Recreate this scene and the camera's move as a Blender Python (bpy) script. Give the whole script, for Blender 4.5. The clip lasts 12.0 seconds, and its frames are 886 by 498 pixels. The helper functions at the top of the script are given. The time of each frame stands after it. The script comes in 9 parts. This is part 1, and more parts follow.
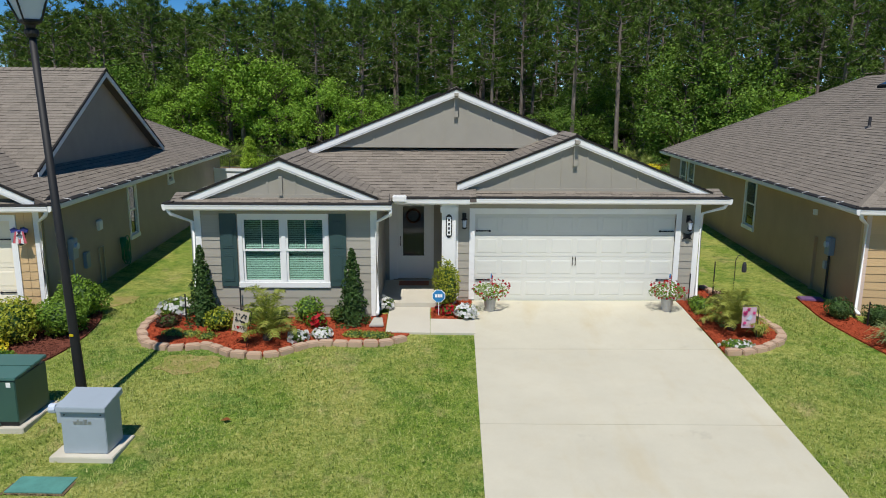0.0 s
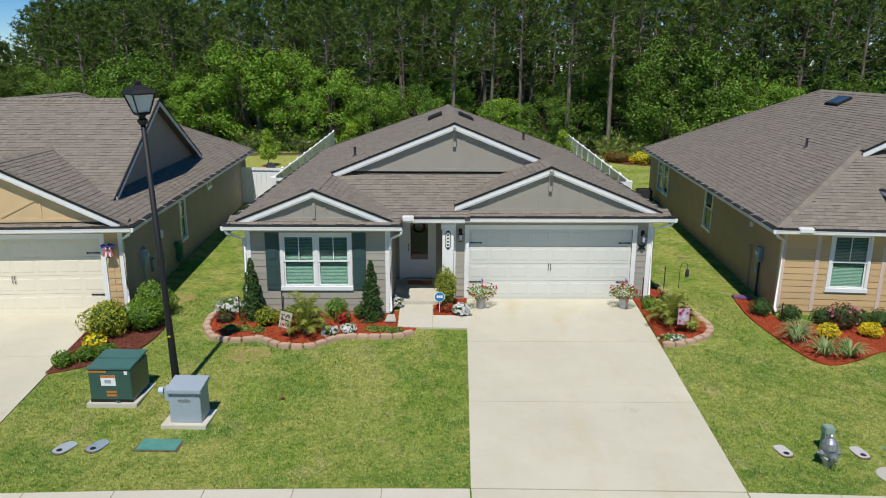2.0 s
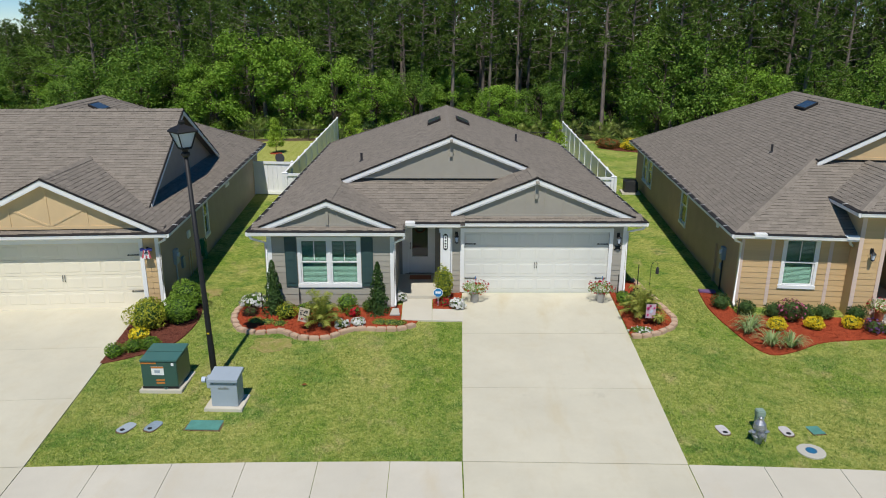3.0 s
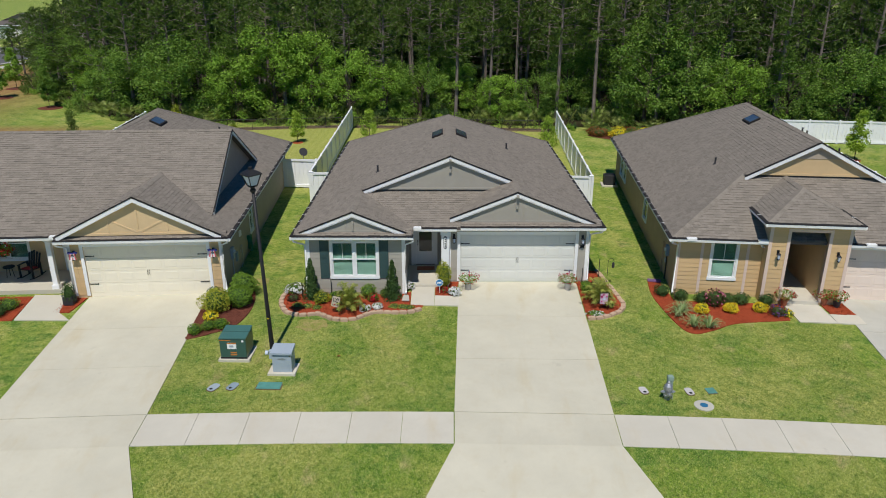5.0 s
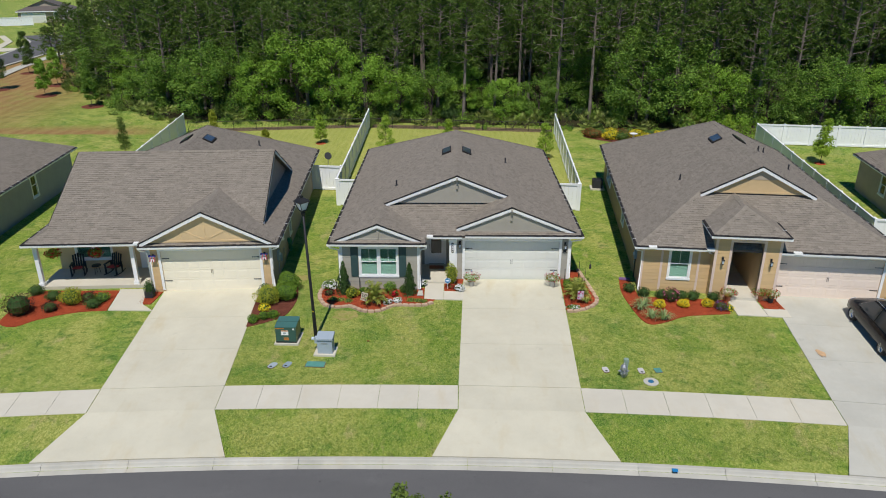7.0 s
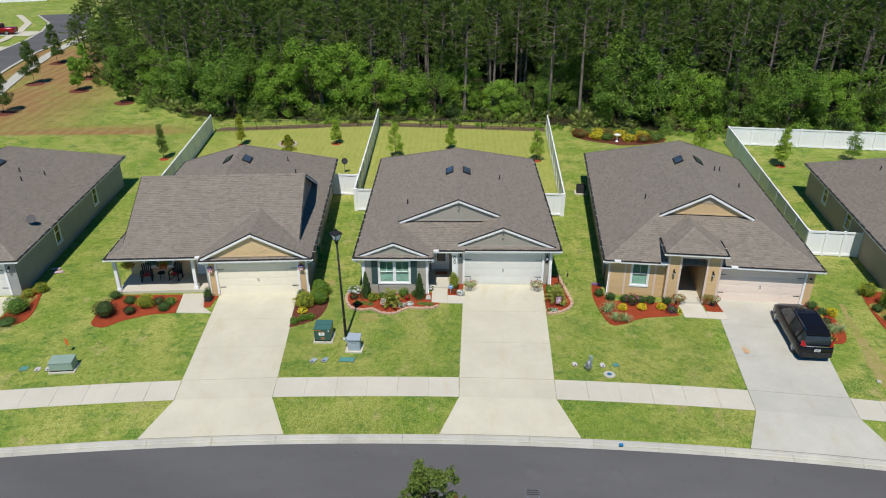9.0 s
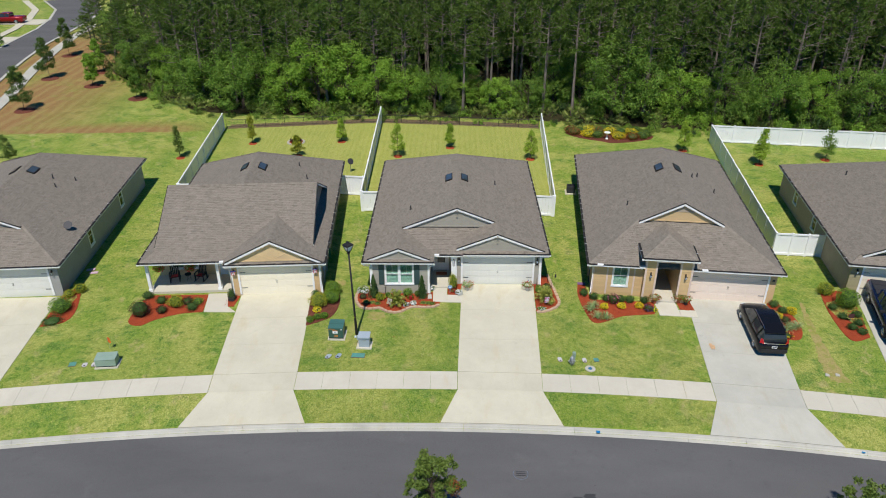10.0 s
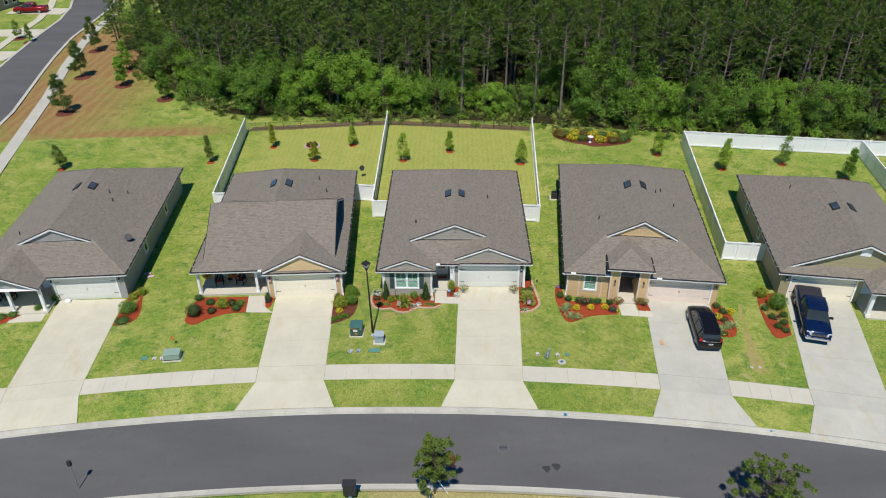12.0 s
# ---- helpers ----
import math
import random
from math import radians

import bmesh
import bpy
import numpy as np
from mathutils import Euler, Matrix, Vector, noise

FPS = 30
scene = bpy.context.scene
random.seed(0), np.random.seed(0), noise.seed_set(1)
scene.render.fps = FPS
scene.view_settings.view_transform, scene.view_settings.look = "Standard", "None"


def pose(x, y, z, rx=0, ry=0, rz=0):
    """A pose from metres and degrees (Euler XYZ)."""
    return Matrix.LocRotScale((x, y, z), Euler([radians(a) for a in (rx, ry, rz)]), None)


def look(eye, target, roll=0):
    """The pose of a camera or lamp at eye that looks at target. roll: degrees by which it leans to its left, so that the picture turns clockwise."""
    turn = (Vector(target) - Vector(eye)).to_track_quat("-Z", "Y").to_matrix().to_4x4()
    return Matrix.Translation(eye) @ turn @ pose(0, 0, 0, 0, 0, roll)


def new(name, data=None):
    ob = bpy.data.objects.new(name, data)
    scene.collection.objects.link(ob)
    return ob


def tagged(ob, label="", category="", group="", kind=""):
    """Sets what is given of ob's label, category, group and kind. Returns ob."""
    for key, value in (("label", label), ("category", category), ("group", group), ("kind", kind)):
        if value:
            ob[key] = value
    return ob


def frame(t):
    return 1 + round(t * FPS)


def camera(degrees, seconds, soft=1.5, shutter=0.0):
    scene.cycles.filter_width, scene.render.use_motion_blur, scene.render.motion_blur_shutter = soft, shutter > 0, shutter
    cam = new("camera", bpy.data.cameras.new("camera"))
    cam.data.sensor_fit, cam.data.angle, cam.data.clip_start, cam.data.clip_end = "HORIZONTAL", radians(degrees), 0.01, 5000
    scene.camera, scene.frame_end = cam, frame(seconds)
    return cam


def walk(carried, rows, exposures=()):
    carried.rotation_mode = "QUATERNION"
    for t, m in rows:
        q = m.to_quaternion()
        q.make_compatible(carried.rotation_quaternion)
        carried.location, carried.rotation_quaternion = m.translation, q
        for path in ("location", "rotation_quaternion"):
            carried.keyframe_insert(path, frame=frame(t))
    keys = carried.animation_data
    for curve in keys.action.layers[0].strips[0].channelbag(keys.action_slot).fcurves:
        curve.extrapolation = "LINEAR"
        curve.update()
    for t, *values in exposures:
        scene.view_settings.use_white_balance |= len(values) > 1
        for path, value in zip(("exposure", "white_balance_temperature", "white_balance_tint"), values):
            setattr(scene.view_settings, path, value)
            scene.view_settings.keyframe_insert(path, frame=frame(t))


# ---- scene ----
cam = camera(64.0, 12.0, soft=1.0)
# seconds, x, y, z of the eye, yaw, pitch, roll
ROWS = [
    (0, -1.107, -16.861, 4.711, -1.16, -11.57, 0.37),
    (0.5, -1.102, -17.554, 5.043, -1.15, -12.03, 0.40),
    (1, -1.079, -18.423, 5.445, -1.09, -12.59, 0.37),
    (1.5, -1.065, -19.441, 6.041, -0.89, -13.43, 0.33),
    (2, -1.055, -20.514, 6.793, -0.78, -14.42, 0.31),
    (2.5, -1.052, -21.606, 7.623, -0.74, -15.67, 0.32),
    (3, -1.007, -22.832, 8.488, -0.74, -16.94, 0.26),
    (5, -0.736, -28.299, 11.913, -0.01, -20.26, 0.05),
    (5.5, -0.666, -29.737, 12.769, 0.17, -20.78, 0.02),
    (6, -0.631, -31.197, 13.686, 0.44, -21.26, 0.02),
    (6.5, -0.657, -32.566, 14.624, 0.62, -21.79, 0.03),
    (7, -0.680, -33.970, 15.673, 0.76, -22.40, -0.00),
    (9, -0.766, -39.860, 21.943, 0.87, -26.05, -0.05),
    (9.5, -0.782, -41.416, 23.990, 0.83, -27.31, -0.08),
    (10, -0.773, -43.003, 26.104, 0.80, -28.48, -0.11),
    (10.5, -0.736, -44.584, 28.253, 0.84, -29.53, -0.14),
    (11, -0.677, -46.137, 30.394, 0.85, -30.47, -0.16),
    (11.5, -0.646, -47.686, 32.592, 0.86, -31.38, -0.16),
    (12, -0.614, -49.215, 34.850, 0.90, -32.28, -0.19),
]
walk(cam, [(t, pose(x, y, z, 90 + pitch, 0, yaw) @ pose(0, 0, 0, 0, 0, roll)) for t, x, y, z, yaw, pitch, roll in ROWS],
     [(0, 0.0), (2.5, -0.04), (5.5, -0.14), (7, -0.08), (9.5, 0.02), (12, 0.02)])

# ---- light ----
SUN_ELEV, SUN_AZ = radians(61.0), radians(186.0)
world = bpy.data.worlds.new("world")
scene.world = world
world.use_nodes = True
sky = world.node_tree.nodes.new("ShaderNodeTexSky")
sky.sky_type, sky.sun_disc = "NISHITA", False
sky.sun_elevation, sky.sun_rotation = SUN_ELEV, SUN_AZ
sky.air_density, sky.dust_density, sky.ozone_density = 0.62, 0.0, 3.0
back = world.node_tree.nodes["Background"]
back.inputs["Strength"].default_value = 0.1
deep = world.node_tree.nodes.new("ShaderNodeHueSaturation")
deep.inputs["Saturation"].default_value = 1.4
world.node_tree.links.new(sky.outputs[0], deep.inputs["Color"])
world.node_tree.links.new(deep.outputs[0], back.inputs["Color"])
sun = new("sun", bpy.data.lights.new("sun", "SUN"))
sun.data.energy, sun.data.angle, sun.data.color = 4.3, radians(0.55), (1.0, 0.96, 0.9)
sun.matrix_world = look((0, 0, 60), (60 / math.tan(SUN_ELEV) * -math.sin(SUN_AZ), 60 / math.tan(SUN_ELEV) * -math.cos(SUN_AZ), 0))
scene.view_settings.exposure = 0.0

# ---- materials ----
class Nodes:
    """A short way to write node materials."""

    def __init__(self, name, rough=0.7, metal=0.0, spec=0.5):
        self.m = bpy.data.materials.new(name)
        self.m.use_nodes = True
        self.t = self.m.node_tree
        self.b = self.t.nodes["Principled BSDF"]
        self.b.inputs["Roughness"].default_value = rough
        self.b.inputs["Metallic"].default_value = metal
        self.b.inputs["Specular IOR Level"].default_value = spec
        self.co = None

    def n(self, kind, **values):
        node = self.t.nodes.new(kind)
        for k, v in values.items():
            if k in node.inputs:
                node.inputs[k].default_value = v
        return node

    def l(self, a, b):
        self.t.links.new(a, b)

    def pos(self):
        if self.co is None:
            self.co = self.n("ShaderNodeNewGeometry").outputs["Position"]
        return self.co

    def obj(self):
        return self.n("ShaderNodeTexCoord").outputs["Object"]

    def noise(self, scale, detail=3.0, rough=0.6, stretch=None, where=None):
        t = self.n("ShaderNodeTexNoise", Scale=scale, Detail=detail, Roughness=rough)
        src = where or self.pos()
        if stretch:
            mp = self.n("ShaderNodeMapping")
            mp.inputs["Scale"].default_value = stretch
            self.l(src, mp.inputs["Vector"])
            src = mp.outputs[0]
        self.l(src, t.inputs["Vector"])
        return t.outputs["Fac"]

    def ramp(self, fac, stops):
        r = self.n("ShaderNodeValToRGB")
        while len(r.color_ramp.elements) < len(stops):
            r.color_ramp.elements.new(0.5)
        for e, (p, c) in zip(r.color_ramp.elements, stops):
            e.position, e.color = p, (*c, 1) if len(c) == 3 else c
        self.l(fac, r.inputs[0])
        return r.outputs[0]

    def mix(self, fac, a, b, mode="MIX"):
        x = self.n("ShaderNodeMix")
        x.data_type, x.blend_type = "RGBA", mode
        for sock, v in ((x.inputs[0], fac), (x.inputs[6], a), (x.inputs[7], b)):
            if hasattr(v, "is_output"):
                self.l(v, sock)
            else:
                sock.default_value = v if isinstance(v, (int, float)) else (*v, 1)
        return x.outputs[2]

    def color(self, c):
        if hasattr(c, "is_output"):
            self.l(c, self.b.inputs["Base Color"])
        else:
            self.b.inputs["Base Color"].default_value = (*c, 1)
        return self

    def bump(self, h, strength=0.3, dist=0.01):
        b = self.n("ShaderNodeBump", Strength=strength, Distance=dist)
        self.l(h, b.inputs["Height"])
        self.l(b.outputs[0], self.b.inputs["Normal"])
        return self

    def island(self):
        return self.n("ShaderNodeNewGeometry").outputs["Random Per Island"]

    def rnd(self):
        return self.n("ShaderNodeObjectInfo").outputs["Random"]


def times(c, k):
    return tuple(v * k for v in c)


def painted(name, c, rough=0.55, dirt=0.12, scale=1.5):
    """Paint or coating with faint dirt and wear."""
    N = Nodes(name, rough)
    a = N.ramp(N.noise(scale, 4), [(0.3, times(c, 1 - dirt)), (0.7, c)])
    N.color(N.mix(N.ramp(N.noise(40, 2), [(0.35, (0, 0, 0)), (0.7, (0.35, 0.35, 0.35))]), a, times(c, 0.93)))
    return N.bump(N.noise(60, 2), 0.08, 0.004).m


def boards(name, c):
    """Painted lap siding; every board a little different."""
    N = Nodes(name, 0.6)
    a = N.ramp(N.rnd(), [(0.0, times(c, 0.93)), (1.0, times(c, 1.05))])
    g = N.noise(3, 4, stretch=(1, 1, 14))
    N.color(N.mix(N.ramp(g, [(0.35, (0, 0, 0)), (0.75, (0.5, 0.5, 0.5))]), a, times(c, 0.88)))
    return N.bump(g, 0.15, 0.004).m


def shingle_mat(name, light, by_object=False):
    """Weathered asphalt shingle: each tab its own tone, with granules."""
    N = Nodes(name, 0.92, spec=0.2)
    src = N.rnd() if by_object else N.island()
    c = N.ramp(src, [(0.0, times(light, 0.72)), (0.22, times(light, 0.84)), (0.42, light), (0.62, times(light, 1.05)), (0.78, times(light, 0.88)), (1.0, times(light, 1.14))])
    c = N.mix(N.ramp(N.noise(0.35, 4), [(0.35, (0, 0, 0)), (0.7, (0.35, 0.35, 0.35))]), c, times(light, 0.85))
    c = N.mix(N.ramp(N.noise(28, 3, 0.8), [(0.50, (0, 0, 0)), (0.64, (0.6, 0.6, 0.6))]), c, times(light, 0.56))
    c = N.mix(N.ramp(N.noise(140, 2), [(0.46, (0, 0, 0)), (0.62, (0.45, 0.45, 0.45))]), c, times(light, 1.5))
    N.color(c)
    return N.bump(N.noise(160, 2), 0.35, 0.004).m


def leaf_mat(name, dark, mid, light, rough=0.5):
    N = Nodes(name, rough, spec=0.25)
    c = N.ramp(N.island(), [(0.0, dark), (0.5, mid), (1.0, light)])
    c = N.mix(N.ramp(N.rnd(), [(0.0, (0, 0, 0)), (1.0, (0.45, 0.45, 0.45))]), c, times(mid, 0.66))
    c = N.mix(N.ramp(N.noise(0.5, 2), [(0.4, (0, 0, 0)), (0.65, (0.45, 0.45, 0.45))]), c, light)
    N.color(c)
    # a share of the light passes through the leaf
    tr = N.n("ShaderNodeBsdfTranslucent")
    N.l(c, tr.inputs["Color"])
    mx = N.n("ShaderNodeMixShader")
    mx.inputs[0].default_value = 0.3
    N.l(N.b.outputs[0], mx.inputs[1])
    N.l(tr.outputs[0], mx.inputs[2])
    N.l(mx.outputs[0], N.t.nodes["Material Output"].inputs["Surface"])
    return N.m


def lawn_mat():
    """Mown turf: lush and dry patches, straw flecks, mowing stripes behind the houses, and the scorched slope by the far road."""
    N = Nodes("lawn", 0.85, spec=0.15)
    g3 = lambda v: (v, v, v)
    fine = N.noise(11, 6, 0.82)
    speck = N.noise(52, 3, 0.85)
    lush = N.ramp(fine, [(0.36, (0.075, 0.150, 0.012)), (0.5, (0.165, 0.268, 0.026)), (0.64, (0.325, 0.405, 0.060))])
    pale = N.ramp(fine, [(0.36, (0.185, 0.210, 0.032)), (0.5, (0.345, 0.360, 0.078)), (0.64, (0.560, 0.530, 0.175))])
    straw = N.ramp(fine, [(0.38, (0.30, 0.235, 0.090)), (0.62, (0.58, 0.48, 0.235))])
    dark = N.ramp(fine, [(0.38, (0.045, 0.120, 0.012)), (0.62, (0.165, 0.300, 0.040))])
    c = N.mix(N.ramp(N.noise(0.42, 5, 0.62), [(0.41, g3(0)), (0.57, g3(1))]), lush, pale)
    c = N.mix(N.ramp(N.noise(0.13, 3, 0.5), [(0.42, g3(0.55)), (0.55, g3(0))]), c, lush)
    c = N.mix(N.ramp(N.noise(0.85, 5, 0.68, stretch=(1.2, 0.8, 1)), [(0.57, g3(0)), (0.68, g3(0.75))]), c, straw)
    c = N.mix(N.ramp(N.noise(0.62, 4, 0.65, stretch=(0.9, 1.25, 1)), [(0.53, g3(0)), (0.64, g3(0.9))]), c, dark)
    c = N.mix(N.ramp(speck, [(0.38, g3(0.7)), (0.48, g3(0))]), c, (0.070, 0.125, 0.016))
    c = N.mix(N.ramp(speck, [(0.54, g3(0)), (0.63, g3(0.7))]), c, (0.55, 0.57, 0.22))
    tuft = N.noise(3.4, 6, 0.78)
    c = N.mix(N.ramp(tuft, [(0.38, g3(0.8)), (0.48, g3(0))]), c, N.mix(1.0, c, (0.46, 0.62, 0.42), "MULTIPLY"))
    c = N.mix(N.ramp(tuft, [(0.53, g3(0)), (0.63, g3(0.6))]), c, pale)
    sep = N.n("ShaderNodeSeparateXYZ")
    N.l(N.pos(), sep.inputs[0])

    def edge(sock, lo, hi):
        m = N.n("ShaderNodeMapRange")
        m.inputs["From Min"].default_value, m.inputs["From Max"].default_value = lo, hi
        N.l(sock, m.inputs["Value"])
        return m.outputs[0]

    def calc(kind, a, b):
        m = N.n("ShaderNodeMath")
        m.operation = kind
        for sock, v in ((m.inputs[0], a), (m.inputs[1], b)):
            if hasattr(v, "is_output"):
                N.l(v, sock)
            else:
                sock.default_value = v
        return m.outputs[0]

    x, y = sep.outputs[0], sep.outputs[1]
    # the scorched slope: it ends in a mown line towards the houses and at the far road's kerb
    wobble = calc("MULTIPLY", N.noise(0.5, 3), 0.9)
    over = calc("ADD", calc("SUBTRACT", y, calc("MULTIPLY", x, 0.162)), wobble)
    line = edge(over, 37.1, 37.5)
    tongue = calc("MULTIPLY", edge(over, 41.5, 38.5), edge(x, -27, -33))
    slope = calc("MAXIMUM", tongue, calc("MULTIPLY", edge(x, -39, -49), edge(y, 84, 72)))
    road_side = edge(calc("ADD", x, calc("MULTIPLY", y, 0.216)), -50.4, -49.4)
    worn = calc("MULTIPLY", calc("MULTIPLY", line, road_side), calc("MULTIPLY", slope, edge(N.noise(0.11, 5, 0.65), 0.24, 0.46)))
    wave = N.n("ShaderNodeTexWave", Scale=0.22, Distortion=7.0, Detail=4.0)
    N.l(N.pos(), wave.inputs["Vector"])
    brown = N.mix(N.ramp(wave.outputs["Fac"], [(0.2, g3(0)), (0.9, g3(0.6))]), N.ramp(fine, [(0.38, (0.185, 0.105, 0.038)), (0.62, (0.375, 0.225, 0.092))]), N.ramp(fine, [(0.38, (0.235, 0.165, 0.052)), (0.62, (0.42, 0.31, 0.125))]))
    c = N.mix(worn, c, brown)
    # bare straw beside the near kerb
    ragged = calc("MULTIPLY", N.noise(0.45, 5, 0.65), 7.0)
    dry = calc("MULTIPLY", edge(calc("ADD", x, ragged), -4.0, -1.0), edge(calc("ADD", y, ragged), -23.5, -20.5))
    c = N.mix(calc("MULTIPLY", calc("MULTIPLY", edge(y, -19.0, -19.6), dry), 0.8), c, straw)
    # paler striped turf on the fenced back lawns
    rear = calc("MULTIPLY", calc("MULTIPLY", edge(y, 13, 15), edge(y, 36, 35)), calc("MULTIPLY", edge(x, -26, -22), edge(x, 9, 8)))
    stripe = N.n("ShaderNodeTexWave", Scale=0.55, Distortion=0.8, Detail=2.0)
    N.l(N.pos(), stripe.inputs["Vector"])
    turf = N.mix(N.ramp(stripe.outputs["Fac"], [(0.3, g3(0)), (0.7, g3(0.5))]), pale, N.ramp(fine, [(0.38, (0.27, 0.29, 0.065)), (0.62, (0.56, 0.53, 0.19))]))
    c = N.mix(calc("MULTIPLY", rear, 0.72), c, turf)
    N.color(c)
    return N.bump(N.noise(34, 4, 0.8), 0.8, 0.05).m


def concrete_mat(name, c, stain=0.16, by_object=False):
    N = Nodes(name, 0.85, spec=0.3)
    a = N.ramp(N.noise(0.45, 5, 0.65), [(0.3, times(c, 1 - stain)), (0.7, times(c, 1.03))])
    a = N.mix(N.ramp(N.noise(2.2, 5, 0.7), [(0.5, (0, 0, 0)), (0.75, (0.3, 0.3, 0.3))]), a, (c[0] * 0.86, c[1] * 0.78, c[2] * 0.66))
    # brown run-off stains and a few dark smudges
    a = N.mix(N.ramp(N.noise(0.7, 4, 0.6, stretch=(1.6, 0.5, 1)), [(0.56, (0, 0, 0)), (0.74, (0.5, 0.5, 0.5))]), a, (c[0] * 0.84, c[1] * 0.74, c[2] * 0.56))
    a = N.mix(N.ramp(N.noise(1.3, 5, 0.7), [(0.66, (0, 0, 0)), (0.80, (0.6, 0.6, 0.6))]), a, times(c, 0.55))
    if by_object:
        a = N.mix(N.ramp(N.rnd(), [(0, (0, 0, 0)), (1, (0.5, 0.5, 0.5))]), a, times(c, 0.86))
    a = N.mix(N.ramp(N.noise(60, 3), [(0.4, (0, 0, 0)), (0.8, (0.3, 0.3, 0.3))]), a, times(c, 0.75))
    N.color(a)
    return N.bump(N.noise(70, 3), 0.2, 0.004).m


def asphalt_mat():
    N = Nodes("asphalt", 0.9, spec=0.3)
    a = N.ramp(N.noise(0.16, 5, 0.6, stretch=(0.5, 1.6, 1)), [(0.3, (0.082, 0.080, 0.080)), (0.7, (0.122, 0.119, 0.117))])
    a = N.mix(N.ramp(N.noise(1.5, 5, 0.7), [(0.55, (0, 0, 0)), (0.8, (0.5, 0.5, 0.5))]), a, (0.066, 0.065, 0.066))
    a = N.mix(N.ramp(N.noise(3.3, 4, 0.6), [(0.70, (0, 0, 0)), (0.76, (0.8, 0.8, 0.8))]), a, (0.03, 0.03, 0.031))
    a = N.mix(N.ramp(N.noise(0.55, 6, 0.75), [(0.60, (0, 0, 0)), (0.8, (0.4, 0.4, 0.4))]), a, (0.19, 0.185, 0.18))
    a = N.mix(N.ramp(N.noise(90, 2), [(0.4, (0, 0, 0)), (0.75, (0.5, 0.5, 0.5))]), a, (0.165, 0.163, 0.16))
    N.color(a)
    return N.bump(N.noise(110, 2), 0.4, 0.006).m


def mulch_mat(name, c):
    N = Nodes(name, 0.95, spec=0.1)
    v = N.n("ShaderNodeTexVoronoi", Scale=26.0)
    N.l(N.pos(), v.inputs["Vector"])
    a = N.ramp(v.outputs["Distance"], [(0.0, times(c, 1.3)), (0.4, c), (0.8, times(c, 0.6))])
    a = N.mix(N.ramp(N.noise(2.5, 4), [(0.4, (0, 0, 0)), (0.65, (0.5, 0.5, 0.5))]), a, times(c, 0.7))
    N.color(a)
    return N.bump(v.outputs["Distance"], 1.0, 0.03).m


def bark_mat(name, c):
    N = Nodes(name, 0.95, spec=0.1)
    f = N.noise(6, 4, 0.7, stretch=(1, 1, 0.2))
    N.color(N.ramp(f, [(0.3, times(c, 0.5)), (0.7, times(c, 1.3))]))
    return N.bump(f, 0.6, 0.03).m


def metal_mat(name, c, rough=0.4, metal=0.8):
    N = Nodes(name, rough, metal)
    N.color(N.ramp(N.noise(5, 4), [(0.3, times(c, 0.8)), (0.7, times(c, 1.1))]))
    return N.m


def glass_mat(name, c=(0.03, 0.04, 0.045), rough=0.04):
    N = Nodes(name, rough, 0.0, 0.45)
    N.color(N.ramp(N.noise(0.8, 2), [(0.3, times(c, 0.8)), (0.7, times(c, 1.2))]))
    return N.m


def clear_mat(name):
    """A thin clear pane: mostly lets through, and mirrors a share."""
    N = Nodes(name, 0.02)
    tr = N.n("ShaderNodeBsdfTransparent")
    tr.inputs[0].default_value = (0.60, 0.80, 0.74, 1)
    gl = N.n("ShaderNodeBsdfGlossy", Roughness=0.02)
    fr = N.n("ShaderNodeFresnel", IOR=1.5)
    mx = N.n("ShaderNodeMixShader")
    N.l(fr.outputs[0], mx.inputs[0]), N.l(tr.outputs[0], mx.inputs[1]), N.l(gl.outputs[0], mx.inputs[2])
    N.l(mx.outputs[0], N.t.nodes["Material Output"].inputs["Surface"])
    return N.m


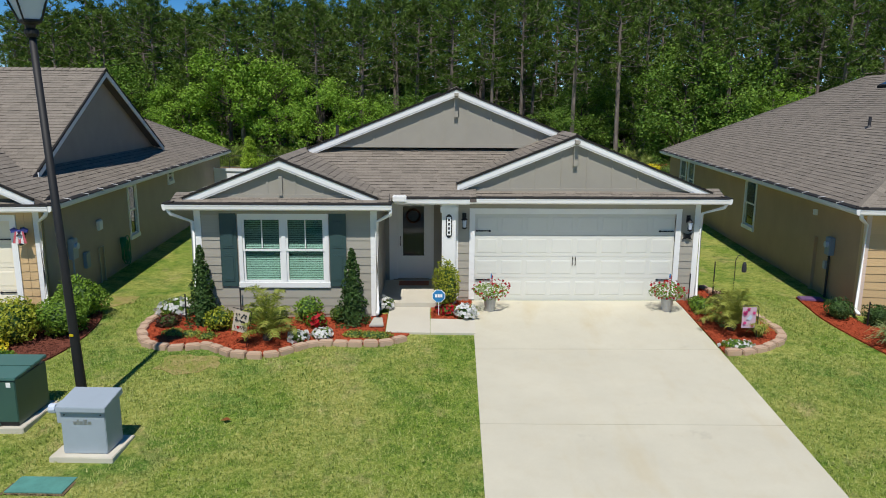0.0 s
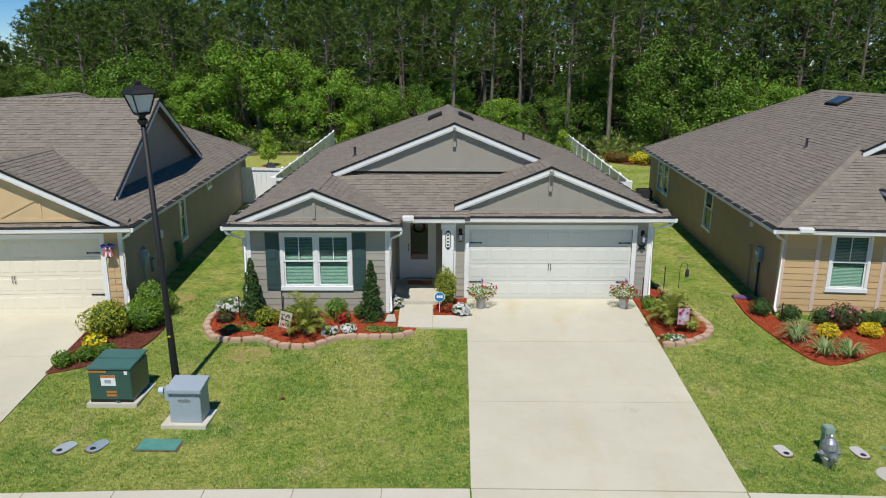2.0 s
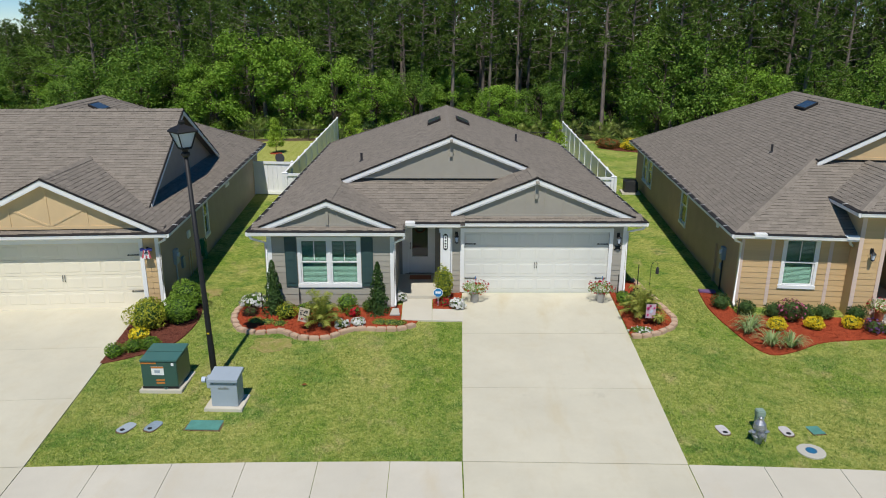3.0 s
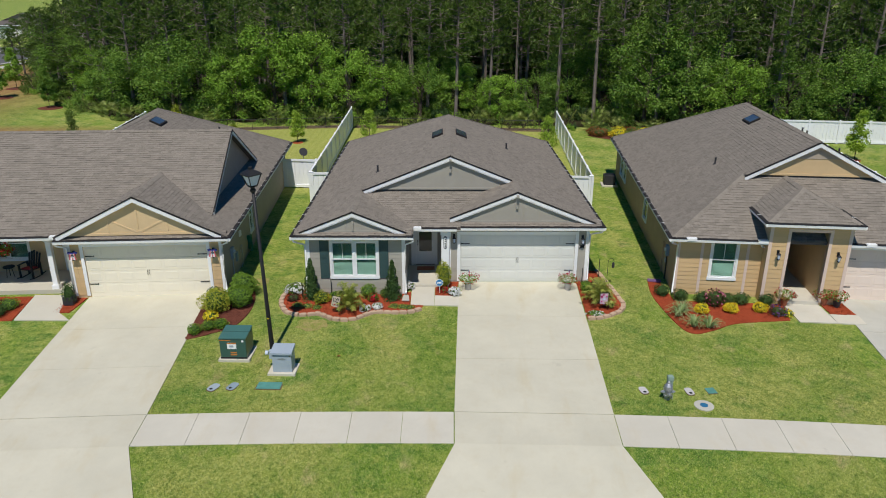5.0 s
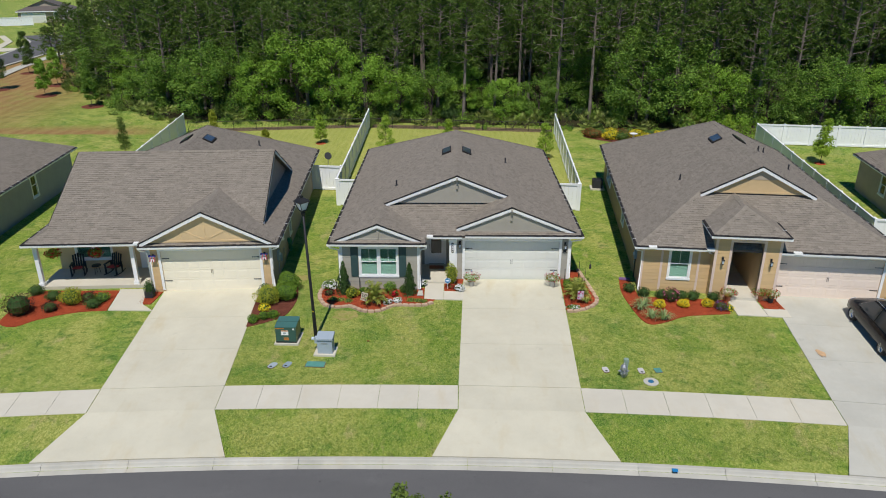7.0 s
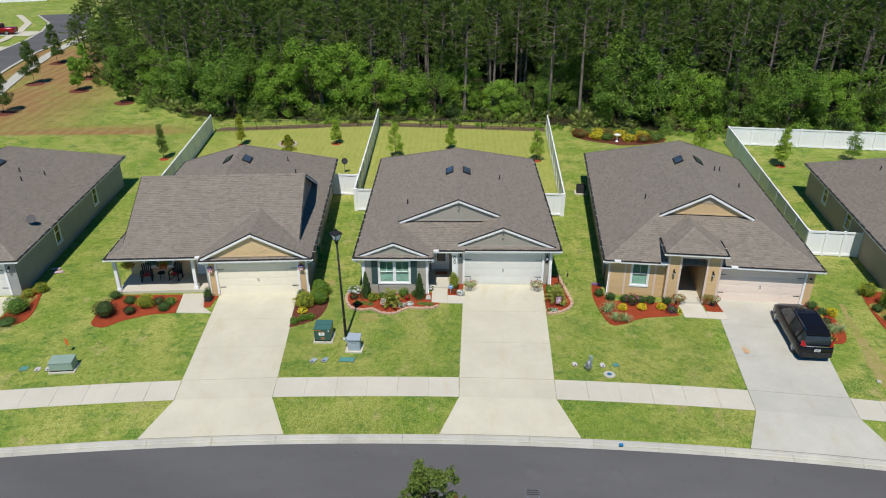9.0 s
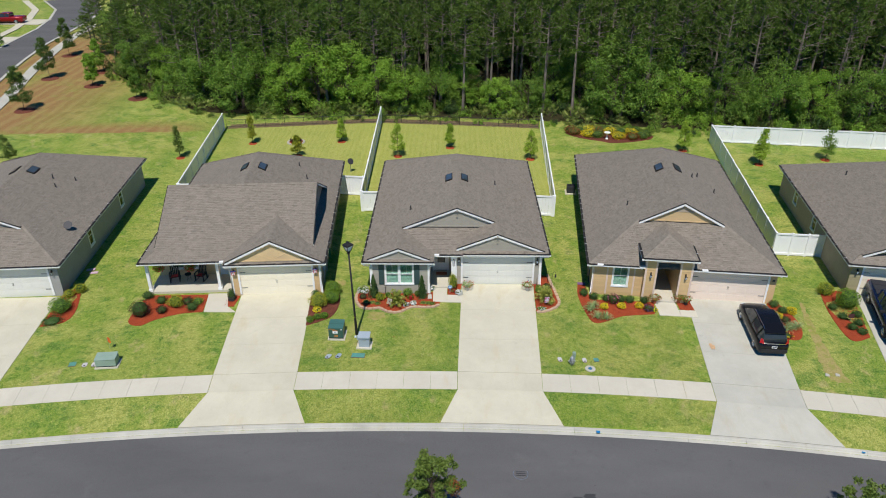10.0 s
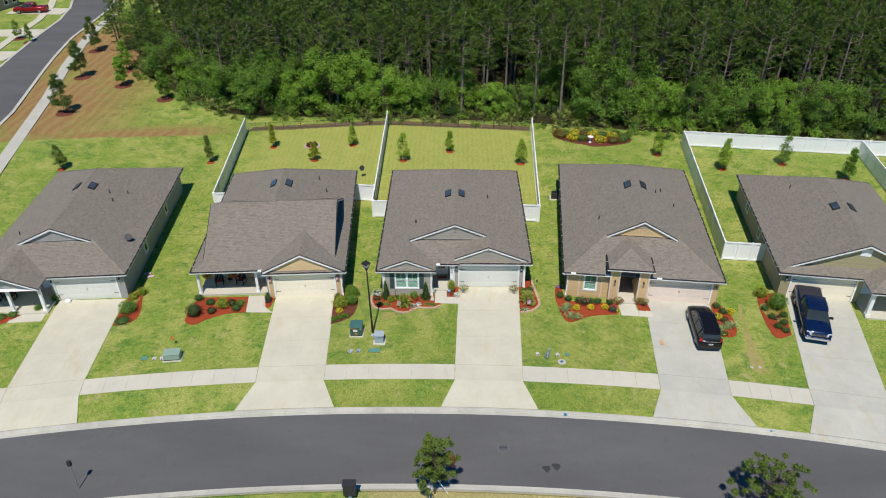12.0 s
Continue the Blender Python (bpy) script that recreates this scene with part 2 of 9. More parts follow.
M = {
    "lawn": lawn_mat(), "asphalt": asphalt_mat(),
    "drive": concrete_mat("drive_concrete", (0.585, 0.55, 0.43), 0.13),
    "drive_grey": concrete_mat("grey_concrete", (0.51, 0.495, 0.425)),
    "walk": concrete_mat("walk_concrete", (0.615, 0.576, 0.475), by_object=True),
    "curb": concrete_mat("curb_concrete", (0.55, 0.53, 0.46), 0.34, True),
    "mulch": mulch_mat("red_mulch", (0.44, 0.085, 0.036)), "mulch_dark": mulch_mat("dark_mulch", (0.20, 0.068, 0.045)),
    "shingle": shingle_mat("shingles", (0.226, 0.197, 0.162)), "shingle_ob": shingle_mat("shingle_pieces", (0.226, 0.197, 0.162), True),
    # shingle_edge: black cut butts, also painted as the courses' shadow lines
    # tan_side: darker than the front tan, toned to the side wall in shade
    "shingle_edge": painted("shingle_butt_shadow", (0.065, 0.055, 0.048), 0.95), "tan_side": painted("tan_shaded_side", (0.48, 0.33, 0.19), 0.8),
    "deck": painted("roof_deck", (0.12, 0.1, 0.088), 0.9),
    "siding": boards("greige_siding", (0.385, 0.358, 0.298)), "panel": painted("greige_panel", (0.365, 0.338, 0.282), 0.6),
    "tan": boards("tan_siding", (0.62, 0.425, 0.215)), "tan_panel": painted("tan_panel", (0.62, 0.44, 0.235), 0.6), "beige_trim": painted("beige_trim", (0.70, 0.55, 0.46), 0.5, 0.06),
    # stucco: mostly for side walls, greyer and darker than the fronts
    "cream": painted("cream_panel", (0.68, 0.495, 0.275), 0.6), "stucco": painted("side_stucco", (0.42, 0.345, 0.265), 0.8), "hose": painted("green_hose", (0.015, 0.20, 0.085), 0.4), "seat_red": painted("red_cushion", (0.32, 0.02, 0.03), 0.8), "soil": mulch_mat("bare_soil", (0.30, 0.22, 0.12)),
    "grey_wall": painted("grey_wall", (0.34, 0.34, 0.32), 0.7), "olive": boards("olive_siding", (0.36, 0.32, 0.18)),
    "white": painted("white_trim", (0.86, 0.86, 0.84), 0.45, 0.06), "vinyl": painted("white_vinyl", (0.88, 0.89, 0.90), 0.35, 0.05, 0.6),
    "door_white": painted("garage_white", (0.71, 0.71, 0.645), 0.45, 0.05), "door_cream": painted("garage_cream", (0.86, 0.79, 0.62), 0.45, 0.05),
    "door_pink": painted("garage_beige", (0.82, 0.69, 0.58), 0.45, 0.05),
    "black": painted("black_metal", (0.010, 0.010, 0.011), 0.62), "drip": painted("dark_drip_edge", (0.014, 0.012, 0.011), 0.9),
    "shutter": painted("dark_teal_shutter", (0.040, 0.082, 0.082), 0.5), "glass": glass_mat("dark_glass"), "pane": clear_mat("clear_pane"),
    "blind": painted("blind_slat", (0.72, 0.72, 0.70), 0.5, 0.05), "dark_room": painted("dark_room", (0.05, 0.05, 0.05), 0.9),
    "skylight": glass_mat("skylight_glass", (0.05, 0.07, 0.09), 0.08), "lead": painted("vent_lead", (0.03, 0.03, 0.035), 0.6),
    "lamp_glass": painted("frosted_glass", (0.55, 0.62, 0.72), 0.15, 0.05),
    "green_box": painted("green_enamel", (0.048, 0.115, 0.092), 0.35, 0.2), "green_top": painted("green_lid", (0.06, 0.16, 0.14), 0.35, 0.15),
    "grey_box": painted("grey_enamel", (0.36, 0.42, 0.47), 0.45, 0.12), "sage_box": painted("sage_enamel", (0.28, 0.38, 0.31), 0.45, 0.15),
    "valve": painted("teal_lid", (0.10, 0.30, 0.25), 0.7, 0.35, 5), "steel": metal_mat("galvanised", (0.45, 0.46, 0.48), 0.45),
    "block": concrete_mat("edging_block", (0.58, 0.41, 0.29), 0.3, True),
    "oak": leaf_mat("oak_leaf", (0.060, 0.140, 0.018), (0.135, 0.262, 0.034), (0.27, 0.41, 0.062)),
    "bright": leaf_mat("bright_leaf", (0.085, 0.20, 0.016), (0.20, 0.37, 0.034), (0.38, 0.57, 0.080)),
    "pine": leaf_mat("pine_needle", (0.031, 0.068, 0.010), (0.076, 0.140, 0.021), (0.175, 0.262, 0.045)),
    "hedge": leaf_mat("hedge_leaf", (0.055, 0.13, 0.012), (0.125, 0.25, 0.022), (0.27, 0.41, 0.05)),
    "lime": leaf_mat("lime_leaf", (0.13, 0.20, 0.014), (0.29, 0.34, 0.024), (0.50, 0.50, 0.06)),
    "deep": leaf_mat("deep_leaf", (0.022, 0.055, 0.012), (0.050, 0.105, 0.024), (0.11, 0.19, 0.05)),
    "palm": leaf_mat("palm_leaf", (0.12, 0.18, 0.022), (0.27, 0.33, 0.045), (0.48, 0.48, 0.12)),
    "stripe": leaf_mat("striped_leaf", (0.08, 0.17, 0.03), (0.22, 0.34, 0.09), (0.52, 0.60, 0.32)),
    "hedge_dull": leaf_mat("street_leaf", (0.060, 0.105, 0.018), (0.13, 0.20, 0.034), (0.24, 0.32, 0.07)),
    "maroon": leaf_mat("maroon_leaf", (0.03, 0.020, 0.012), (0.08, 0.026, 0.020), (0.13, 0.08, 0.04)),
    "grass": leaf_mat("grass_blade", (0.10, 0.20, 0.022), (0.26, 0.36, 0.060), (0.56, 0.57, 0.20)),
    "scrub": leaf_mat("scrub_leaf", (0.055, 0.105, 0.014), (0.125, 0.20, 0.030), (0.25, 0.33, 0.07)),
    "white_flower": leaf_mat("white_petal", (0.6, 0.6, 0.56), (0.75, 0.75, 0.72), (0.85, 0.85, 0.82)),
    "red_flower": leaf_mat("red_petal", (0.28, 0.008, 0.012), (0.45, 0.012, 0.02), (0.55, 0.03, 0.04)),
    "pink_flower": leaf_mat("pink_petal", (0.35, 0.04, 0.10), (0.55, 0.08, 0.18), (0.65, 0.25, 0.35)),
    "yellow_flower": leaf_mat("yellow_petal", (0.62, 0.44, 0.01), (0.85, 0.66, 0.02), (0.90, 0.80, 0.07)),
    "purple_flower": leaf_mat("purple_petal", (0.10, 0.04, 0.14), (0.2, 0.09, 0.25), (0.3, 0.18, 0.35)),
    "bark": bark_mat("oak_bark", (0.11, 0.085, 0.065)), "pine_bark": bark_mat("pine_bark", (0.21, 0.175, 0.15)),
    "terracotta": painted("terracotta", (0.40, 0.13, 0.06), 0.8), "rust": leaf_mat("rust_leaf", (0.16, 0.05, 0.015), (0.25, 0.09, 0.025), (0.34, 0.15, 0.05)),
    # near-black litter: the shade under the woods is put into its colour
    "litter": mulch_mat("shaded_leaf_litter", (0.05, 0.045, 0.02)),
}

# ---- building tools ----
class MB:
    """Collects vertices and faces of one mesh."""

    def __init__(self):
        self.v, self.f = [], []

    def poly(self, pts):
        k = len(self.v)
        self.v += [tuple(p) for p in pts]
        self.f.append(tuple(range(k, k + len(pts))))
        return self

    def prism(self, pts, off):
        """A closed slab: the loop pts and its copy moved by off."""
        k, n = len(self.v), len(pts)
        off = Vector(off)
        self.v += [tuple(p) for p in pts] + [tuple(Vector(p) + off) for p in pts]
        self.f += [tuple(range(k + n - 1, k - 1, -1)), tuple(range(k + n, k + 2 * n))]
        self.f += [(k + i, k + (i + 1) % n, k + n + (i + 1) % n, k + n + i) for i in range(n)]
        return self

    def box(self, x0, x1, y0, y1, z0, z1):
        return self.prism([(x0, y0, z0), (x1, y0, z0), (x1, y1, z0), (x0, y1, z0)], (0, 0, z1 - z0))

    def tube(self, path, radii, n=8, cap=True):
        """A round bar along path, with a radius at each point."""
        k, m = len(self.v), len(path)
        pts = [Vector(p) for p in path]
        for i, p in enumerate(pts):
            d = (pts[min(i + 1, m - 1)] - pts[max(i - 1, 0)]).normalized()
            a = d.cross(Vector((0, 0, 1)))
            a = a.normalized() if a.length > 1e-3 else Vector((1, 0, 0))
            b = d.cross(a)
            r = radii[i] if isinstance(radii, (list, tuple)) else radii
            self.v += [tuple(p + r * (math.cos(j * math.tau / n) * a + math.sin(j * math.tau / n) * b)) for j in range(n)]
        for i in range(m - 1):
            self.f += [(k + i * n + j, k + i * n + (j + 1) % n, k + (i + 1) * n + (j + 1) % n, k + (i + 1) * n + j) for j in range(n)]
        if cap:
            self.f += [tuple(range(k + n - 1, k - 1, -1)), tuple(range(k + (m - 1) * n, k + m * n))]
        return self

    def lathe(self, profile, n=12, at=(0, 0)):
        """A turned body: (radius, z) from bottom to top."""
        return self.tube([(at[0], at[1], z) for _, z in profile], [max(r, 0.001) for r, _ in profile], n)

    def mesh(self, name, mat, bevel=0.0, smooth=False):
        me = bpy.data.meshes.new(name)
        me.from_pydata(self.v, [], self.f)
        bm = bmesh.new()
        bm.from_mesh(me)
        bmesh.ops.recalc_face_normals(bm, faces=bm.faces)
        if name in ("wall", "window", "sash", "door_trim", "door_frame"):
            bmesh.ops.remove_doubles(bm, verts=bm.verts, dist=0.0005)
        if bevel:
            bmesh.ops.bevel(bm, geom=[e for e in bm.edges if e.calc_face_angle(0) > 0.6], offset=bevel, segments=2, affect="EDGES", clamp_overlap=True)
        bm.to_mesh(me)
        bm.free()
        if smooth:
            me.polygons.foreach_set("use_smooth", [True] * len(me.polygons))
        if mat:
            me.materials.append(M[mat])
        return me


def part(name, mb, mat, parent, label="", bevel=0.0, smooth=False, kind=""):
    """One mesh object under a thing or a part."""
    ob = new(name, mb if isinstance(mb, bpy.types.Mesh) else mb.mesh(name, mat, bevel, smooth))
    ob.parent = parent
    return tagged(ob, label, kind=kind)


def thing(name, at, label, category, group="", kind="", turn=0):
    """The Empty at the base of a thing of several parts."""
    ob = new(name)
    ob.empty_display_size = 0.2
    ob.matrix_basis = pose(*at, 0, 0, turn)
    return tagged(ob, label, category, group, kind)


def solid(name, mb, mat, label, category, group="", kind="", at=None, bevel=0.0, smooth=False):
    ob = new(name, mb.mesh(name, mat, bevel, smooth))
    if at is not None:
        ob.matrix_basis = at
    return tagged(ob, label, category, group, kind)


def raw_mesh(name, verts, faces, mat):
    me = bpy.data.meshes.new(name)
    me.from_pydata(verts.tolist() if hasattr(verts, "tolist") else verts, [], faces.tolist() if hasattr(faces, "tolist") else faces)
    me.materials.append(M[mat])
    return me


def leaf_mesh(name, mat, centres, normals, size, ratio=0.6, rng=None, jitter=0.7):
    """Diamond leaves at centres, facing roughly along normals."""
    n = len(centres)
    c = np.asarray(centres, float)
    nm = np.asarray(normals, float) + rng.normal(0, jitter, (n, 3))
    nm /= np.linalg.norm(nm, axis=1)[:, None] + 1e-9
    a = np.cross(nm, rng.normal(0, 1, (n, 3)))
    a /= np.linalg.norm(a, axis=1)[:, None] + 1e-9
    b = np.cross(nm, a)
    s = size * rng.uniform(0.6, 1.3, (n, 1))
    dip = -0.18 * s * nm
    v = np.stack([c - a * s + dip, c - b * s * ratio, c + a * s + dip, c + b * s * ratio], 1).reshape(-1, 3)
    f = np.arange(4 * n).reshape(-1, 4)
    return raw_mesh(name, v, f, mat)


# The street bends round this centre; r is the distance from it.
CX, CY = -2.5, -168.3
R_LOW, R_KERB, R_WALK0, R_WALK1 = 148.64, 155.15, 157.65, 159.2


def polar(r, deg):
    a = radians(deg)
    return CX + r * math.sin(a), CY + r * math.cos(a)


def ramp_at(x, table):
    for (a, va), (b, vb) in zip(table, table[1:]):
        if x <= b:
            return va + (vb - va) * max(0.0, (x - a) / (b - a))
    return table[-1][1]


def gz(x, y):
    """Height of the ground."""
    r = math.hypot(x - CX, y - CY)
    low = ramp_at(x, [(-48, 0.75), (-28, 0.0), (60, 0.0)])
    return ramp_at(r, [(146, -1.42), (148.2, -1.38), (148.5, -1.63), (154.75, -1.46), (155.15, -1.175), (157.6, -0.725), (159.3, -0.655), (164.0, -0.32), (168.0, -0.06), (187, -0.05), (202, low), (230, low + 0.35)])


def road_z(x, y):
    """Top of the asphalt, which falls away from the houses."""
    return -0.825 + (math.hypot(x - CX, y - CY) - 168.3) * 0.0349

# ---- ground, street, pavements ----
def ground():
    rs = [5, 60, 110, 135, 144, 146, 147, 147.9, 148.2, 148.5, 152, 154.6, 155.0, 156.5, 157.6, 159.3, 161, 164, 168, 172, 178, 183, 187, 192, 197, 202, 208, 215, 230, 250, 280, 330, 420, 600, 900, 1500]
    ths = [-180 + 6 * i for i in range(25)] + [-30 + 0.75 * i for i in range(80)] + [30 + 6 * i for i in range(25)]
    v = [(*polar(r, t), gz(*polar(r, t))) for r in rs for t in ths]
    n = len(ths)
    f = [(i * n + j, i * n + (j + 1) % n, (i + 1) * n + (j + 1) % n, (i + 1) * n + j) for i in range(len(rs) - 1) for j in range(n)]
    f.append(tuple(range(n - 1, -1, -1)))
    me = raw_mesh("ground", v, f, "lawn")
    tagged(new("ground", me), "mown green lawn with dry yellow patches", "lawn", kind="structure")


def strip(name, mat, r0, r1, t0, t1, top, thick, label, category, step=0.75, parent=None):
    """A curved slab between two radii of the street."""
    n = max(1, round((t1 - t0) / step))
    mb = MB()
    k = 0
    for i in range(n + 1):
        t = t0 + (t1 - t0) * i / n
        (xa, ya), (xb, yb) = polar(r0, t), polar(r1, t)
        za, zb = (top, top) if not callable(top) else (top(xa, ya), top(xb, yb))
        mb.v += [(xa, ya, za), (xb, yb, zb), (xb, yb, zb - thick), (xa, ya, za - thick)]
        if i:
            j = 4 * i
            mb.f += [(j - 4 + q, j - 4 + (q + 1) % 4, j + (q + 1) % 4, j + q) for q in range(4)]
    mb.f += [(0, 1, 2, 3), (4 * n + 3, 4 * n + 2, 4 * n + 1, 4 * n)]
    if parent:
        return part(name, mb, mat, parent)
    return solid(name, mb, mat, label, category, kind="structure")


ground()
road = strip("road", "asphalt", R_LOW - 0.2, R_KERB - 0.34, -34, 34, road_z, 0.1, "smooth dark grey asphalt residential street", "road")


def kerb(name, r_out, sign, t0, t1):
    """A rolled kerb, cast in lengths with joints between."""
    base = thing(name, (0, 0, 0), "pale rolled concrete kerb along the street", "kerb", kind="structure")
    step = 3.05 / R_KERB * 57.3
    n = int((t1 - t0) / step)
    for i in range(n):
        mb = MB()
        prof = [(-0.38, -0.414), (-0.14, -0.412), (-0.09, -0.37), (-0.05, -0.29), (0.0, -0.27), (0.11, -0.27), (0.11, -0.5), (-0.38, -0.5)]
        a, b = t0 + i * step, t0 + (i + 1) * step - 0.004
        for t in (a, (a + b) / 2, b):
            mb.v += [(*polar(r_out + sign * o, t), z + 0.42 + road_z(*polar(r_out + sign * o, t))) for o, z in prof]
        m = len(prof)
        for k in (0, m):
            mb.f += [(k + q, k + (q + 1) % m, k + m + (q + 1) % m, k + m + q) for q in range(m)]
        mb.f += [tuple(range(m)), tuple(range(3 * m - 1, 2 * m - 1, -1))]
        part("kerb_length", mb, "curb", base)


kerb("kerb_far_side", R_KERB, 1, -16, 16)
kerb("kerb_near_side", R_LOW - 0.1, -1, -13, 13)


def slab(name, loop, mat, parent, thick=0.12, lift=0.02):
    """A cast slab that follows the ground, with slightly rounded edges."""
    return part(name, MB().prism([(x, y, gz(x, y) + lift) for x, y in loop], (0, 0, -thick)), mat, parent)


# lots: angle of each driveway's edges on the street, and its corners at the garage
def driveway(label, mat, garage, walk, apron, kerb_at, joints=3):
    """garage: its two corners; walk: the edges' angles at the pavement; kerb_at: at the kerb."""
    base = thing("driveway", (0, 0, 0), label, "driveway", kind="structure", group="driveways")
    (gl, gr) = garage
    wl, wr = polar(R_WALK1, walk[0]), polar(R_WALK1, walk[1])
    lerp = lambda a, b, k: (a[0] + (b[0] - a[0]) * k, a[1] + (b[1] - a[1]) * k)
    for i in range(joints):
        k0, k1 = i / joints, (i + 1) / joints - 0.0012
        mb = MB()
        for j in range(6):
            k = k0 + (k1 - k0) * j / 5
            (xa, ya), (xb, yb) = lerp(gl, wl, k), lerp(gr, wr, k)
            za, zb = gz(xa, ya) + 0.03, gz(xb, yb) + 0.03
            mb.v += [(xa, ya, za), (xb, yb, zb), (xb, yb, zb - 0.14), (xa, ya, za - 0.14)]
            if j:
                n = 4 * j
                mb.f += [(n - 4 + q, n - 4 + (q + 1) % 4, n + (q + 1) % 4, n + q) for q in range(4)]
        mb.f += [(0, 1, 2, 3), (23, 22, 21, 20)]
        part("slab", mb, mat, base)
    a, b = walk[0] + 0.003, walk[1] - 0.003
    lo = [polar(R_WALK0 - 0.02, b), polar(R_WALK0 - 0.02, a)]
    m1, m2 = polar(R_WALK1 - 0.006, a), polar(R_WALK1 - 0.006, b)
    slab("slab", [polar(R_WALK0 + 0.0, a), polar(R_WALK0 + 0.0, b), m2, m1], mat, base)
    mid = (kerb_at[0] + kerb_at[1]) / 2
    slab("apron", [polar(R_KERB + 0.15, kerb_at[0]), polar(R_KERB + 0.15, mid), polar(R_KERB + 0.15, kerb_at[1]), lo[0], lo[1]], mat, base, lift=0.035)
    return base


def ang(x, y):
    return math.degrees(math.atan2(x - CX, y - CY))


WALKS = [(ang(-32.69, -10.96), ang(-27.4, -10.45)), (ang(-14.98, -9.34), ang(-10.0, -9.18)), (ang(-0.37, -9.13), ang(4.62, -9.35)), (ang(14.49, -9.97), ang(19.4, -10.5)), (ang(24.9, -11.24), ang(30.06, -12.1))]
driveway("clean pale concrete driveway in front of the grey house", "drive", ((-0.05, -0.02), (5.0, -0.02)), WALKS[2], 0, (ang(-1.35, -13.18), ang(5.44, -13.38)))
driveway("pale concrete driveway of the cream house", "drive", ((-15.3, -1.55), (-10.42, -1.2)), WALKS[1], 0, (ang(-15.8, -13.62), ang(-8.88, -13.3)), 3)
driveway("grey concrete driveway with a parked black car", "drive_grey", ((15.3, -1.5), (20.5, -2.05)), WALKS[3], 0, (ang(13.3, -13.9), ang(20.15, -14.66)), 3)
driveway("pale concrete driveway beside the porch of the grey corner house", "drive", ((-33.1, -2.3), (-27.75, -2.0)), WALKS[0], 0, (ang(-34.5, -15.8), ang(-26.33, -14.63)), 3)
driveway("pale concrete driveway with a parked blue pickup", "drive_grey", ((27.0, -1.1), (32.05, -1.8)), WALKS[4], 0, (ang(23.48, -15.24), ang(31.2, -16.8)), 3)


def pavement(t0, t1):
    base = thing("pavement", (0, 0, 0), "pale concrete pavement with scored joints", "pavement", kind="structure")
    n = max(1, round((t1 - t0) / 57.3 * 158 / 1.55))
    for i in range(n):
        a, b = t0 + (t1 - t0) * i / n, t0 + (t1 - t0) * (i + 1) / n - 0.004
        slab("flag", [polar(R_WALK0, a), polar(R_WALK0, b), polar(R_WALK1, b), polar(R_WALK1, a)], "walk", base)


gaps = WALKS
edges = [-16.0] + [e for g in gaps for e in g] + [15.5]
for a, b in zip(edges[0::2], edges[1::2]):
    pavement(a + 0.004, b - 0.004)

# ---- parts of houses ----
S = 0.40  # slope of the roof being built
RNG = np.random.default_rng(4)


def shingles(poly, exposure=0.15, seed=0):
    """Wedge-shaped shingles in courses over a sloping polygon: lists of vertices and faces, one shingle after another."""
    rng = random.Random(seed)
    P = [Vector(p) for p in poly]
    nrm = Vector((0, 0, 0))
    for a, b in zip(P, P[1:] + P[:1]):
        nrm += a.cross(b)
    nrm.normalize()
    if nrm.z < 0:
        nrm = -nrm
    u = Vector((-nrm.y, nrm.x, 0)).normalized()
    w = nrm.cross(u)
    o = min(P, key=lambda p: p.z)
    q = [((p - o).dot(u), (p - o).dot(w)) for p in P]
    hi = max(b for _, b in q)

    def cuts(v):
        xs = []
        for (a, b), (c, d) in zip(q, q[1:] + q[:1]):
            if (b <= v) != (d <= v):
                xs.append(a + (c - a) * (v - b) / (d - b))
        return sorted(xs)

    vs, fs = [], []
    rows = max(1, round(hi / exposure))
    ex = hi / rows
    for i in range(rows):
        lo_c, hi_c = cuts(i * ex + 0.001), cuts((i + 1) * ex - 0.001)
        if len(lo_c) != len(hi_c):
            lo_c = hi_c = cuts((i + 0.5) * ex)
        for j in range(0, len(lo_c) - 1, 2):
            l0, r0, l1, r1 = lo_c[j], lo_c[j + 1], hi_c[j], hi_c[j + 1]
            x, end = min(l0, l1), max(r0, r1)
            x += -rng.uniform(0, 0.3)
            while x < end:
                x2 = x + rng.uniform(0.15, 0.34)
                a0, b0, a1, b1 = max(x, l0), min(x2, r0), max(x, l1), min(x2, r1)
                x = x2
                if b0 - a0 < 0.01 and b1 - a1 < 0.01:
                    continue
                b0, b1 = max(a0, b0 - 0.004), max(a1, b1 - 0.004)
                h = rng.choice((0.011, 0.013, 0.019))
                k = len(vs)
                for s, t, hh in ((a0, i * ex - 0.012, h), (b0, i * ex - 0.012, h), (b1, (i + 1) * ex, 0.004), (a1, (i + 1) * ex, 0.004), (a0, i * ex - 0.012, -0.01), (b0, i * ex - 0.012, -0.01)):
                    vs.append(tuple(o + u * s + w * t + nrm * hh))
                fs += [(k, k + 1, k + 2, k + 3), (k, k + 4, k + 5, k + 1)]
    return vs, fs


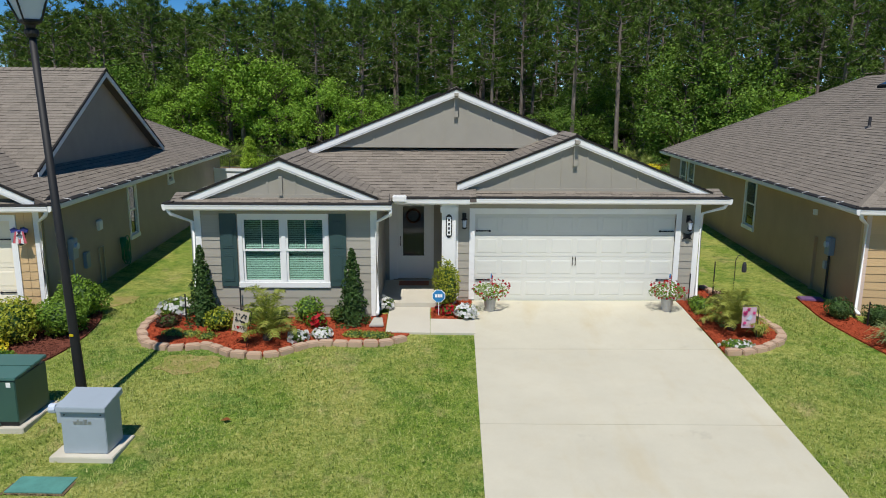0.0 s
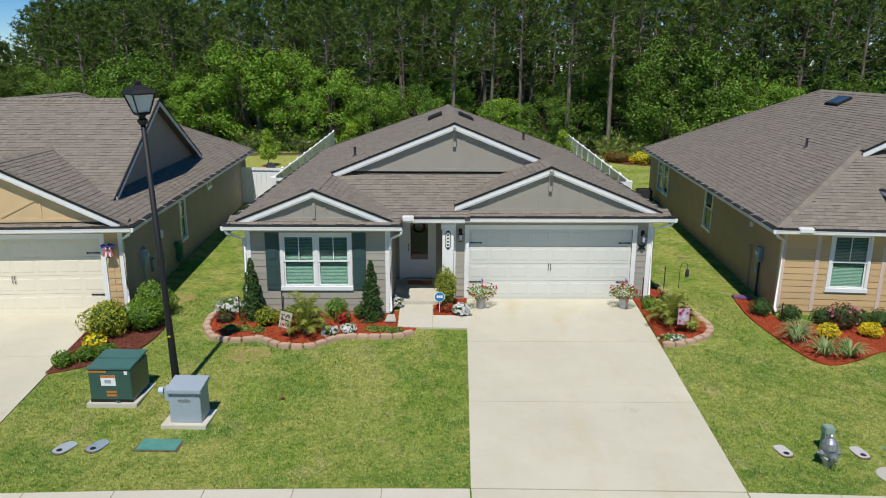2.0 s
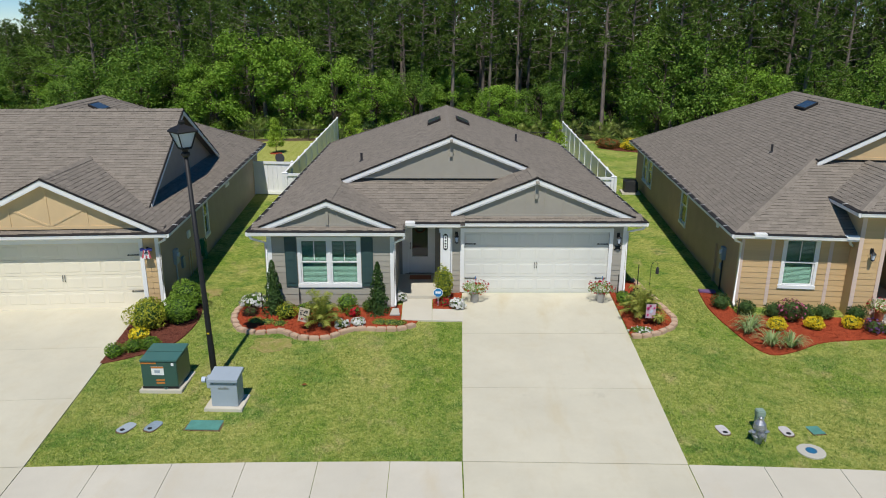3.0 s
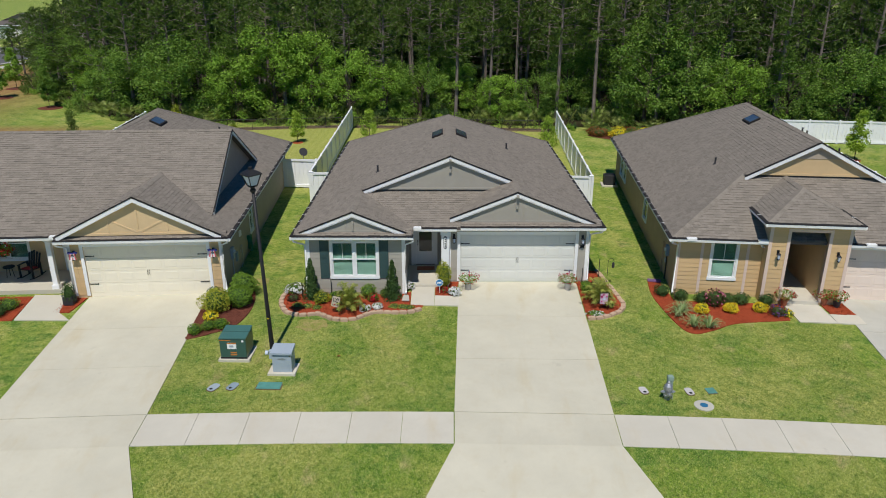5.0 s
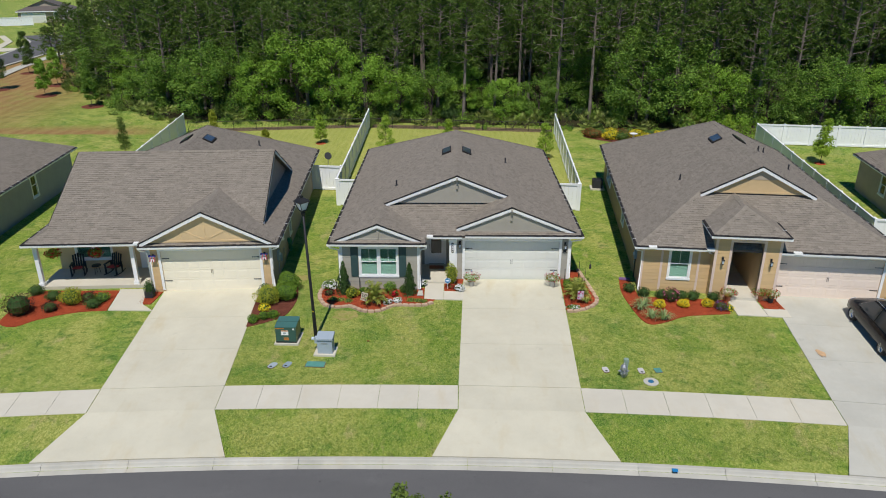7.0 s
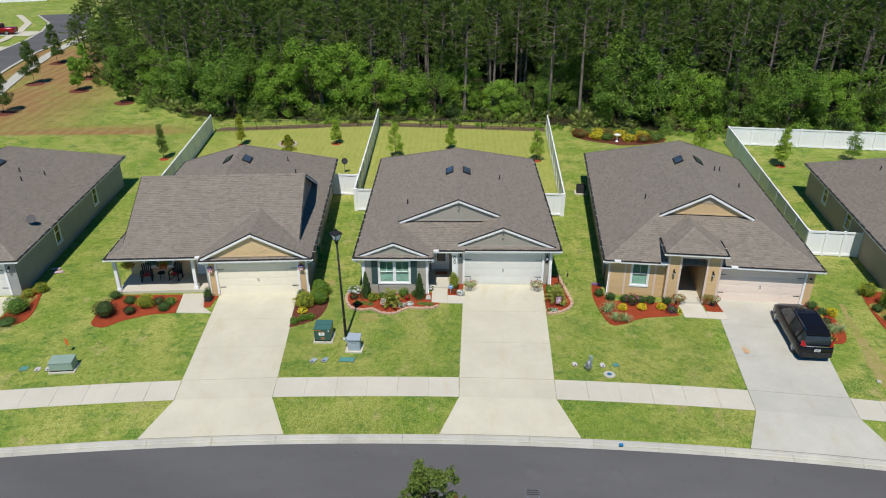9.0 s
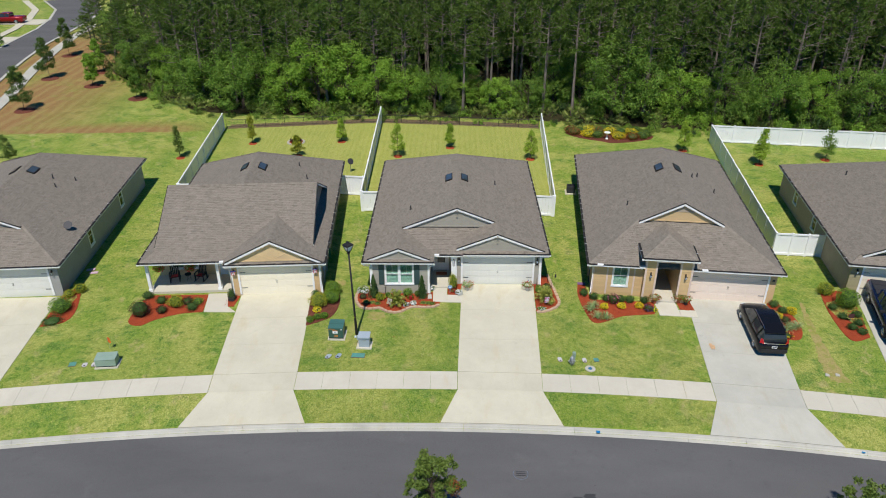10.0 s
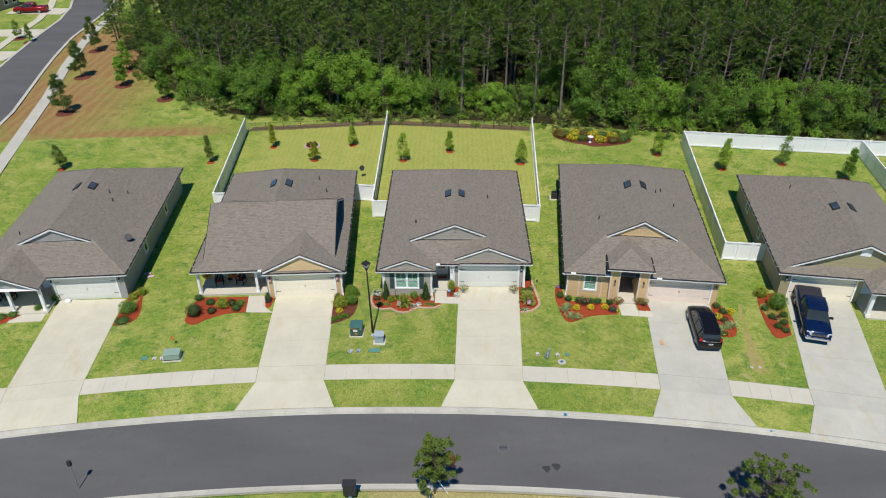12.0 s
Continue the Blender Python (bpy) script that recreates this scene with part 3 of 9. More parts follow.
def roof(parent, planes, seed=1, single=None):
    """The roof's deck, and its shingles; the plane named by single gets its first 300 shingles as pieces."""
    deck = MB()
    vs, fs = [], []
    for i, pl in enumerate(planes):
        deck.prism([(x, y, z - 0.004) for x, y, z in pl], (0, 0, -0.11))
        v, f = shingles(pl, seed=seed * 31 + i)
        if i == single:
            lone = v[: 6 * 300]
            v, f = v[6 * 300:], [tuple(c - 6 * 300 for c in q) for q in f[600:]]
        k = len(vs)
        vs += v
        fs += [tuple(c + k for c in q) for q in f]
    d = part("roof", deck, "deck", parent, "brown-grey asphalt shingle roof")
    if single is not None:
        SINGLES.append((lone, d))
    me = raw_mesh("shingle_field", vs, fs, "shingle")
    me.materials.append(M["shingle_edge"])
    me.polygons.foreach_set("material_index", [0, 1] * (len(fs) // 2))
    part("shingle_field", me, None, d, kind="stuff")
    return d


SINGLES = []


def ridge_caps(parent, a, b, wide=0.15):
    """Bent cap shingles along a ridge or hip."""
    a, b = Vector(a), Vector(b)
    d = (b - a)
    n = max(1, int(d.length / 0.2))
    e = d.normalized()
    side = e.cross(Vector((0, 0, 1))).normalized()
    drop = wide * S * (0.72 if abs(e.z) > 0.05 else 1.0)
    vs = []
    for c, h in ((Vector((0, 0, 0)), 0.016), (d * (1.15 / n), 0.034)):
        for k in (-1, 0, 1):
            vs.append(tuple(c + side * (k * wide) + Vector((0, 0, h - (drop if k else -0.012)))))
    vs += [tuple(Vector(v) - Vector((0, 0, 0.02))) for v in vs[3:]]
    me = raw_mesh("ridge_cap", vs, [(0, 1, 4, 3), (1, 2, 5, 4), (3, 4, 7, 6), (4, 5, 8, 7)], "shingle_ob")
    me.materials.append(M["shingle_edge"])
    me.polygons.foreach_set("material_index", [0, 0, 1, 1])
    for i in range(n):
        cap = new("ridge_cap", me)
        cap.parent, cap.location = parent, a + d * (i / n)


def boxes(name, rows, mat, parent, label="", bevel=0.0):
    """Several alike boards, each a part of its own."""
    for q in rows:
        part(name, MB().box(*q), mat, parent, label, bevel)


def gutter(parent, a, b, guard=True, clips=None):
    """White box gutter with a dark guard over it."""
    a, b = Vector(a), Vector(b)
    e = (b - a).normalized()
    out = Vector((e.y, -e.x, 0))
    mb = MB()
    prof = [(0, 0), (0.12, 0.0), (0.13, -0.02), (0.122, -0.05), (0.118, -0.10), (0.085, -0.13), (0, -0.13)]
    mb.prism([a + out * o + Vector((0, 0, z)) for o, z in prof], b - a)
    g = part("gutter", mb, "white", parent, "white box gutter")
    if guard:
        mb = MB()
        mb.prism([a + out * o + Vector((0, 0, z)) for o, z in ((-0.12, 0.062), (0.128, 0.026), (0.136, 0.002), (0.120, 0.002), (-0.12, 0.005))], b - a)
        part("gutter_guard", mb, "drip", g, "dark gutter guard")
        n = max(2, int((b - a).length / 0.95))
        for i in range(1, n if abs(e.y) > 0.5 else 1):
            c = a.lerp(b, i / n)
            mb = MB().prism([c - e * 0.008 + out * o + Vector((0, 0, z)) for o, z in ((-0.05, 0.060), (0.140, 0.034), (0.146, -0.02), (0.138, -0.02), (0.130, 0.026), (-0.05, 0.050))], e * 0.016)
            part("clip", mb, "white", g)
    return g


def downspout(parent, path):
    part("downspout", MB().tube(path, 0.045, 6), "white", parent, "white downspout", smooth=True)


def rake(parent, a, b, depth=0.19, front=0.0):
    """White barge board under a gable's edge, with a dark drip edge over it. a low, b high, at the outer face."""
    a, b = Vector(a), Vector(b)
    lip = Vector((0, 0, 0.035))
    board = part("barge_board", MB().prism([a - lip, b - lip, b - lip - Vector((0, 0, depth)), a - lip - Vector((0, 0, depth))], (0, 0.03, 0)), "white", parent, "white barge board")
    o = Vector((0, -0.015, 0))
    part("drip_edge", MB().prism([a + o, b + o, b + o - Vector((0, 0, 0.05)), a + o - Vector((0, 0, 0.05))], (0, 0.06, 0)), "drip", board, "dark drip edge")
    # soffit behind the board
    part("soffit", MB().prism([a - lip - Vector((0, 0, depth - 0.02)), b - lip - Vector((0, 0, depth - 0.02)), b - lip - Vector((0, -front, depth - 0.02)), a - lip - Vector((0, -front, depth - 0.02))], (0, 0, 0.015)), "white", board)


def wall_x(x0, x1, y, z0, z1, thick, holes=(), mb=None):
    """A wall along x whose outer face is at y (outside towards -y), with holes (x0, x1, z0, z1) right through."""
    mb = mb or MB()
    xs = sorted({x0, x1, *[h[0] for h in holes], *[h[1] for h in holes]})
    zs = sorted({z0, z1, *[h[2] for h in holes], *[h[3] for h in holes]})
    for a, b in zip(xs, xs[1:]):
        run = None
        for c, d in zip(zs, zs[1:]):
            mx, mz = (a + b) / 2, (c + d) / 2
            if any(h[0] < mx < h[1] and h[2] < mz < h[3] for h in holes):
                if run:
                    mb.box(a, b, y, y + thick, *run)
                run = None
            else:
                run = (run[0], d) if run else (c, d)
        if run:
            mb.box(a, b, y, y + thick, *run)
    return mb


def siding(parent, x0, x1, y, z0, z1, mat, holes=(), course=0.19, clip=None):
    """Lap boards on a wall that faces -y, each a piece of its own; clip(z) gives the ends on a gable."""
    n = max(1, round((z1 - z0) / course))
    c = (z1 - z0) / n
    for i in range(n):
        a, b = z0 + i * c, z0 + (i + 1) * c
        m = (a + b) / 2
        spans = [(x0, x1)]
        for h in holes:
            if h[2] < m < h[3]:
                spans = [s for l, r in spans for s in ((l, min(r, h[0])), (max(l, h[1]), r)) if s[1] - s[0] > 0.02]
        for l, r in spans:
            mb = MB().prism([(l, y - 0.004, b), (l, y - 0.016, a), (l, y, a), (l, y, b)], (r - l, 0, 0))
            part("siding_board", mb, mat, parent)


def window(parent, m, w, h, twin=False, blinds=True, grid=False):
    """A double-hung window that faces -y of its own frame; with panes, sashes and blinds."""
    mb = MB()
    t = 0.09
    mb.box(-t, 0, -0.03, 0.05, -t, h + t).box(w, w + t, -0.03, 0.05, -t, h + t).box(0, w, -0.03, 0.05, h, h + t)
    mb.box(-t - 0.02, w + t + 0.02, -0.05, 0.05, -t - 0.03, 0)
    units = [(0, w / 2 - 0.05), (w / 2 + 0.05, w)] if twin else [(0, w)]
    if twin:
        mb.box(w / 2 - 0.05, w / 2 + 0.05, -0.03, 0.05, 0, h)
    win = part("window", mb, "white", parent, "white framed window", bevel=0.004)
    win.matrix_basis = m
    for a, b in units:
        mid = h * 0.5
        sash = MB()
        s = 0.045
        for z0, z1, y in ((0, mid + 0.02, 0.015), (mid - 0.02, h, -0.005)):
            sash.box(a, a + s, y, y + 0.03, z0, z1).box(b - s, b, y, y + 0.03, z0, z1)
            sash.box(a + s, b - s, y, y + 0.03, z0, z0 + s).box(a + s, b - s, y, y + 0.03, z1 - s, z1)
        if grid:
            sash.box((a + b) / 2 - 0.012, (a + b) / 2 + 0.012, 0.0, 0.02, mid + s, h - s)
        part("sash", sash, "white", win)
        for z0, z1, y in ((s, mid + 0.02 - s, 0.03), (mid - 0.02 + s, h - s, 0.01)):
            pane = part("pane", MB().box(a + s, b - s, y, y + 0.006, z0, z1), "pane", win, "clear glass pane")
            pane.visible_shadow = False
        if blinds:
            bl = MB()
            n = int(h / 0.042)
            for i in range(n):
                z = h * (i + 0.5) / n
                bl.prism([(a + 0.03, 0.075, z - 0.014), (a + 0.03, 0.087, z + 0.014), (a + 0.03, 0.090, z + 0.014), (a + 0.03, 0.078, z - 0.014)], (b - a - 0.06, 0, 0))
            part("blind", bl, "blind", win, "white slatted blind", kind="stuff")
        # added backing panel, painted dark as the unlit room would look
        part("reveal", MB().box(a - 0.02, b + 0.02, 0.22, 0.24, 0, h), "dark_room", win, "dark panel standing in for the unlit room behind the window")
    return win


def garage_door(parent, m, w, h, mat, label, handles=True):
    """A sectional door with pressed panels, strap hinges and pull handles, in its trim."""
    door = part("garage_door", MB().box(0, w, 0.07, 0.10, -0.12, h), mat, parent, label)
    door.matrix_basis = m
    rows, cols = 4, 8
    for i in range(rows):
        z0, z1 = h * i / rows, h * (i + 1) / rows - 0.008
        mb = MB().box(0, w, 0.045, 0.07, z0 if i else -0.12, z1)
        for j in range(cols):
            a, b = w * j / cols + 0.05, w * (j + 1) / cols - 0.05
            c, d = z0 + 0.09, z1 - 0.08
            e = 0.03
            k = len(mb.v)
            mb.v += [(a, 0.0449, c), (b, 0.0449, c), (b, 0.0449, d), (a, 0.0449, d), (a + e, 0.038, c + e), (b - e, 0.038, c + e), (b - e, 0.038, d - e), (a + e, 0.038, d - e)]
            mb.f += [(k, k + 1, k + 5, k + 4), (k + 1, k + 2, k + 6, k + 5), (k + 2, k + 3, k + 7, k + 6), (k + 3, k, k + 4, k + 7), (k + 4, k + 5, k + 6, k + 7)]
        part("door_section", mb, mat, door)
    if handles:
        for x, sgn in ((0.03, 1), (w - 0.03, -1)):
            for z in (h * 0.80, h * 0.23):
                mb = MB().prism([(x, 0.03, z - 0.018), (x + sgn * 0.3, 0.03, z - 0.012), (x + sgn * 0.34, 0.03, z - 0.028), (x + sgn * 0.37, 0.03, z), (x + sgn * 0.34, 0.03, z + 0.028), (x + sgn * 0.3, 0.03, z + 0.012), (x, 0.03, z + 0.018)], (0, -0.012, 0))
                part("strap_hinge", mb, "black", door, "black strap hinge")
        for sgn in (-1, 1):
            x = w / 2 + sgn * 0.035
            part("pull_handle", MB().tube([(x, 0.03, h * 0.40), (x, 0.0, h * 0.42), (x, 0.0, h * 0.48), (x, 0.03, h * 0.5)], 0.011, 6), "black", door, "black pull handle")
    t = 0.13
    part("door_trim", MB().box(-t, 0, -0.035, 0.06, 0, h + t).box(w, w + t, -0.035, 0.06, 0, h + t).box(0, w, -0.035, 0.06, h, h + t), "white", door, "white door casing", bevel=0.004)
    return door


def coach_light(parent, x, y, z, name="wall_lantern"):
    """A black wall lantern on a back plate."""
    lamp = part(name, MB().box(x - 0.05, x + 0.05, y - 0.02, y, z - 0.05, z + 0.13), "black", parent, "black coach lantern", bevel=0.006)
    part("bracket", MB().tube([(x, y - 0.02, z + 0.08), (x, y - 0.10, z + 0.11), (x, y - 0.14, z + 0.04)], 0.012, 6), "black", lamp)
    part("base_cup", MB().lathe([(0.03, z - 0.24), (0.055, z - 0.22), (0.06, z - 0.20)], 8, (x, y - 0.14)), "black", lamp)
    part("hood", MB().lathe([(0.085, z - 0.02), (0.06, z + 0.01), (0.02, z + 0.05)], 8, (x, y - 0.14)), "black", lamp)
    for k in range(4):
        a = math.tau * k / 4 + 0.78
        part("cage_bar", MB().tube([(x + 0.055 * math.cos(a), y - 0.14 + 0.055 * math.sin(a), z - 0.2), (x + 0.075 * math.cos(a), y - 0.14 + 0.075 * math.sin(a), z - 0.02)], 0.006, 4), "black", lamp)
    part("lantern_glass", MB().lathe([(0.045, z - 0.195), (0.065, z - 0.025)], 8, (x, y - 0.14)), "lamp_glass", lamp)
    return lamp


def gable_wall(parent, x0, x1, xa, za, y, z0, mat, battens=True, bracket=True, spacing=0.61):
    """Board-and-batten infill of a gable: feet x0, x1 at height z0, top at (xa, za)."""
    g = part("gable_panel", MB().prism([(x0, y, z0), (x1, y, z0), (xa, y, za)], (0, 0.08, 0)), mat, parent)
    top = lambda x: z0 + (za - z0) * ((x - x0) / (xa - x0) if x < xa else (x1 - x) / (x1 - xa))
    if battens:
        n = int((x1 - x0) / spacing)
        for i in range(-n, n + 1):
            x = xa + (i + 0.5) * spacing
            if x0 + 0.3 < x < x1 - 0.3:
                part("batten", MB().prism([(x - 0.022, y - 0.018, z0), (x + 0.022, y - 0.018, z0), (x + 0.022, y - 0.018, top(x + 0.022)), (x - 0.022, y - 0.018, top(x - 0.022))], (0, 0.018, 0)), mat, g)
    part("skirt_trim", MB().box(x0 + 0.1, x1 - 0.1, y - 0.022, y, z0 - 0.02, z0 + 0.07), mat, g)
    if bracket:
        part("gable_bracket", MB().box(xa - 0.05, xa + 0.05, y - 0.09, y, za - 0.62, za - 0.04).prism([(xa - 0.05, y - 0.09, za - 0.12), (xa - 0.05, y - 0.30, za - 0.08), (xa - 0.05, y - 0.30, za - 0.02), (xa - 0.05, y - 0.09, za - 0.0)], (0.1, 0, 0)), mat, g)
    return g


def vent_pipe(parent, x, y, z):
    part("vent_pipe", MB().lathe([(0.13, z - 0.06), (0.06, z + 0.04), (0.045, z + 0.06), (0.045, z + 0.3)], 8, (x, y)).lathe([(0.05, z + 0.3), (0.052, z + 0.32)], 8, (x, y)), "lead", parent, "dark vent pipe")


def skylight(parent, x, y, z, side, w=0.55, l=1.15):
    """A glazed roof window on a slope that falls to side (-1 or 1)."""
    k = -side * S
    f = lambda a, b, h: (x + a, y + b, z + a * k + h)
    rim = MB().prism([f(-w / 2, -l / 2, -0.02), f(w / 2, -l / 2, -0.02), f(w / 2, l / 2, -0.02), f(-w / 2, l / 2, -0.02)], (0, 0, 0.13))
    s = part("skylight", rim, "drip", parent, "dark framed skylight", bevel=0.01)
    e = 0.06
    part("skylight_glass", MB().prism([f(-w / 2 + e, -l / 2 + e, 0.112), f(w / 2 - e, -l / 2 + e, 0.112), f(w / 2 - e, l / 2 - e, 0.112), f(-w / 2 + e, l / 2 - e, 0.112)], (0, 0, 0.008)), "skylight", s)


def hip_planes(x0, x1, y0, y1, z0, yp, yb, xr=None):
    """Plan of a roof with a ridge along y, a gablet over its front at yp and a hip at its back that tops out at yb: its planes."""
    xr = (x0 + x1) / 2 if xr is None else xr
    zr = z0 + S * (xr - x0)
    zf, zb = z0 + S * (yp - y0), zr
    df, db = (zr - zf) / S, 0.0
    over = 0.35
    L = [(x0, y0, z0), (x0, y1, z0), (xr, yb, zr), (xr, yp - over, zr), (xr - df, yp - over, zf), (xr - df, yp, zf)]
    Rr = [(2 * xr - x, y, z) for x, y, z in L][::-1]
    F = [(x0, y0, z0), (2 * xr - x0, y0, z0), (xr + df, yp, zf), (xr - df, yp, zf)]
    B = [(2 * xr - x0, y1, z0), (x0, y1, z0), (xr, yb, zr)]
    return [L, Rr, F, B], (xr, zr, df, zf, db, zb)


def shell(parent, x0, x1, y0, y1, h, mat, side_windows=(), front=(None, None)):
    """Side and back walls of a house, 0.2 thick; side_windows: (side, y, z, w, h)."""
    first = y0
    for side, x in ((-1, x0), (1, x1)):
        y0 = first if front[side > 0] is None else front[side > 0]
        holes = [(y, y + w, z, z + hh) for s, y, z, w, hh in side_windows if s == side]
        # built along its own x, facing its own -y
        L = y1 - y0
        loc = [((L - (b - y0), L - (a - y0), c, d) if side < 0 else (a - y0, b - y0, c, d)) for a, b, c, d in holes]
        w = part("wall", wall_x(0, L, 0, -0.25, h, 0.2, loc), mat, parent)
        w.matrix_basis = pose(x, y1, 0, 0, 0, -90) if side < 0 else pose(x, y0, 0, 0, 0, 90)
        for a, b, c, d in loc:
            window(parent, w.matrix_basis @ pose(a, 0, c), b - a, d - c)
    part("wall", MB().box(x0 + 0.2, x1 - 0.2, y1 - 0.2, y1, -0.25, h), mat, parent)

# ---- the grey house in the middle ----
def grey_house():
    H = thing("house", (0, 0, 0), "single-storey greige sided house with white trim and brown shingle roof", "house", "houses along the street")
    z0 = 2.58
    X0, X1, Y0, Y1, xr = -6.75, 5.92, -0.45, 17.05, -0.415
    zr = z0 + S * (xr - X0)
    yp, yb = 2.08, 12.1
    zf = z0 + S * (yp - Y0)
    df = (zr - zf) / S
    bx, gx = -4.36, 2.35                      # ridges of the bay's and the garage's gable
    bz, gzr = z0 + S * (bx - X0), zr - S * (gx - xr)
    by, gy = -1.50, -0.32                      # their front edges
    bye = Y0 + (bz - z0) / S                  # where the bay's ridge meets the front slope
    br = bx + (bz - z0) / S                   # eave of the bay's right slope
    gl, ga = -0.12, -0.44                     # left ends of the garage's eave and of its gable
    gle = gzr - S * (gx - ga)                 # height of the garage gable's left end
    byg, gyg = by + 0.15, gy + 0.20           # the gables stand back from their eaves, behind a strip of roof
    over = 0.38
    left = [(X0, byg, z0), (X0, Y1, z0), (xr, yb, zr), (xr, yp - over, zr), (xr - df, yp - over, zf), (bx, bye, bz), (bx, byg, bz)]
    right = [(X1, gyg, z0), (gx, gyg, gzr), (gx, yp - over, gzr), (xr, yp - over, zr), (xr, yb, zr), (X1, Y1, z0)]
    vx = gx - (gzr - zf) / S
    gside = [(gx, gyg, gzr), (ga, gyg, gle), (ga, Y0 + (gle - z0) / S, gle), (vx, yp, zf), (gx, yp, gzr)]
    bside = [(bx, byg, bz), (bx, bye, bz), (br, Y0, z0), (br, byg, z0)]
    front = [(br, Y0, z0), (gl + 0.12, Y0, z0), (gl + 0.12, gyg + 0.12, z0 + S * (gyg + 0.12 - Y0)), (ga + 0.06, Y0 + (gle - z0) / S, gle), (vx, yp, zf), (xr - df, yp, zf), (bx, bye, bz)]
    rear = [(X1, Y1, z0), (X0, Y1, z0), (xr, yb, zr)]
    pent_b = [(X0 + 0.02, by, z0), (br - 0.02, by, z0), (br - 0.02, by + 0.45, z0 + 0.17), (X0 + 0.02, by + 0.45, z0 + 0.17)]
    pent_g = [(gl + 0.06, gy, z0), (X1 - 0.02, gy, z0), (X1 - 0.02, gy + 0.42, z0 + 0.16), (gl + 0.06, gy + 0.42, z0 + 0.16)]
    R = roof(H, [front, left, right, gside, bside, rear, pent_b, pent_g], 3, single=0)
    for a, b in (((xr, yp - over, zr), (xr, yb, zr)), ((bx, byg, bz), (bx, bye, bz)), ((gx, gyg, gzr), (gx, yp - over, gzr)), ((X0, Y1, z0), (xr, yb, zr)), ((X1, Y1, z0), (xr, yb, zr))):
        ridge_caps(R, a, b)
    # gables
    gable_wall(H, xr - df + 0.25, xr + df - 0.25, xr, zr - 0.12, yp - 0.28, zf + 0.02, "panel")
    gable_wall(H, bx - 2.0, br - 0.2, bx, bz - 0.1, byg + 0.08, z0 + 0.09, "panel", bracket=False)
    part("gable_bracket", MB().box(bx - 0.04, bx + 0.04, byg + 0.01, byg + 0.08, z0 + 0.14, bz - 0.4), "panel", H)
    gable_wall(H, ga + 0.1, X1 - 0.45, gx, gzr - 0.1, gyg + 0.08, z0 + 0.1, "panel")
    part("cheek", MB().prism([(ga + 0.05, gyg + 0.03, z0 + 0.12), (ga + 0.05, Y0 + (gle - z0) / S, gle - 0.01), (ga + 0.05, gyg + 0.03, gle - 0.03)], (0.06, 0, 0)), "panel", H)
    for xa, za, xl, xh, y, dp in ((xr, zr, xr - df - 0.05, xr + df - 0.75, yp - over, over), (bx, bz, X0 + 0.25, br - 0.25, byg, 0.1), (gx, gzr, ga, X1 - 0.25, gyg, 0.1)):
        rake(H, (xl, y - 0.03, za - S * (xa - xl)), (xa, y - 0.03, za), front=dp)
        rake(H, (xh, y - 0.03, za - S * (xh - xa)), (xa, y - 0.03, za), front=dp)
    # eaves: gutters, fascia, soffits, downspouts
    gutter(H, (X0 - 0.05, by, z0 - 0.03), (br + 0.05, by, z0 - 0.03))
    gutter(H, (gl - 0.02, gy, z0 - 0.03), (X1 + 0.05, gy, z0 - 0.03))
    gutter(H, (br + 0.06, Y0, z0 - 0.03), (gl - 0.04, Y0, z0 - 0.03))
    gutter(H, (X0, Y1, z0 - 0.03), (X0, by - 0.1, z0 - 0.03))
    gutter(H, (X1, gy - 0.1, z0 - 0.03), (X1, Y1, z0 - 0.03))
    part("gutter_cover", MB().box(br + 0.02, br + 0.34, Y0 - 0.16, Y0 + 0.03, z0 - 0.1, z0 + 0.05), "white", H, "white gutter end cover", bevel=0.02)
    boxes("soffit", [(X0, br, by, -1.230, z0 - 0.15, z0 - 0.13), (gl, X1, gy, 0.0, z0 - 0.15, z0 - 0.13), (br, gl, Y0, 1.7, z0 - 0.15, z0 - 0.13)], "white", H)
    boxes("soffit", [(X0, -6.3, -1.230, Y1, z0 - 0.15, z0 - 0.13), (5.45, X1, 0, Y1, z0 - 0.15, z0 - 0.13)], "white", H)
    downspout(H, [(X0 - 0.02, by - 0.06, z0 - 0.12), (X0 + 0.02, by - 0.03, z0 - 0.24), (-6.34, -1.300, z0 - 0.45), (-6.34, -1.300, 0.08), (-6.36, -1.4, 0.03)])
    downspout(H, [(br + 0.02, by - 0.06, z0 - 0.14), (br + 0.02, by - 0.03, z0 - 0.24), (-2.27, -1.300, z0 - 0.45), (-2.27, -1.300, 0.1), (-2.27, -1.42, 0.05)])
    downspout(H, [(X1 + 0.02, gy - 0.05, z0 - 0.12), (X1 - 0.02, gy, z0 - 0.24), (5.48, -0.06, z0 - 0.42), (5.48, -0.06, 0.08), (5.46, -0.3, 0.03)])
    # walls
    wl, wr, wb, wt = -5.27, -3.44, 0.74, 2.21
    part("wall", wall_x(-6.3, -2.27, -1.230, -0.2, 2.5, 0.2, [(wl, wr, wb, wt)]), "panel", H)
    part("wall", wall_x(-0.48, 5.45, 0.0, -0.2, 2.5, 0.2, [(0, 4.88, -0.2, 2.13)]), "panel", H)
    part("wall", MB().box(-2.47, -2.27, -1.03, 1.7, -0.2, 2.5), "panel", H)
    part("wall", MB().box(-0.48, -0.28, 0.2, 1.7, -0.2, 2.5), "panel", H)
    part("wall", wall_x(-2.47, -0.28, 1.7, -0.2, 2.5, 0.2, [(-1.98, -1.06, 0.1, 2.2)]), "panel", H)
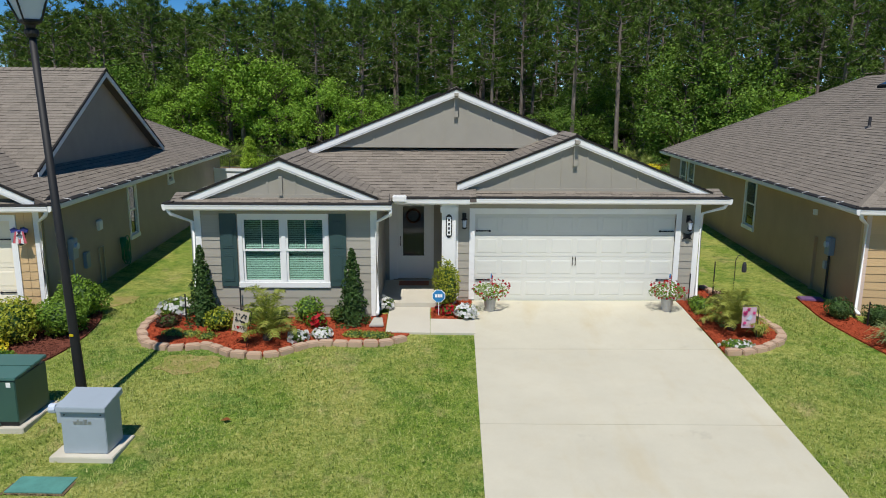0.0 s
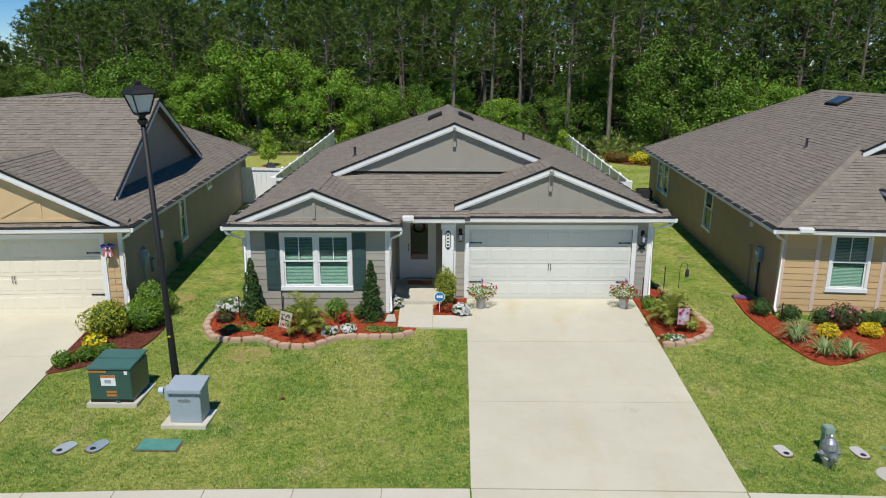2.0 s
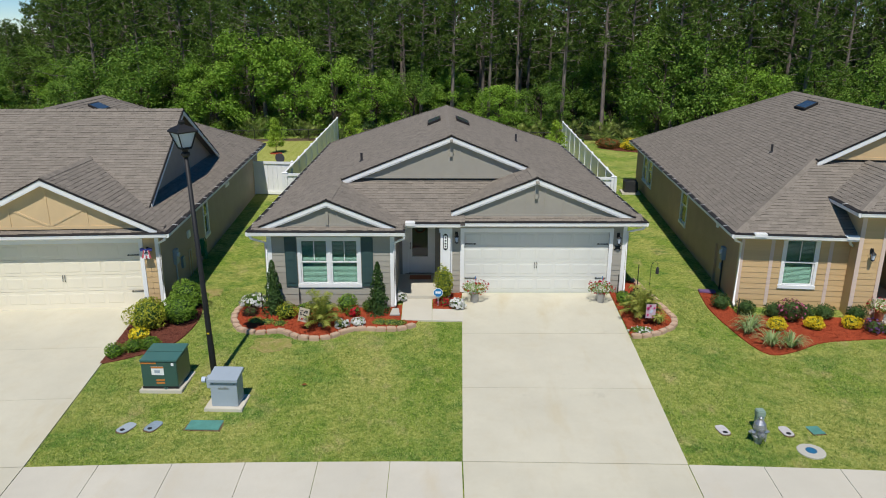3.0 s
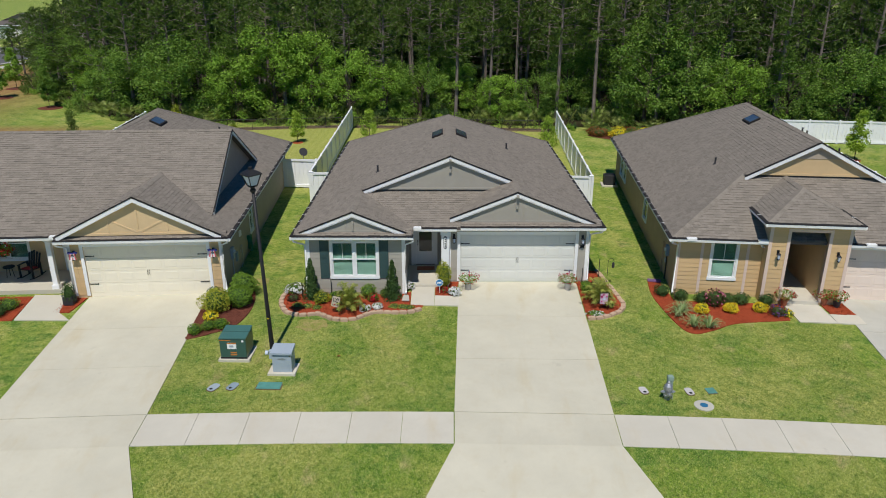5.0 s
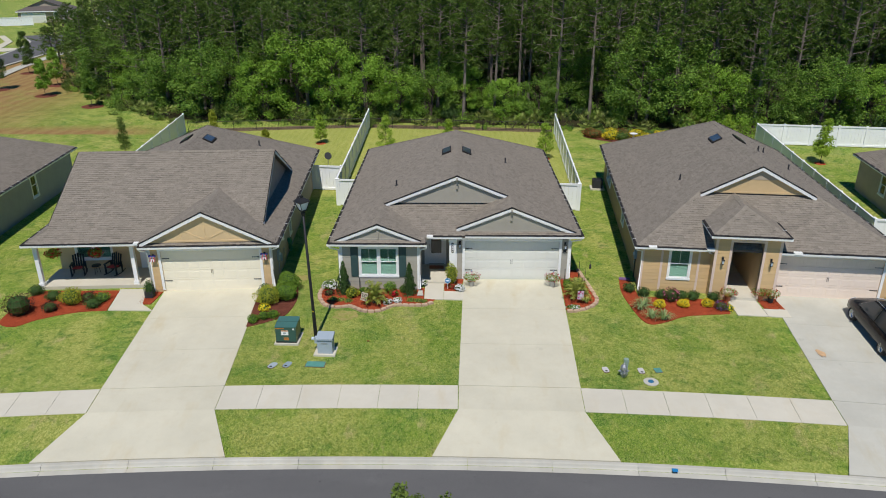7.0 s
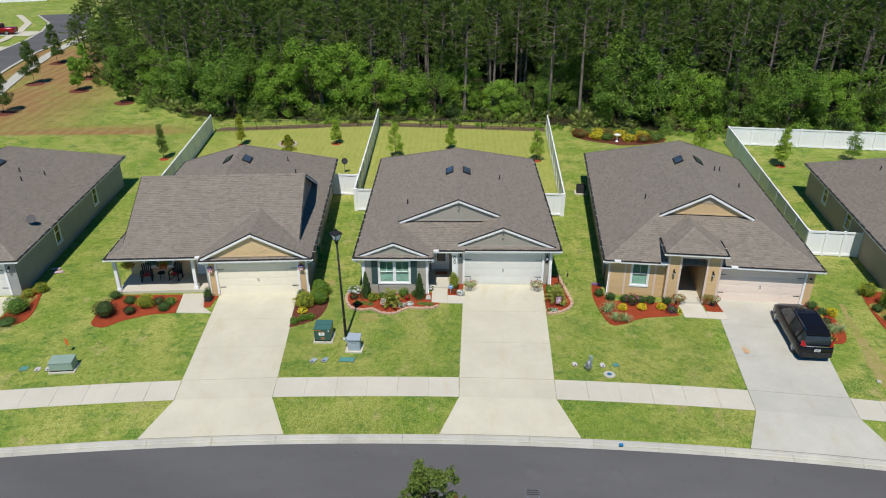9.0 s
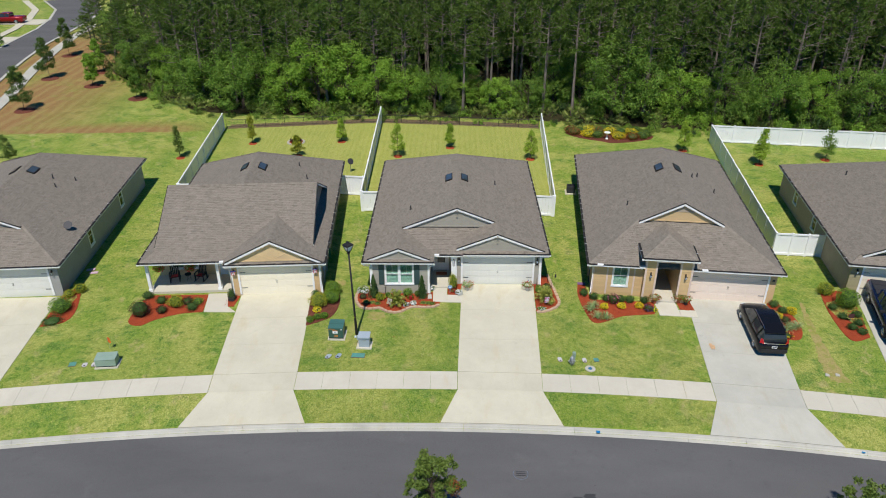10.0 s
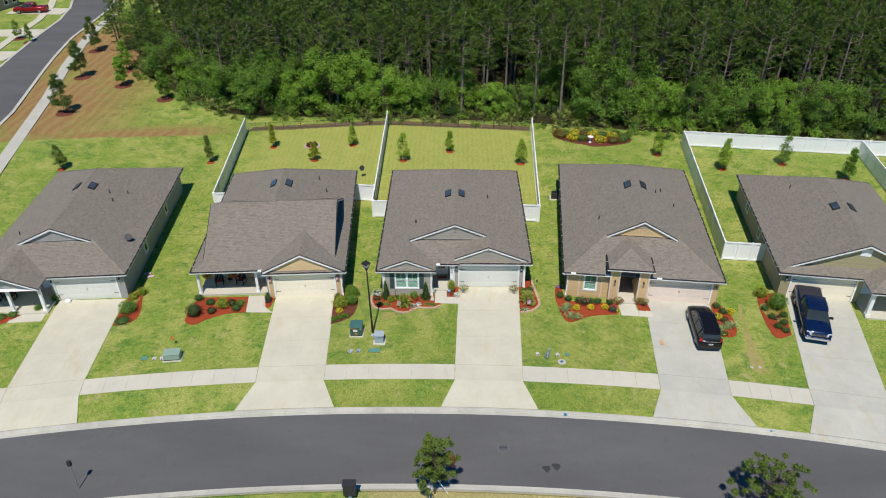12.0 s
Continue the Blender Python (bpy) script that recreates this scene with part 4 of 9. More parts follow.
    shell(H, -6.3, 5.45, -1.03, 16.7, 2.5, "panel", [(-1, 5.0, 0.9, 0.9, 1.3), (-1, 11.0, 0.9, 0.9, 1.3)], (None, 0.2))
    boxes("corner_board", [(-6.315, -6.17, -1.255, -1.230, -0.05, 2.4), (-2.415, -2.27, -1.255, -1.230, -0.05, 2.4), (-0.48, -0.40, -0.025, 0, -0.05, 2.4), (5.33, 5.46, -0.025, 0, -0.05, 2.4)], "white", H, bevel=0.003)
    boxes("frieze_board", [(-6.2, -2.4, -1.254, -1.230, 2.27, 2.42), (-0.4, 5.33, -0.024, 0, 2.27, 2.42)], "panel", H)
    siding(H, -6.16, -2.41, -1.230, 0.0, 2.27, "siding", [(-5.77, -2.95, wb - 0.14, wt + 0.12)], 0.19)
    siding(H, -0.40, -0.12, 0.0, 0.05, 2.27, "siding")
    siding(H, 5.02, 5.33, 0.0, 0.05, 2.27, "siding")
    win = window(H, pose(wl, -1.230, wb), wr - wl, wt - wb, twin=True, grid=True)
    part("window_apron", MB().box(wl - 0.1, wr + 0.1, -1.240, -1.230, wt + 0.08, wt + 0.14), "panel", H)
    for x in (-5.76, -3.33):
        sh = MB().box(x, x + 0.37, -1.265, -1.232, wb - 0.09, wt + 0.10)
        for i in range(2):
            z = wb + 0.02 + i * (wt - wb) * 0.52
            sh.box(x + 0.06, x + 0.31, -1.275, -1.264, z, z + 0.62)
            sh.box(x + 0.09, x + 0.28, -1.282, -1.274, z + 0.04, z + 0.58)
        part("shutter", sh, "shutter", H, "dark teal panel shutter", bevel=0.004)
    # porch: column, door, step
    part("porch_column", MB().box(-0.80, -0.47, -0.33, -0.03, 0.0, 2.4).box(-0.84, -0.43, -0.37, -0.001, 2.2, 2.34).box(-0.83, -0.44, -0.36, -0.001, 0.0, 0.18), "white", H, "square white porch column", bevel=0.006)
    part("number_plaque", MB().prism([(-0.71, -0.345, 1.66), (-0.66, -0.345, 1.60), (-0.61, -0.345, 1.60), (-0.56, -0.345, 1.66), (-0.56, -0.345, 2.10), (-0.61, -0.345, 2.16), (-0.66, -0.345, 2.16), (-0.71, -0.345, 2.10)], (0, 0.014, 0)), "black", H, "black and white plaque")
    plq = part("plaque_face", MB().box(-0.685, -0.585, -0.350, -0.346, 1.66, 2.10), "white", H)
    for i in range(4):
        part("plaque_bar", MB().box(-0.66, -0.61, -0.354, -0.3505, 1.70 + 0.1 * i, 1.755 + 0.1 * i), "black", plq)
    coach_light(H, -0.26, -0.02, 2.02)
    coach_light(H, 5.17, -0.02, 1.98)
    part("star_ornament", MB().prism([(5.17 + (0.17 if k % 2 else 0.07) * math.cos(k * math.pi / 4), -0.025, 1.60 + (0.13 if k % 2 else 0.05) * math.sin(k * math.pi / 4)) for k in range(8)], (0, -0.02, 0)), "black", H, "dark metal wall ornament")
    d = part("front_door", MB().box(-1.98, -1.06, 1.76, 1.8, 0.1, 2.2), "white", H, "white storm door with tall dark glass")
    part("door_frame", MB().box(-2.06, -1.94, 1.66, 1.76, 0.1, 2.26).box(-1.10, -0.98, 1.66, 1.76, 0.1, 2.26).box(-1.94, -1.10, 1.66, 1.76, 2.14, 2.26), "white", d, bevel=0.004)
    part("door_glass", MB().box(-1.80, -1.24, 1.745, 1.758, 0.72, 2.05), "glass", d, "tall dark glass")
    part("kick_panel", MB().box(-1.78, -1.66, 1.745, 1.759, 0.24, 0.60), "white", d, bevel=0.006)
    wre = MB()
    wre.tube([(-1.52 + 0.17 * math.cos(a * math.tau / 16), 1.73, 1.80 + 0.17 * math.sin(a * math.tau / 16)) for a in range(17)], 0.035, 6)
    part("wreath", wre, "maroon", d, "small brown wreath")
    part("door_pull", MB().tube([(-1.87, 1.745, 1.0), (-1.87, 1.71, 1.02), (-1.87, 1.71, 1.22), (-1.87, 1.745, 1.24)], 0.012, 6), "black", d)
    part("porch_slab", MB().box(-2.27, -0.48, -0.55, 1.7, -0.15, 0.06), "walk", H, "pale concrete porch floor")
    part("door_casing", MB().box(-2.16, -2.06, 1.672, 1.7, 0.06, 2.3), "white", H)
    garage_door(H, pose(0, 0, 0), 4.88, 2.13, "door_white", "white sectional garage door with black strap hinges")
    for x, y, z in ((-3.8, 4.26, 0), (2.6, 8.6, 0)):
        vent_pipe(H, x, y, zr - S * abs(x - xr))
    for sx, side in ((-0.55, -1), (0.55, 1)):
        skylight(H, xr + sx * 1.1, 7.6, zr - S * 0.6, side)
    return H


grey_house()

# ---- neighbouring houses ----
M["sky_blue_box"] = painted("pale_blue_box", (0.23, 0.31, 0.38), 0.5, 0.15)
for key, c in (("flag_red", (0.50, 0.10, 0.12)), ("flag_white", (0.72, 0.70, 0.70)), ("flag_blue", (0.05, 0.06, 0.26))):
    M[key] = painted(key, c, 0.9)


def bow(parent, x, y, z):
    """A striped cloth bow with a blue knot and hanging tails."""
    b = part("flag_bow", MB().lathe([(0.03, z - 0.03), (0.05, z), (0.03, z + 0.03)], 8, (x, y)), "flag_blue", parent, "red, white and blue cloth bow")
    for s in (-1, 1):
        part("loop", MB().prism([(x, y, z + 0.02), (x + s * 0.10, y - 0.02, z + 0.08), (x + s * 0.19, y, z + 0.04), (x + s * 0.17, y, z - 0.04), (x, y, z - 0.02)], (0, 0.03, 0)), "flag_blue", b)
    for k in range(5):
        a, q = x - 0.09 + 0.036 * k, x - 0.15 + 0.06 * k
        part("tail", MB().prism([(a, y, z - 0.01), (a + 0.036, y, z - 0.01), (q + 0.06, y - 0.02, z - 0.27 - 0.02 * (k % 2)), (q, y - 0.02, z - 0.27)], (0, 0.008, 0)), "flag_red" if k % 2 == 0 else "flag_white", b)


def cream_house():
    """Next house with a side-facing gable over its porch. Its own origin: the front right corner of the eaves."""
    H = thing("house", (-9.36, -1.47, 0), "single-storey cream house with a covered front porch and brown roof", "house", "houses along the street", turn=3.8)
    z0 = 2.53
    X0, X1, Y1 = -12.5, 0.0, 18.6
    xr = -6.25
    zr = z0 + S * 6.25
    yc, zc = 6.4, zr + 0.02                     # ridge of the cross gable
    gw = 1.18                               # its end walls stand this far in from the eaves
    ye = 0.48                               # porch eave
    sf = (zc - z0) / (yc - ye)
    gx, gy = -3.5, -0.05                   # garage gable
    gl = -6.75
    gzr = z0 + S * (0 - gx)
    zl = gzr - S * (gx - gl)
    gv = gw
    back_left = yc + (zc - (z0 + S * gv)) / S
    back_meet = yc + (zc - (z0 + S * gw)) / S
    front = [(X0, ye, z0), (gl, ye, z0), (gl, ye + max(0.0, (zl - z0)) / sf, max(zl, z0)), (gx, ye + (gzr - z0) / sf, gzr), (X1 - gw + 0.3, ye + S * (gw - 0.3) / sf, z0 + S * (gw - 0.3)), (X1 - gw + 0.3, yc, zc), (X0 + gv - 0.3, yc, zc), (X0 + gv - 0.3, ye + S * (gv - 0.3) / sf, z0 + S * (gv - 0.3))]
    rearc = [(X1 - gw + 0.3, yc, zc), (X0 + gv - 0.3, yc, zc), (X0 + gv - 0.3, back_left, zc - S * (back_left - yc)), (xr, yc + (zc - zr) / S, zr), (X1 - gw + 0.3, back_meet, zc - S * (back_meet - yc))]
    yb, zb, db = 13.0, zr, 0.0
    gi = gw + 0.1
    right = [(X1, gy, z0), (gx, gy, gzr), (gx, ye + (gzr - z0) / sf, gzr), (X1 - gi, ye + S * gi / sf, z0 + S * gi), (X1 - gi, back_meet, z0 + S * gi), (xr, yc + 0.05, zr), (xr, yb, zr), (X1, Y1, z0)]
    left = [(X0, ye, z0), (X0, Y1, z0), (xr, yb, zr), (xr, yc + 0.05, zr), (X0 + gi, back_left, z0 + S * gi), (X0 + gi, ye + S * gi / sf, z0 + S * gi)]
    rear = [(X1, Y1, z0), (X0, Y1, z0), (xr, yb, zr)]
    gside = [(gx, gy, gzr), (gl, gy, zl), (gl, ye + max(0.0, zl - z0) / sf, zl), (gx, ye + (gzr - z0) / sf, gzr)]
    pent = [(gl + 0.05, gy, z0), (X1 - 0.1, gy, z0), (X1 - 0.1, gy + 0.42, z0 + 0.16), (gl + 0.05, gy + 0.42, z0 + 0.16)]
    R = roof(H, [front, right, left, rear, gside, rearc, pent], 5)
    for a, b in (((X0 + gv - 0.3, yc, zc), (X1 - gw + 0.3, yc, zc)), ((gx, gy, gzr), (gx, ye + (gzr - z0) / sf, gzr)), ((xr, yc + 0.5, zr), (xr, yb, zr)), ((X1, Y1, z0), (xr + db, yb, zb)), ((X0, Y1, z0), (xr - db, yb, zb))):
        ridge_caps(R, a, b)
    for x, sg, gin, yz in ((X1 - gw, 1, gw, back_meet), (X0 + gv, -1, gv, back_left)):
        zf = z0 + S * gin
        ya = yc - (zc - zf) / sf
        part("gable_panel", MB().prism([(x, ya, zf), (x, yz, zf), (x, yc, zc - 0.08)], (-0.08 * sg, 0, 0)), "stucco", H)
        xo = x + sg * 0.3
        for y in (ya, yz):
            part("barge_board", MB().prism([(xo, y, zf - 0.04), (xo, yc, zc - 0.04), (xo, yc, zc - 0.2), (xo, y, zf - 0.2)], (sg * 0.03, 0, 0)), "white", H, "white barge board")
            part("drip_edge", MB().prism([(xo, y, zf), (xo, yc, zc), (xo, yc, zc - 0.05), (xo, y, zf - 0.05)], (sg * 0.045, 0, 0)), "drip", H)
    gable_wall(H, gl + 0.25, X1 - 0.4, gx, gzr - 0.1, 0.12, z0 + 0.13, "cream", battens=False, bracket=False)
    for a, b in (((gx - 1.1, z0 + 0.75), (gx, z0 + 0.2)), ((gx, z0 + 0.2), (gx + 1.1, z0 + 0.75)), ((gx, z0 + 0.2), (gx, gzr - 0.2)), ((gx - 1.15, z0 + 0.15), (gx - 1.15, z0 + 0.72)), ((gx + 1.15, z0 + 0.15), (gx + 1.15, z0 + 0.72))):
        e = Vector((b[0] - a[0], 0, b[1] - a[1])).normalized() * 0.03
        part("gable_trim", MB().prism([(a[0] - e.z, 0.102, a[1] + e.x), (b[0] - e.z, 0.102, b[1] + e.x), (b[0] + e.z, 0.102, b[1] - e.x), (a[0] + e.z, 0.102, a[1] - e.x)], (0, 0.018, 0)), "cream", H)
    for xl in (gl + 0.1, X1 - 0.25):
        rake(H, (xl, gy - 0.03, gzr - S * abs(gx - xl)), (gx, gy - 0.03, gzr), front=0.42)
    gutter(H, (gl - 0.02, gy, z0 - 0.03), (X1 + 0.05, gy, z0 - 0.03))
    gutter(H, (X0 - 0.05, ye, z0 - 0.03), (gl - 0.04, ye, z0 - 0.03))
    gutter(H, (X1, gy - 0.1, z0 - 0.03), (X1, Y1, z0 - 0.03))
    gutter(H, (X0, Y1, z0 - 0.03), (X0, ye - 0.1, z0 - 0.03))
    part("gutter_cover", MB().box(gl - 0.36, gl - 0.02, ye - 0.16, ye + 0.03, z0 - 0.1, z0 + 0.05), "white", H, bevel=0.02)
    boxes("soffit", [(gl, X1, gy, 0.3, z0 - 0.15, z0 - 0.13), (X0, gl, ye, 3.2, z0 - 0.15, z0 - 0.13), (-0.35, X1, 0.3, Y1, z0 - 0.15, z0 - 0.13)], "white", H)
    dx = -5.85
    part("wall", wall_x(gl + 0.3, -0.35, 0.28, -0.2, 2.5, 0.2, [(dx, dx + 4.88, -0.2, 2.13)]), "cream", H)
    garage_door(H, pose(dx, 0.28, 0), 4.88, 2.13, "door_cream", "cream sectional garage door with black strap hinges")
    for x0, x1 in ((gl + 0.42, dx - 0.14), (dx + 5.02, -0.48)):
        for i in range(12):
            z, n = 0.02 + i * 0.19, max(2, round((x1 - x0) / 0.16))
            for j in range(n):
                a = x0 + (x1 - x0) * j / n
                part("shake", MB().prism([(a, 0.262, z), (a + (x1 - x0) / n - 0.006, 0.258, z + (j * 7 + i * 3) % 4 * 0.006), (a + (x1 - x0) / n - 0.006, 0.274, z + 0.2), (a, 0.274, z + 0.2)], (0, 0.006, 0)), "tan", H)
    boxes("corner_board", [(gl + 0.29, gl + 0.41, 0.255, 0.28, 0, 2.4), (-0.47, -0.345, 0.255, 0.28, 0, 2.4)], "white", H)
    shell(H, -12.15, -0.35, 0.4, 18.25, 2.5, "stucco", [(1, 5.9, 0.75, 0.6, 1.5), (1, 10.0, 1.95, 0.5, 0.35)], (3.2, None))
    # porch
    part("wall", wall_x(-12.15, gl + 0.3, 3.0, -0.1, 2.5, 0.2, [(-11.2, -9.4, 0.7, 2.1)]), "cream", H)
    part("wall", MB().box(gl + 0.3, gl + 0.5, 0.48, 3.0, -0.1, 2.5), "cream", H)
    window(H, pose(-11.2, 3.0, 0.7), 1.8, 1.4, twin=True)
    part("front_door", MB().box(-7.9, -7.0, 2.94, 2.999, 0.1, 2.15), "white", H, "white front door")
    part("porch_slab", MB().box(-12.3, gl + 0.3, 0.75, 3.0, -0.15, 0.1), "walk", H)
    for x in (-12.2, -7.45):
        part("porch_column", MB().box(x - 0.1, x + 0.1, 0.82, 1.02, 0.1, 2.4).box(x - 0.14, x + 0.14, 0.78, 1.06, 2.2, 2.4).box(x - 0.14, x + 0.14, 0.78, 1.06, 0.1, 0.28), "white", H, "square white porch column", bevel=0.006)
    part("porch_beam", MB().box(-12.3, gl + 0.3, 0.82, 1.02, 2.3, 2.42), "white", H)
    coach_light(H, gl + 0.55, 0.26, 1.85)
    coach_light(H, -0.7, 0.26, 1.85)
    downspout(H, [(X1, gy - 0.05, z0 - 0.12), (-0.05, gy, z0 - 0.24), (-0.33, 0.22, z0 - 0.42), (-0.33, 0.22, 0.08), (-0.33, 0.0, 0.03)])
    downspout(H, [(gl, gy - 0.05, z0 - 0.12), (gl + 0.05, gy, z0 - 0.24), (gl + 0.3, 0.22, z0 - 0.42), (gl + 0.3, 0.22, 0.08)])
    for x in (gl + 0.55, -0.7):
        bow(H, x, 0.08, 1.93)
    part("meter_box", MB().box(-0.35, -0.23, 1.55, 1.85, 0.95, 1.45), "grey_box", H, "grey electric meter box", bevel=0.01)
    part("meter_dial", MB().tube([(-0.23, 1.7, 1.27), (-0.16, 1.7, 1.27)], 0.08, 12), "lamp_glass", H)
    part("conduit", MB().tube([(-0.31, 1.7, 0.95), (-0.31, 1.7, -0.1)], 0.025, 6), "grey_box", H)
    part("cable_box", MB().box(-0.35, -0.26, 2.35, 2.6, 0.55, 0.95), "sky_blue_box", H, "pale blue cable box", bevel=0.01)
    part("water_pipe", MB().tube([(-0.31, 3.3, -0.1), (-0.31, 3.3, 0.9), (-0.31, 3.6, 0.9), (-0.31, 3.6, -0.1)], 0.022, 6), "steel", H)
    part("wall_vent", MB().box(-0.35, -0.27, 3.35, 3.62, 1.35, 1.62), "white", H, bevel=0.02)
    for sx, side in ((-0.7, -1), (0.7, 1)):
        skylight(H, xr + sx, 10.6, zr - S * 0.7, side)
    vent_pipe(H, -3.2, 13.6, zr - S * 3.0)
    vent_pipe(H, -2.4, 11.8, zr - S * 3.8)
    return H


def tan_house():
    """Next house with a tall entry between its bay and garage. Its own origin: the front left corner of the eaves."""
    H = thing("house", (8.47, -1.45, 0), "single-storey tan sided house with a tall entry porch and brown roof", "house", "houses along the street", turn=-6.0)
    z0, X0, X1, Y0, Y1 = 2.51, 0.0, 12.65, 0.0, 20.4
    yp, yb = 3.5, 13.9
    planes, (xr, zr, df, zf, db, zb) = hip_planes(X0, X1, Y0, Y1, z0, yp, yb)
    # entry roof, hipped, a step higher
    tx0, tx1, ty, tz = 3.45, 6.93, -0.45, 3.40
    txm = (tx0 + tx1) / 2
    ry = ty + (tx1 - tx0) / 2
    tr = tz + S * (tx1 - tx0) / 2
    meet = lambda z: (z - z0) / S
    planes += [[(tx0, ty, tz), (tx1, ty, tz), (txm, ry, tr)],
               [(tx0, ty, tz), (txm, ry, tr), (txm, meet(tr), tr), (tx0, meet(tz), tz)],
               [(tx1, ty, tz), (tx1, meet(tz), tz), (txm, meet(tr), tr), (txm, ry, tr)]]
    R = roof(H, planes, 7)
    for a, b in (((xr, yp - 0.3, zr), (xr, yb, zr)), ((X0, Y0, z0), (xr - df, yp, zf)), ((X1, Y0, z0), (xr + df, yp, zf)), ((X0, Y1, z0), (xr - db, yb, zb)), ((X1, Y1, z0), (xr + db, yb, zb)), ((tx0, ty, tz), (txm, ry, tr)), ((tx1, ty, tz), (txm, ry, tr)), ((txm, ry, tr), (txm, meet(tr), tr))):
        ridge_caps(R, a, b)
    g = gable_wall(H, xr - df + 0.2, xr + df - 0.2, xr, zr - 0.1, yp - 0.2, zf + 0.02, "tan_panel", battens=False, bracket=False)
    part("gable_infill", MB().prism([(xr - df * 0.42, yp - 0.22, zf + (zr - zf) * 0.5), (xr + df * 0.42, yp - 0.22, zf + (zr - zf) * 0.5), (xr, yp - 0.22, zr - 0.14)], (0, 0.018, 0)), "stucco", g)
    for xl in (xr - df - 0.05, xr + df + 0.05):
        rake(H, (xl, yp - 0.38, zr - S * abs(xr - xl)), (xr, yp - 0.38, zr), front=0.35)
    gutter(H, (X0 - 0.05, Y0, z0 - 0.03), (tx0 + 0.3, Y0, z0 - 0.03))
    gutter(H, (tx1 - 0.25, Y0, z0 - 0.03), (X1 + 0.05, Y0, z0 - 0.03))
    gutter(H, (tx0 - 0.05, ty, tz - 0.03), (tx1 + 0.05, ty, tz - 0.03))
    gutter(H, (tx0, meet(tz), tz - 0.03), (tx0, ty - 0.1, tz - 0.03))
    gutter(H, (tx1, ty - 0.1, tz - 0.03), (tx1, meet(tz), tz - 0.03))
    gutter(H, (X0, Y1, z0 - 0.03), (X0, Y0 - 0.1, z0 - 0.03))
    gutter(H, (X1, Y0 - 0.1, z0 - 0.03), (X1, Y1, z0 - 0.03))
    for x in (0.75, 3.5, 7.55):
        part("gutter_cover", MB().box(x - 0.2, x + 0.2, Y0 - 0.15, Y0 + 0.03, z0 - 0.1, z0 + 0.04), "white", H, bevel=0.02)
    boxes("soffit", [(X0, tx0 + 0.2, Y0, 0.4, z0 - 0.15, z0 - 0.13), (tx1 - 0.2, X1, Y0, 0.8, z0 - 0.15, z0 - 0.13), (X0, 0.35, 0.4, Y1, z0 - 0.15, z0 - 0.13), (12.4, X1, 0.8, Y1, z0 - 0.15, z0 - 0.13), (tx0, tx1, ty, 0.3, tz - 0.15, tz - 0.13)], "white", H)
    # bay
    part("wall", wall_x(0.35, 3.7, 0.38, -0.2, 2.5, 0.2, [(1.75, 2.7, 0.72, 2.25)]), "tan_panel", H)
    window(H, pose(1.75, 0.38, 0.72), 0.95, 1.53, grid=True)
    boxes("corner_board", [(x, x + 0.11, 0.352, 0.38, 0, 2.42) for x in (0.345, 1.28, 3.08)], "beige_trim", H, bevel=0.003)
    siding(H, 0.46, 1.28, 0.38, 0.0, 2.42, "tan")
    siding(H, 1.39, 3.08, 0.38, 0.0, 2.42, "tan", [(1.63, 2.82, 0.55, 2.36)])
    siding(H, 3.19, 3.7, 0.38, 0.0, 2.42, "tan")
    # entry
    part("wall", wall_x(3.7, 6.8, -0.12, -0.2, 3.4, 0.22, [(4.5, 5.95, -0.2, 2.95)]), "tan_panel", H)
    for a, b in ((3.82, 4.38), (6.07, 6.68)):
        siding(H, a, b, -0.12, 0.0, 3.3, "tan")
    boxes("entry_trim", [(3.69, 3.82, -0.145, -0.12, 0, 3.36), (6.68, 6.81, -0.145, -0.12, 0, 3.36), (4.38, 4.5, -0.15, 0.11, 0, 3.07), (5.95, 6.07, -0.15, 0.11, 0, 3.07), (4.5, 5.95, -0.15, 0.11, 2.95, 3.07)], "beige_trim", H, bevel=0.003)
    for q in ((4.3, 4.5, 0.10, 4.4, -0.1, 3.1), (5.95, 6.15, 0.10, 4.4, -0.1, 3.1), (4.3, 6.15, 4.4, 4.6, -0.1, 3.1), (4.5, 5.95, 0.10, 4.4, 2.95, 3.05), (3.7, 3.9, 0.10, 1.0, -0.1, 3.4), (6.6, 6.8, 0.10, 1.6, -0.1, 3.4)):
        part("wall", MB().box(*q), "tan_panel", H)
    part("wall_ornament", MB().prism([(12.18 + (0.13 if k % 2 else 0.06) * math.cos(k * math.pi / 4), 0.40, 1.75 + (0.09 if k % 2 else 0.05) * math.sin(k * math.pi / 4)) for k in range(8)], (0, -0.02, 0)), "black", H, "dark metal wall ornament")
    part("front_door", MB().box(4.75, 5.7, 4.34, 4.399, 0.05, 2.1), "white", H, "white front door")
    part("porch_slab", MB().box(4.5, 5.95, -0.22, 4.4, -0.15, 0.06), "walk", H)
    coach_light(H, 4.1, -0.14, 2.05)
    coach_light(H, 6.37, -0.14, 2.05)
    # garage
    part("wall", wall_x(6.8, 12.4, 0.42, -0.2, 2.5, 0.2, [(6.95, 11.83, -0.2, 2.13)]), "tan_panel", H)
    garage_door(H, pose(6.95, 0.42, 0), 4.88, 2.13, "door_pink", "beige sectional garage door with black hinges")
    siding(H, 11.97, 12.4, 0.42, 0, 2.4, "tan")
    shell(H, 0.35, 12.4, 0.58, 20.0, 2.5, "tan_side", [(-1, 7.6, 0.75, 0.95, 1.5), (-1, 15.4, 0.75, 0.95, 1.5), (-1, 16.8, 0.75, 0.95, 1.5)])
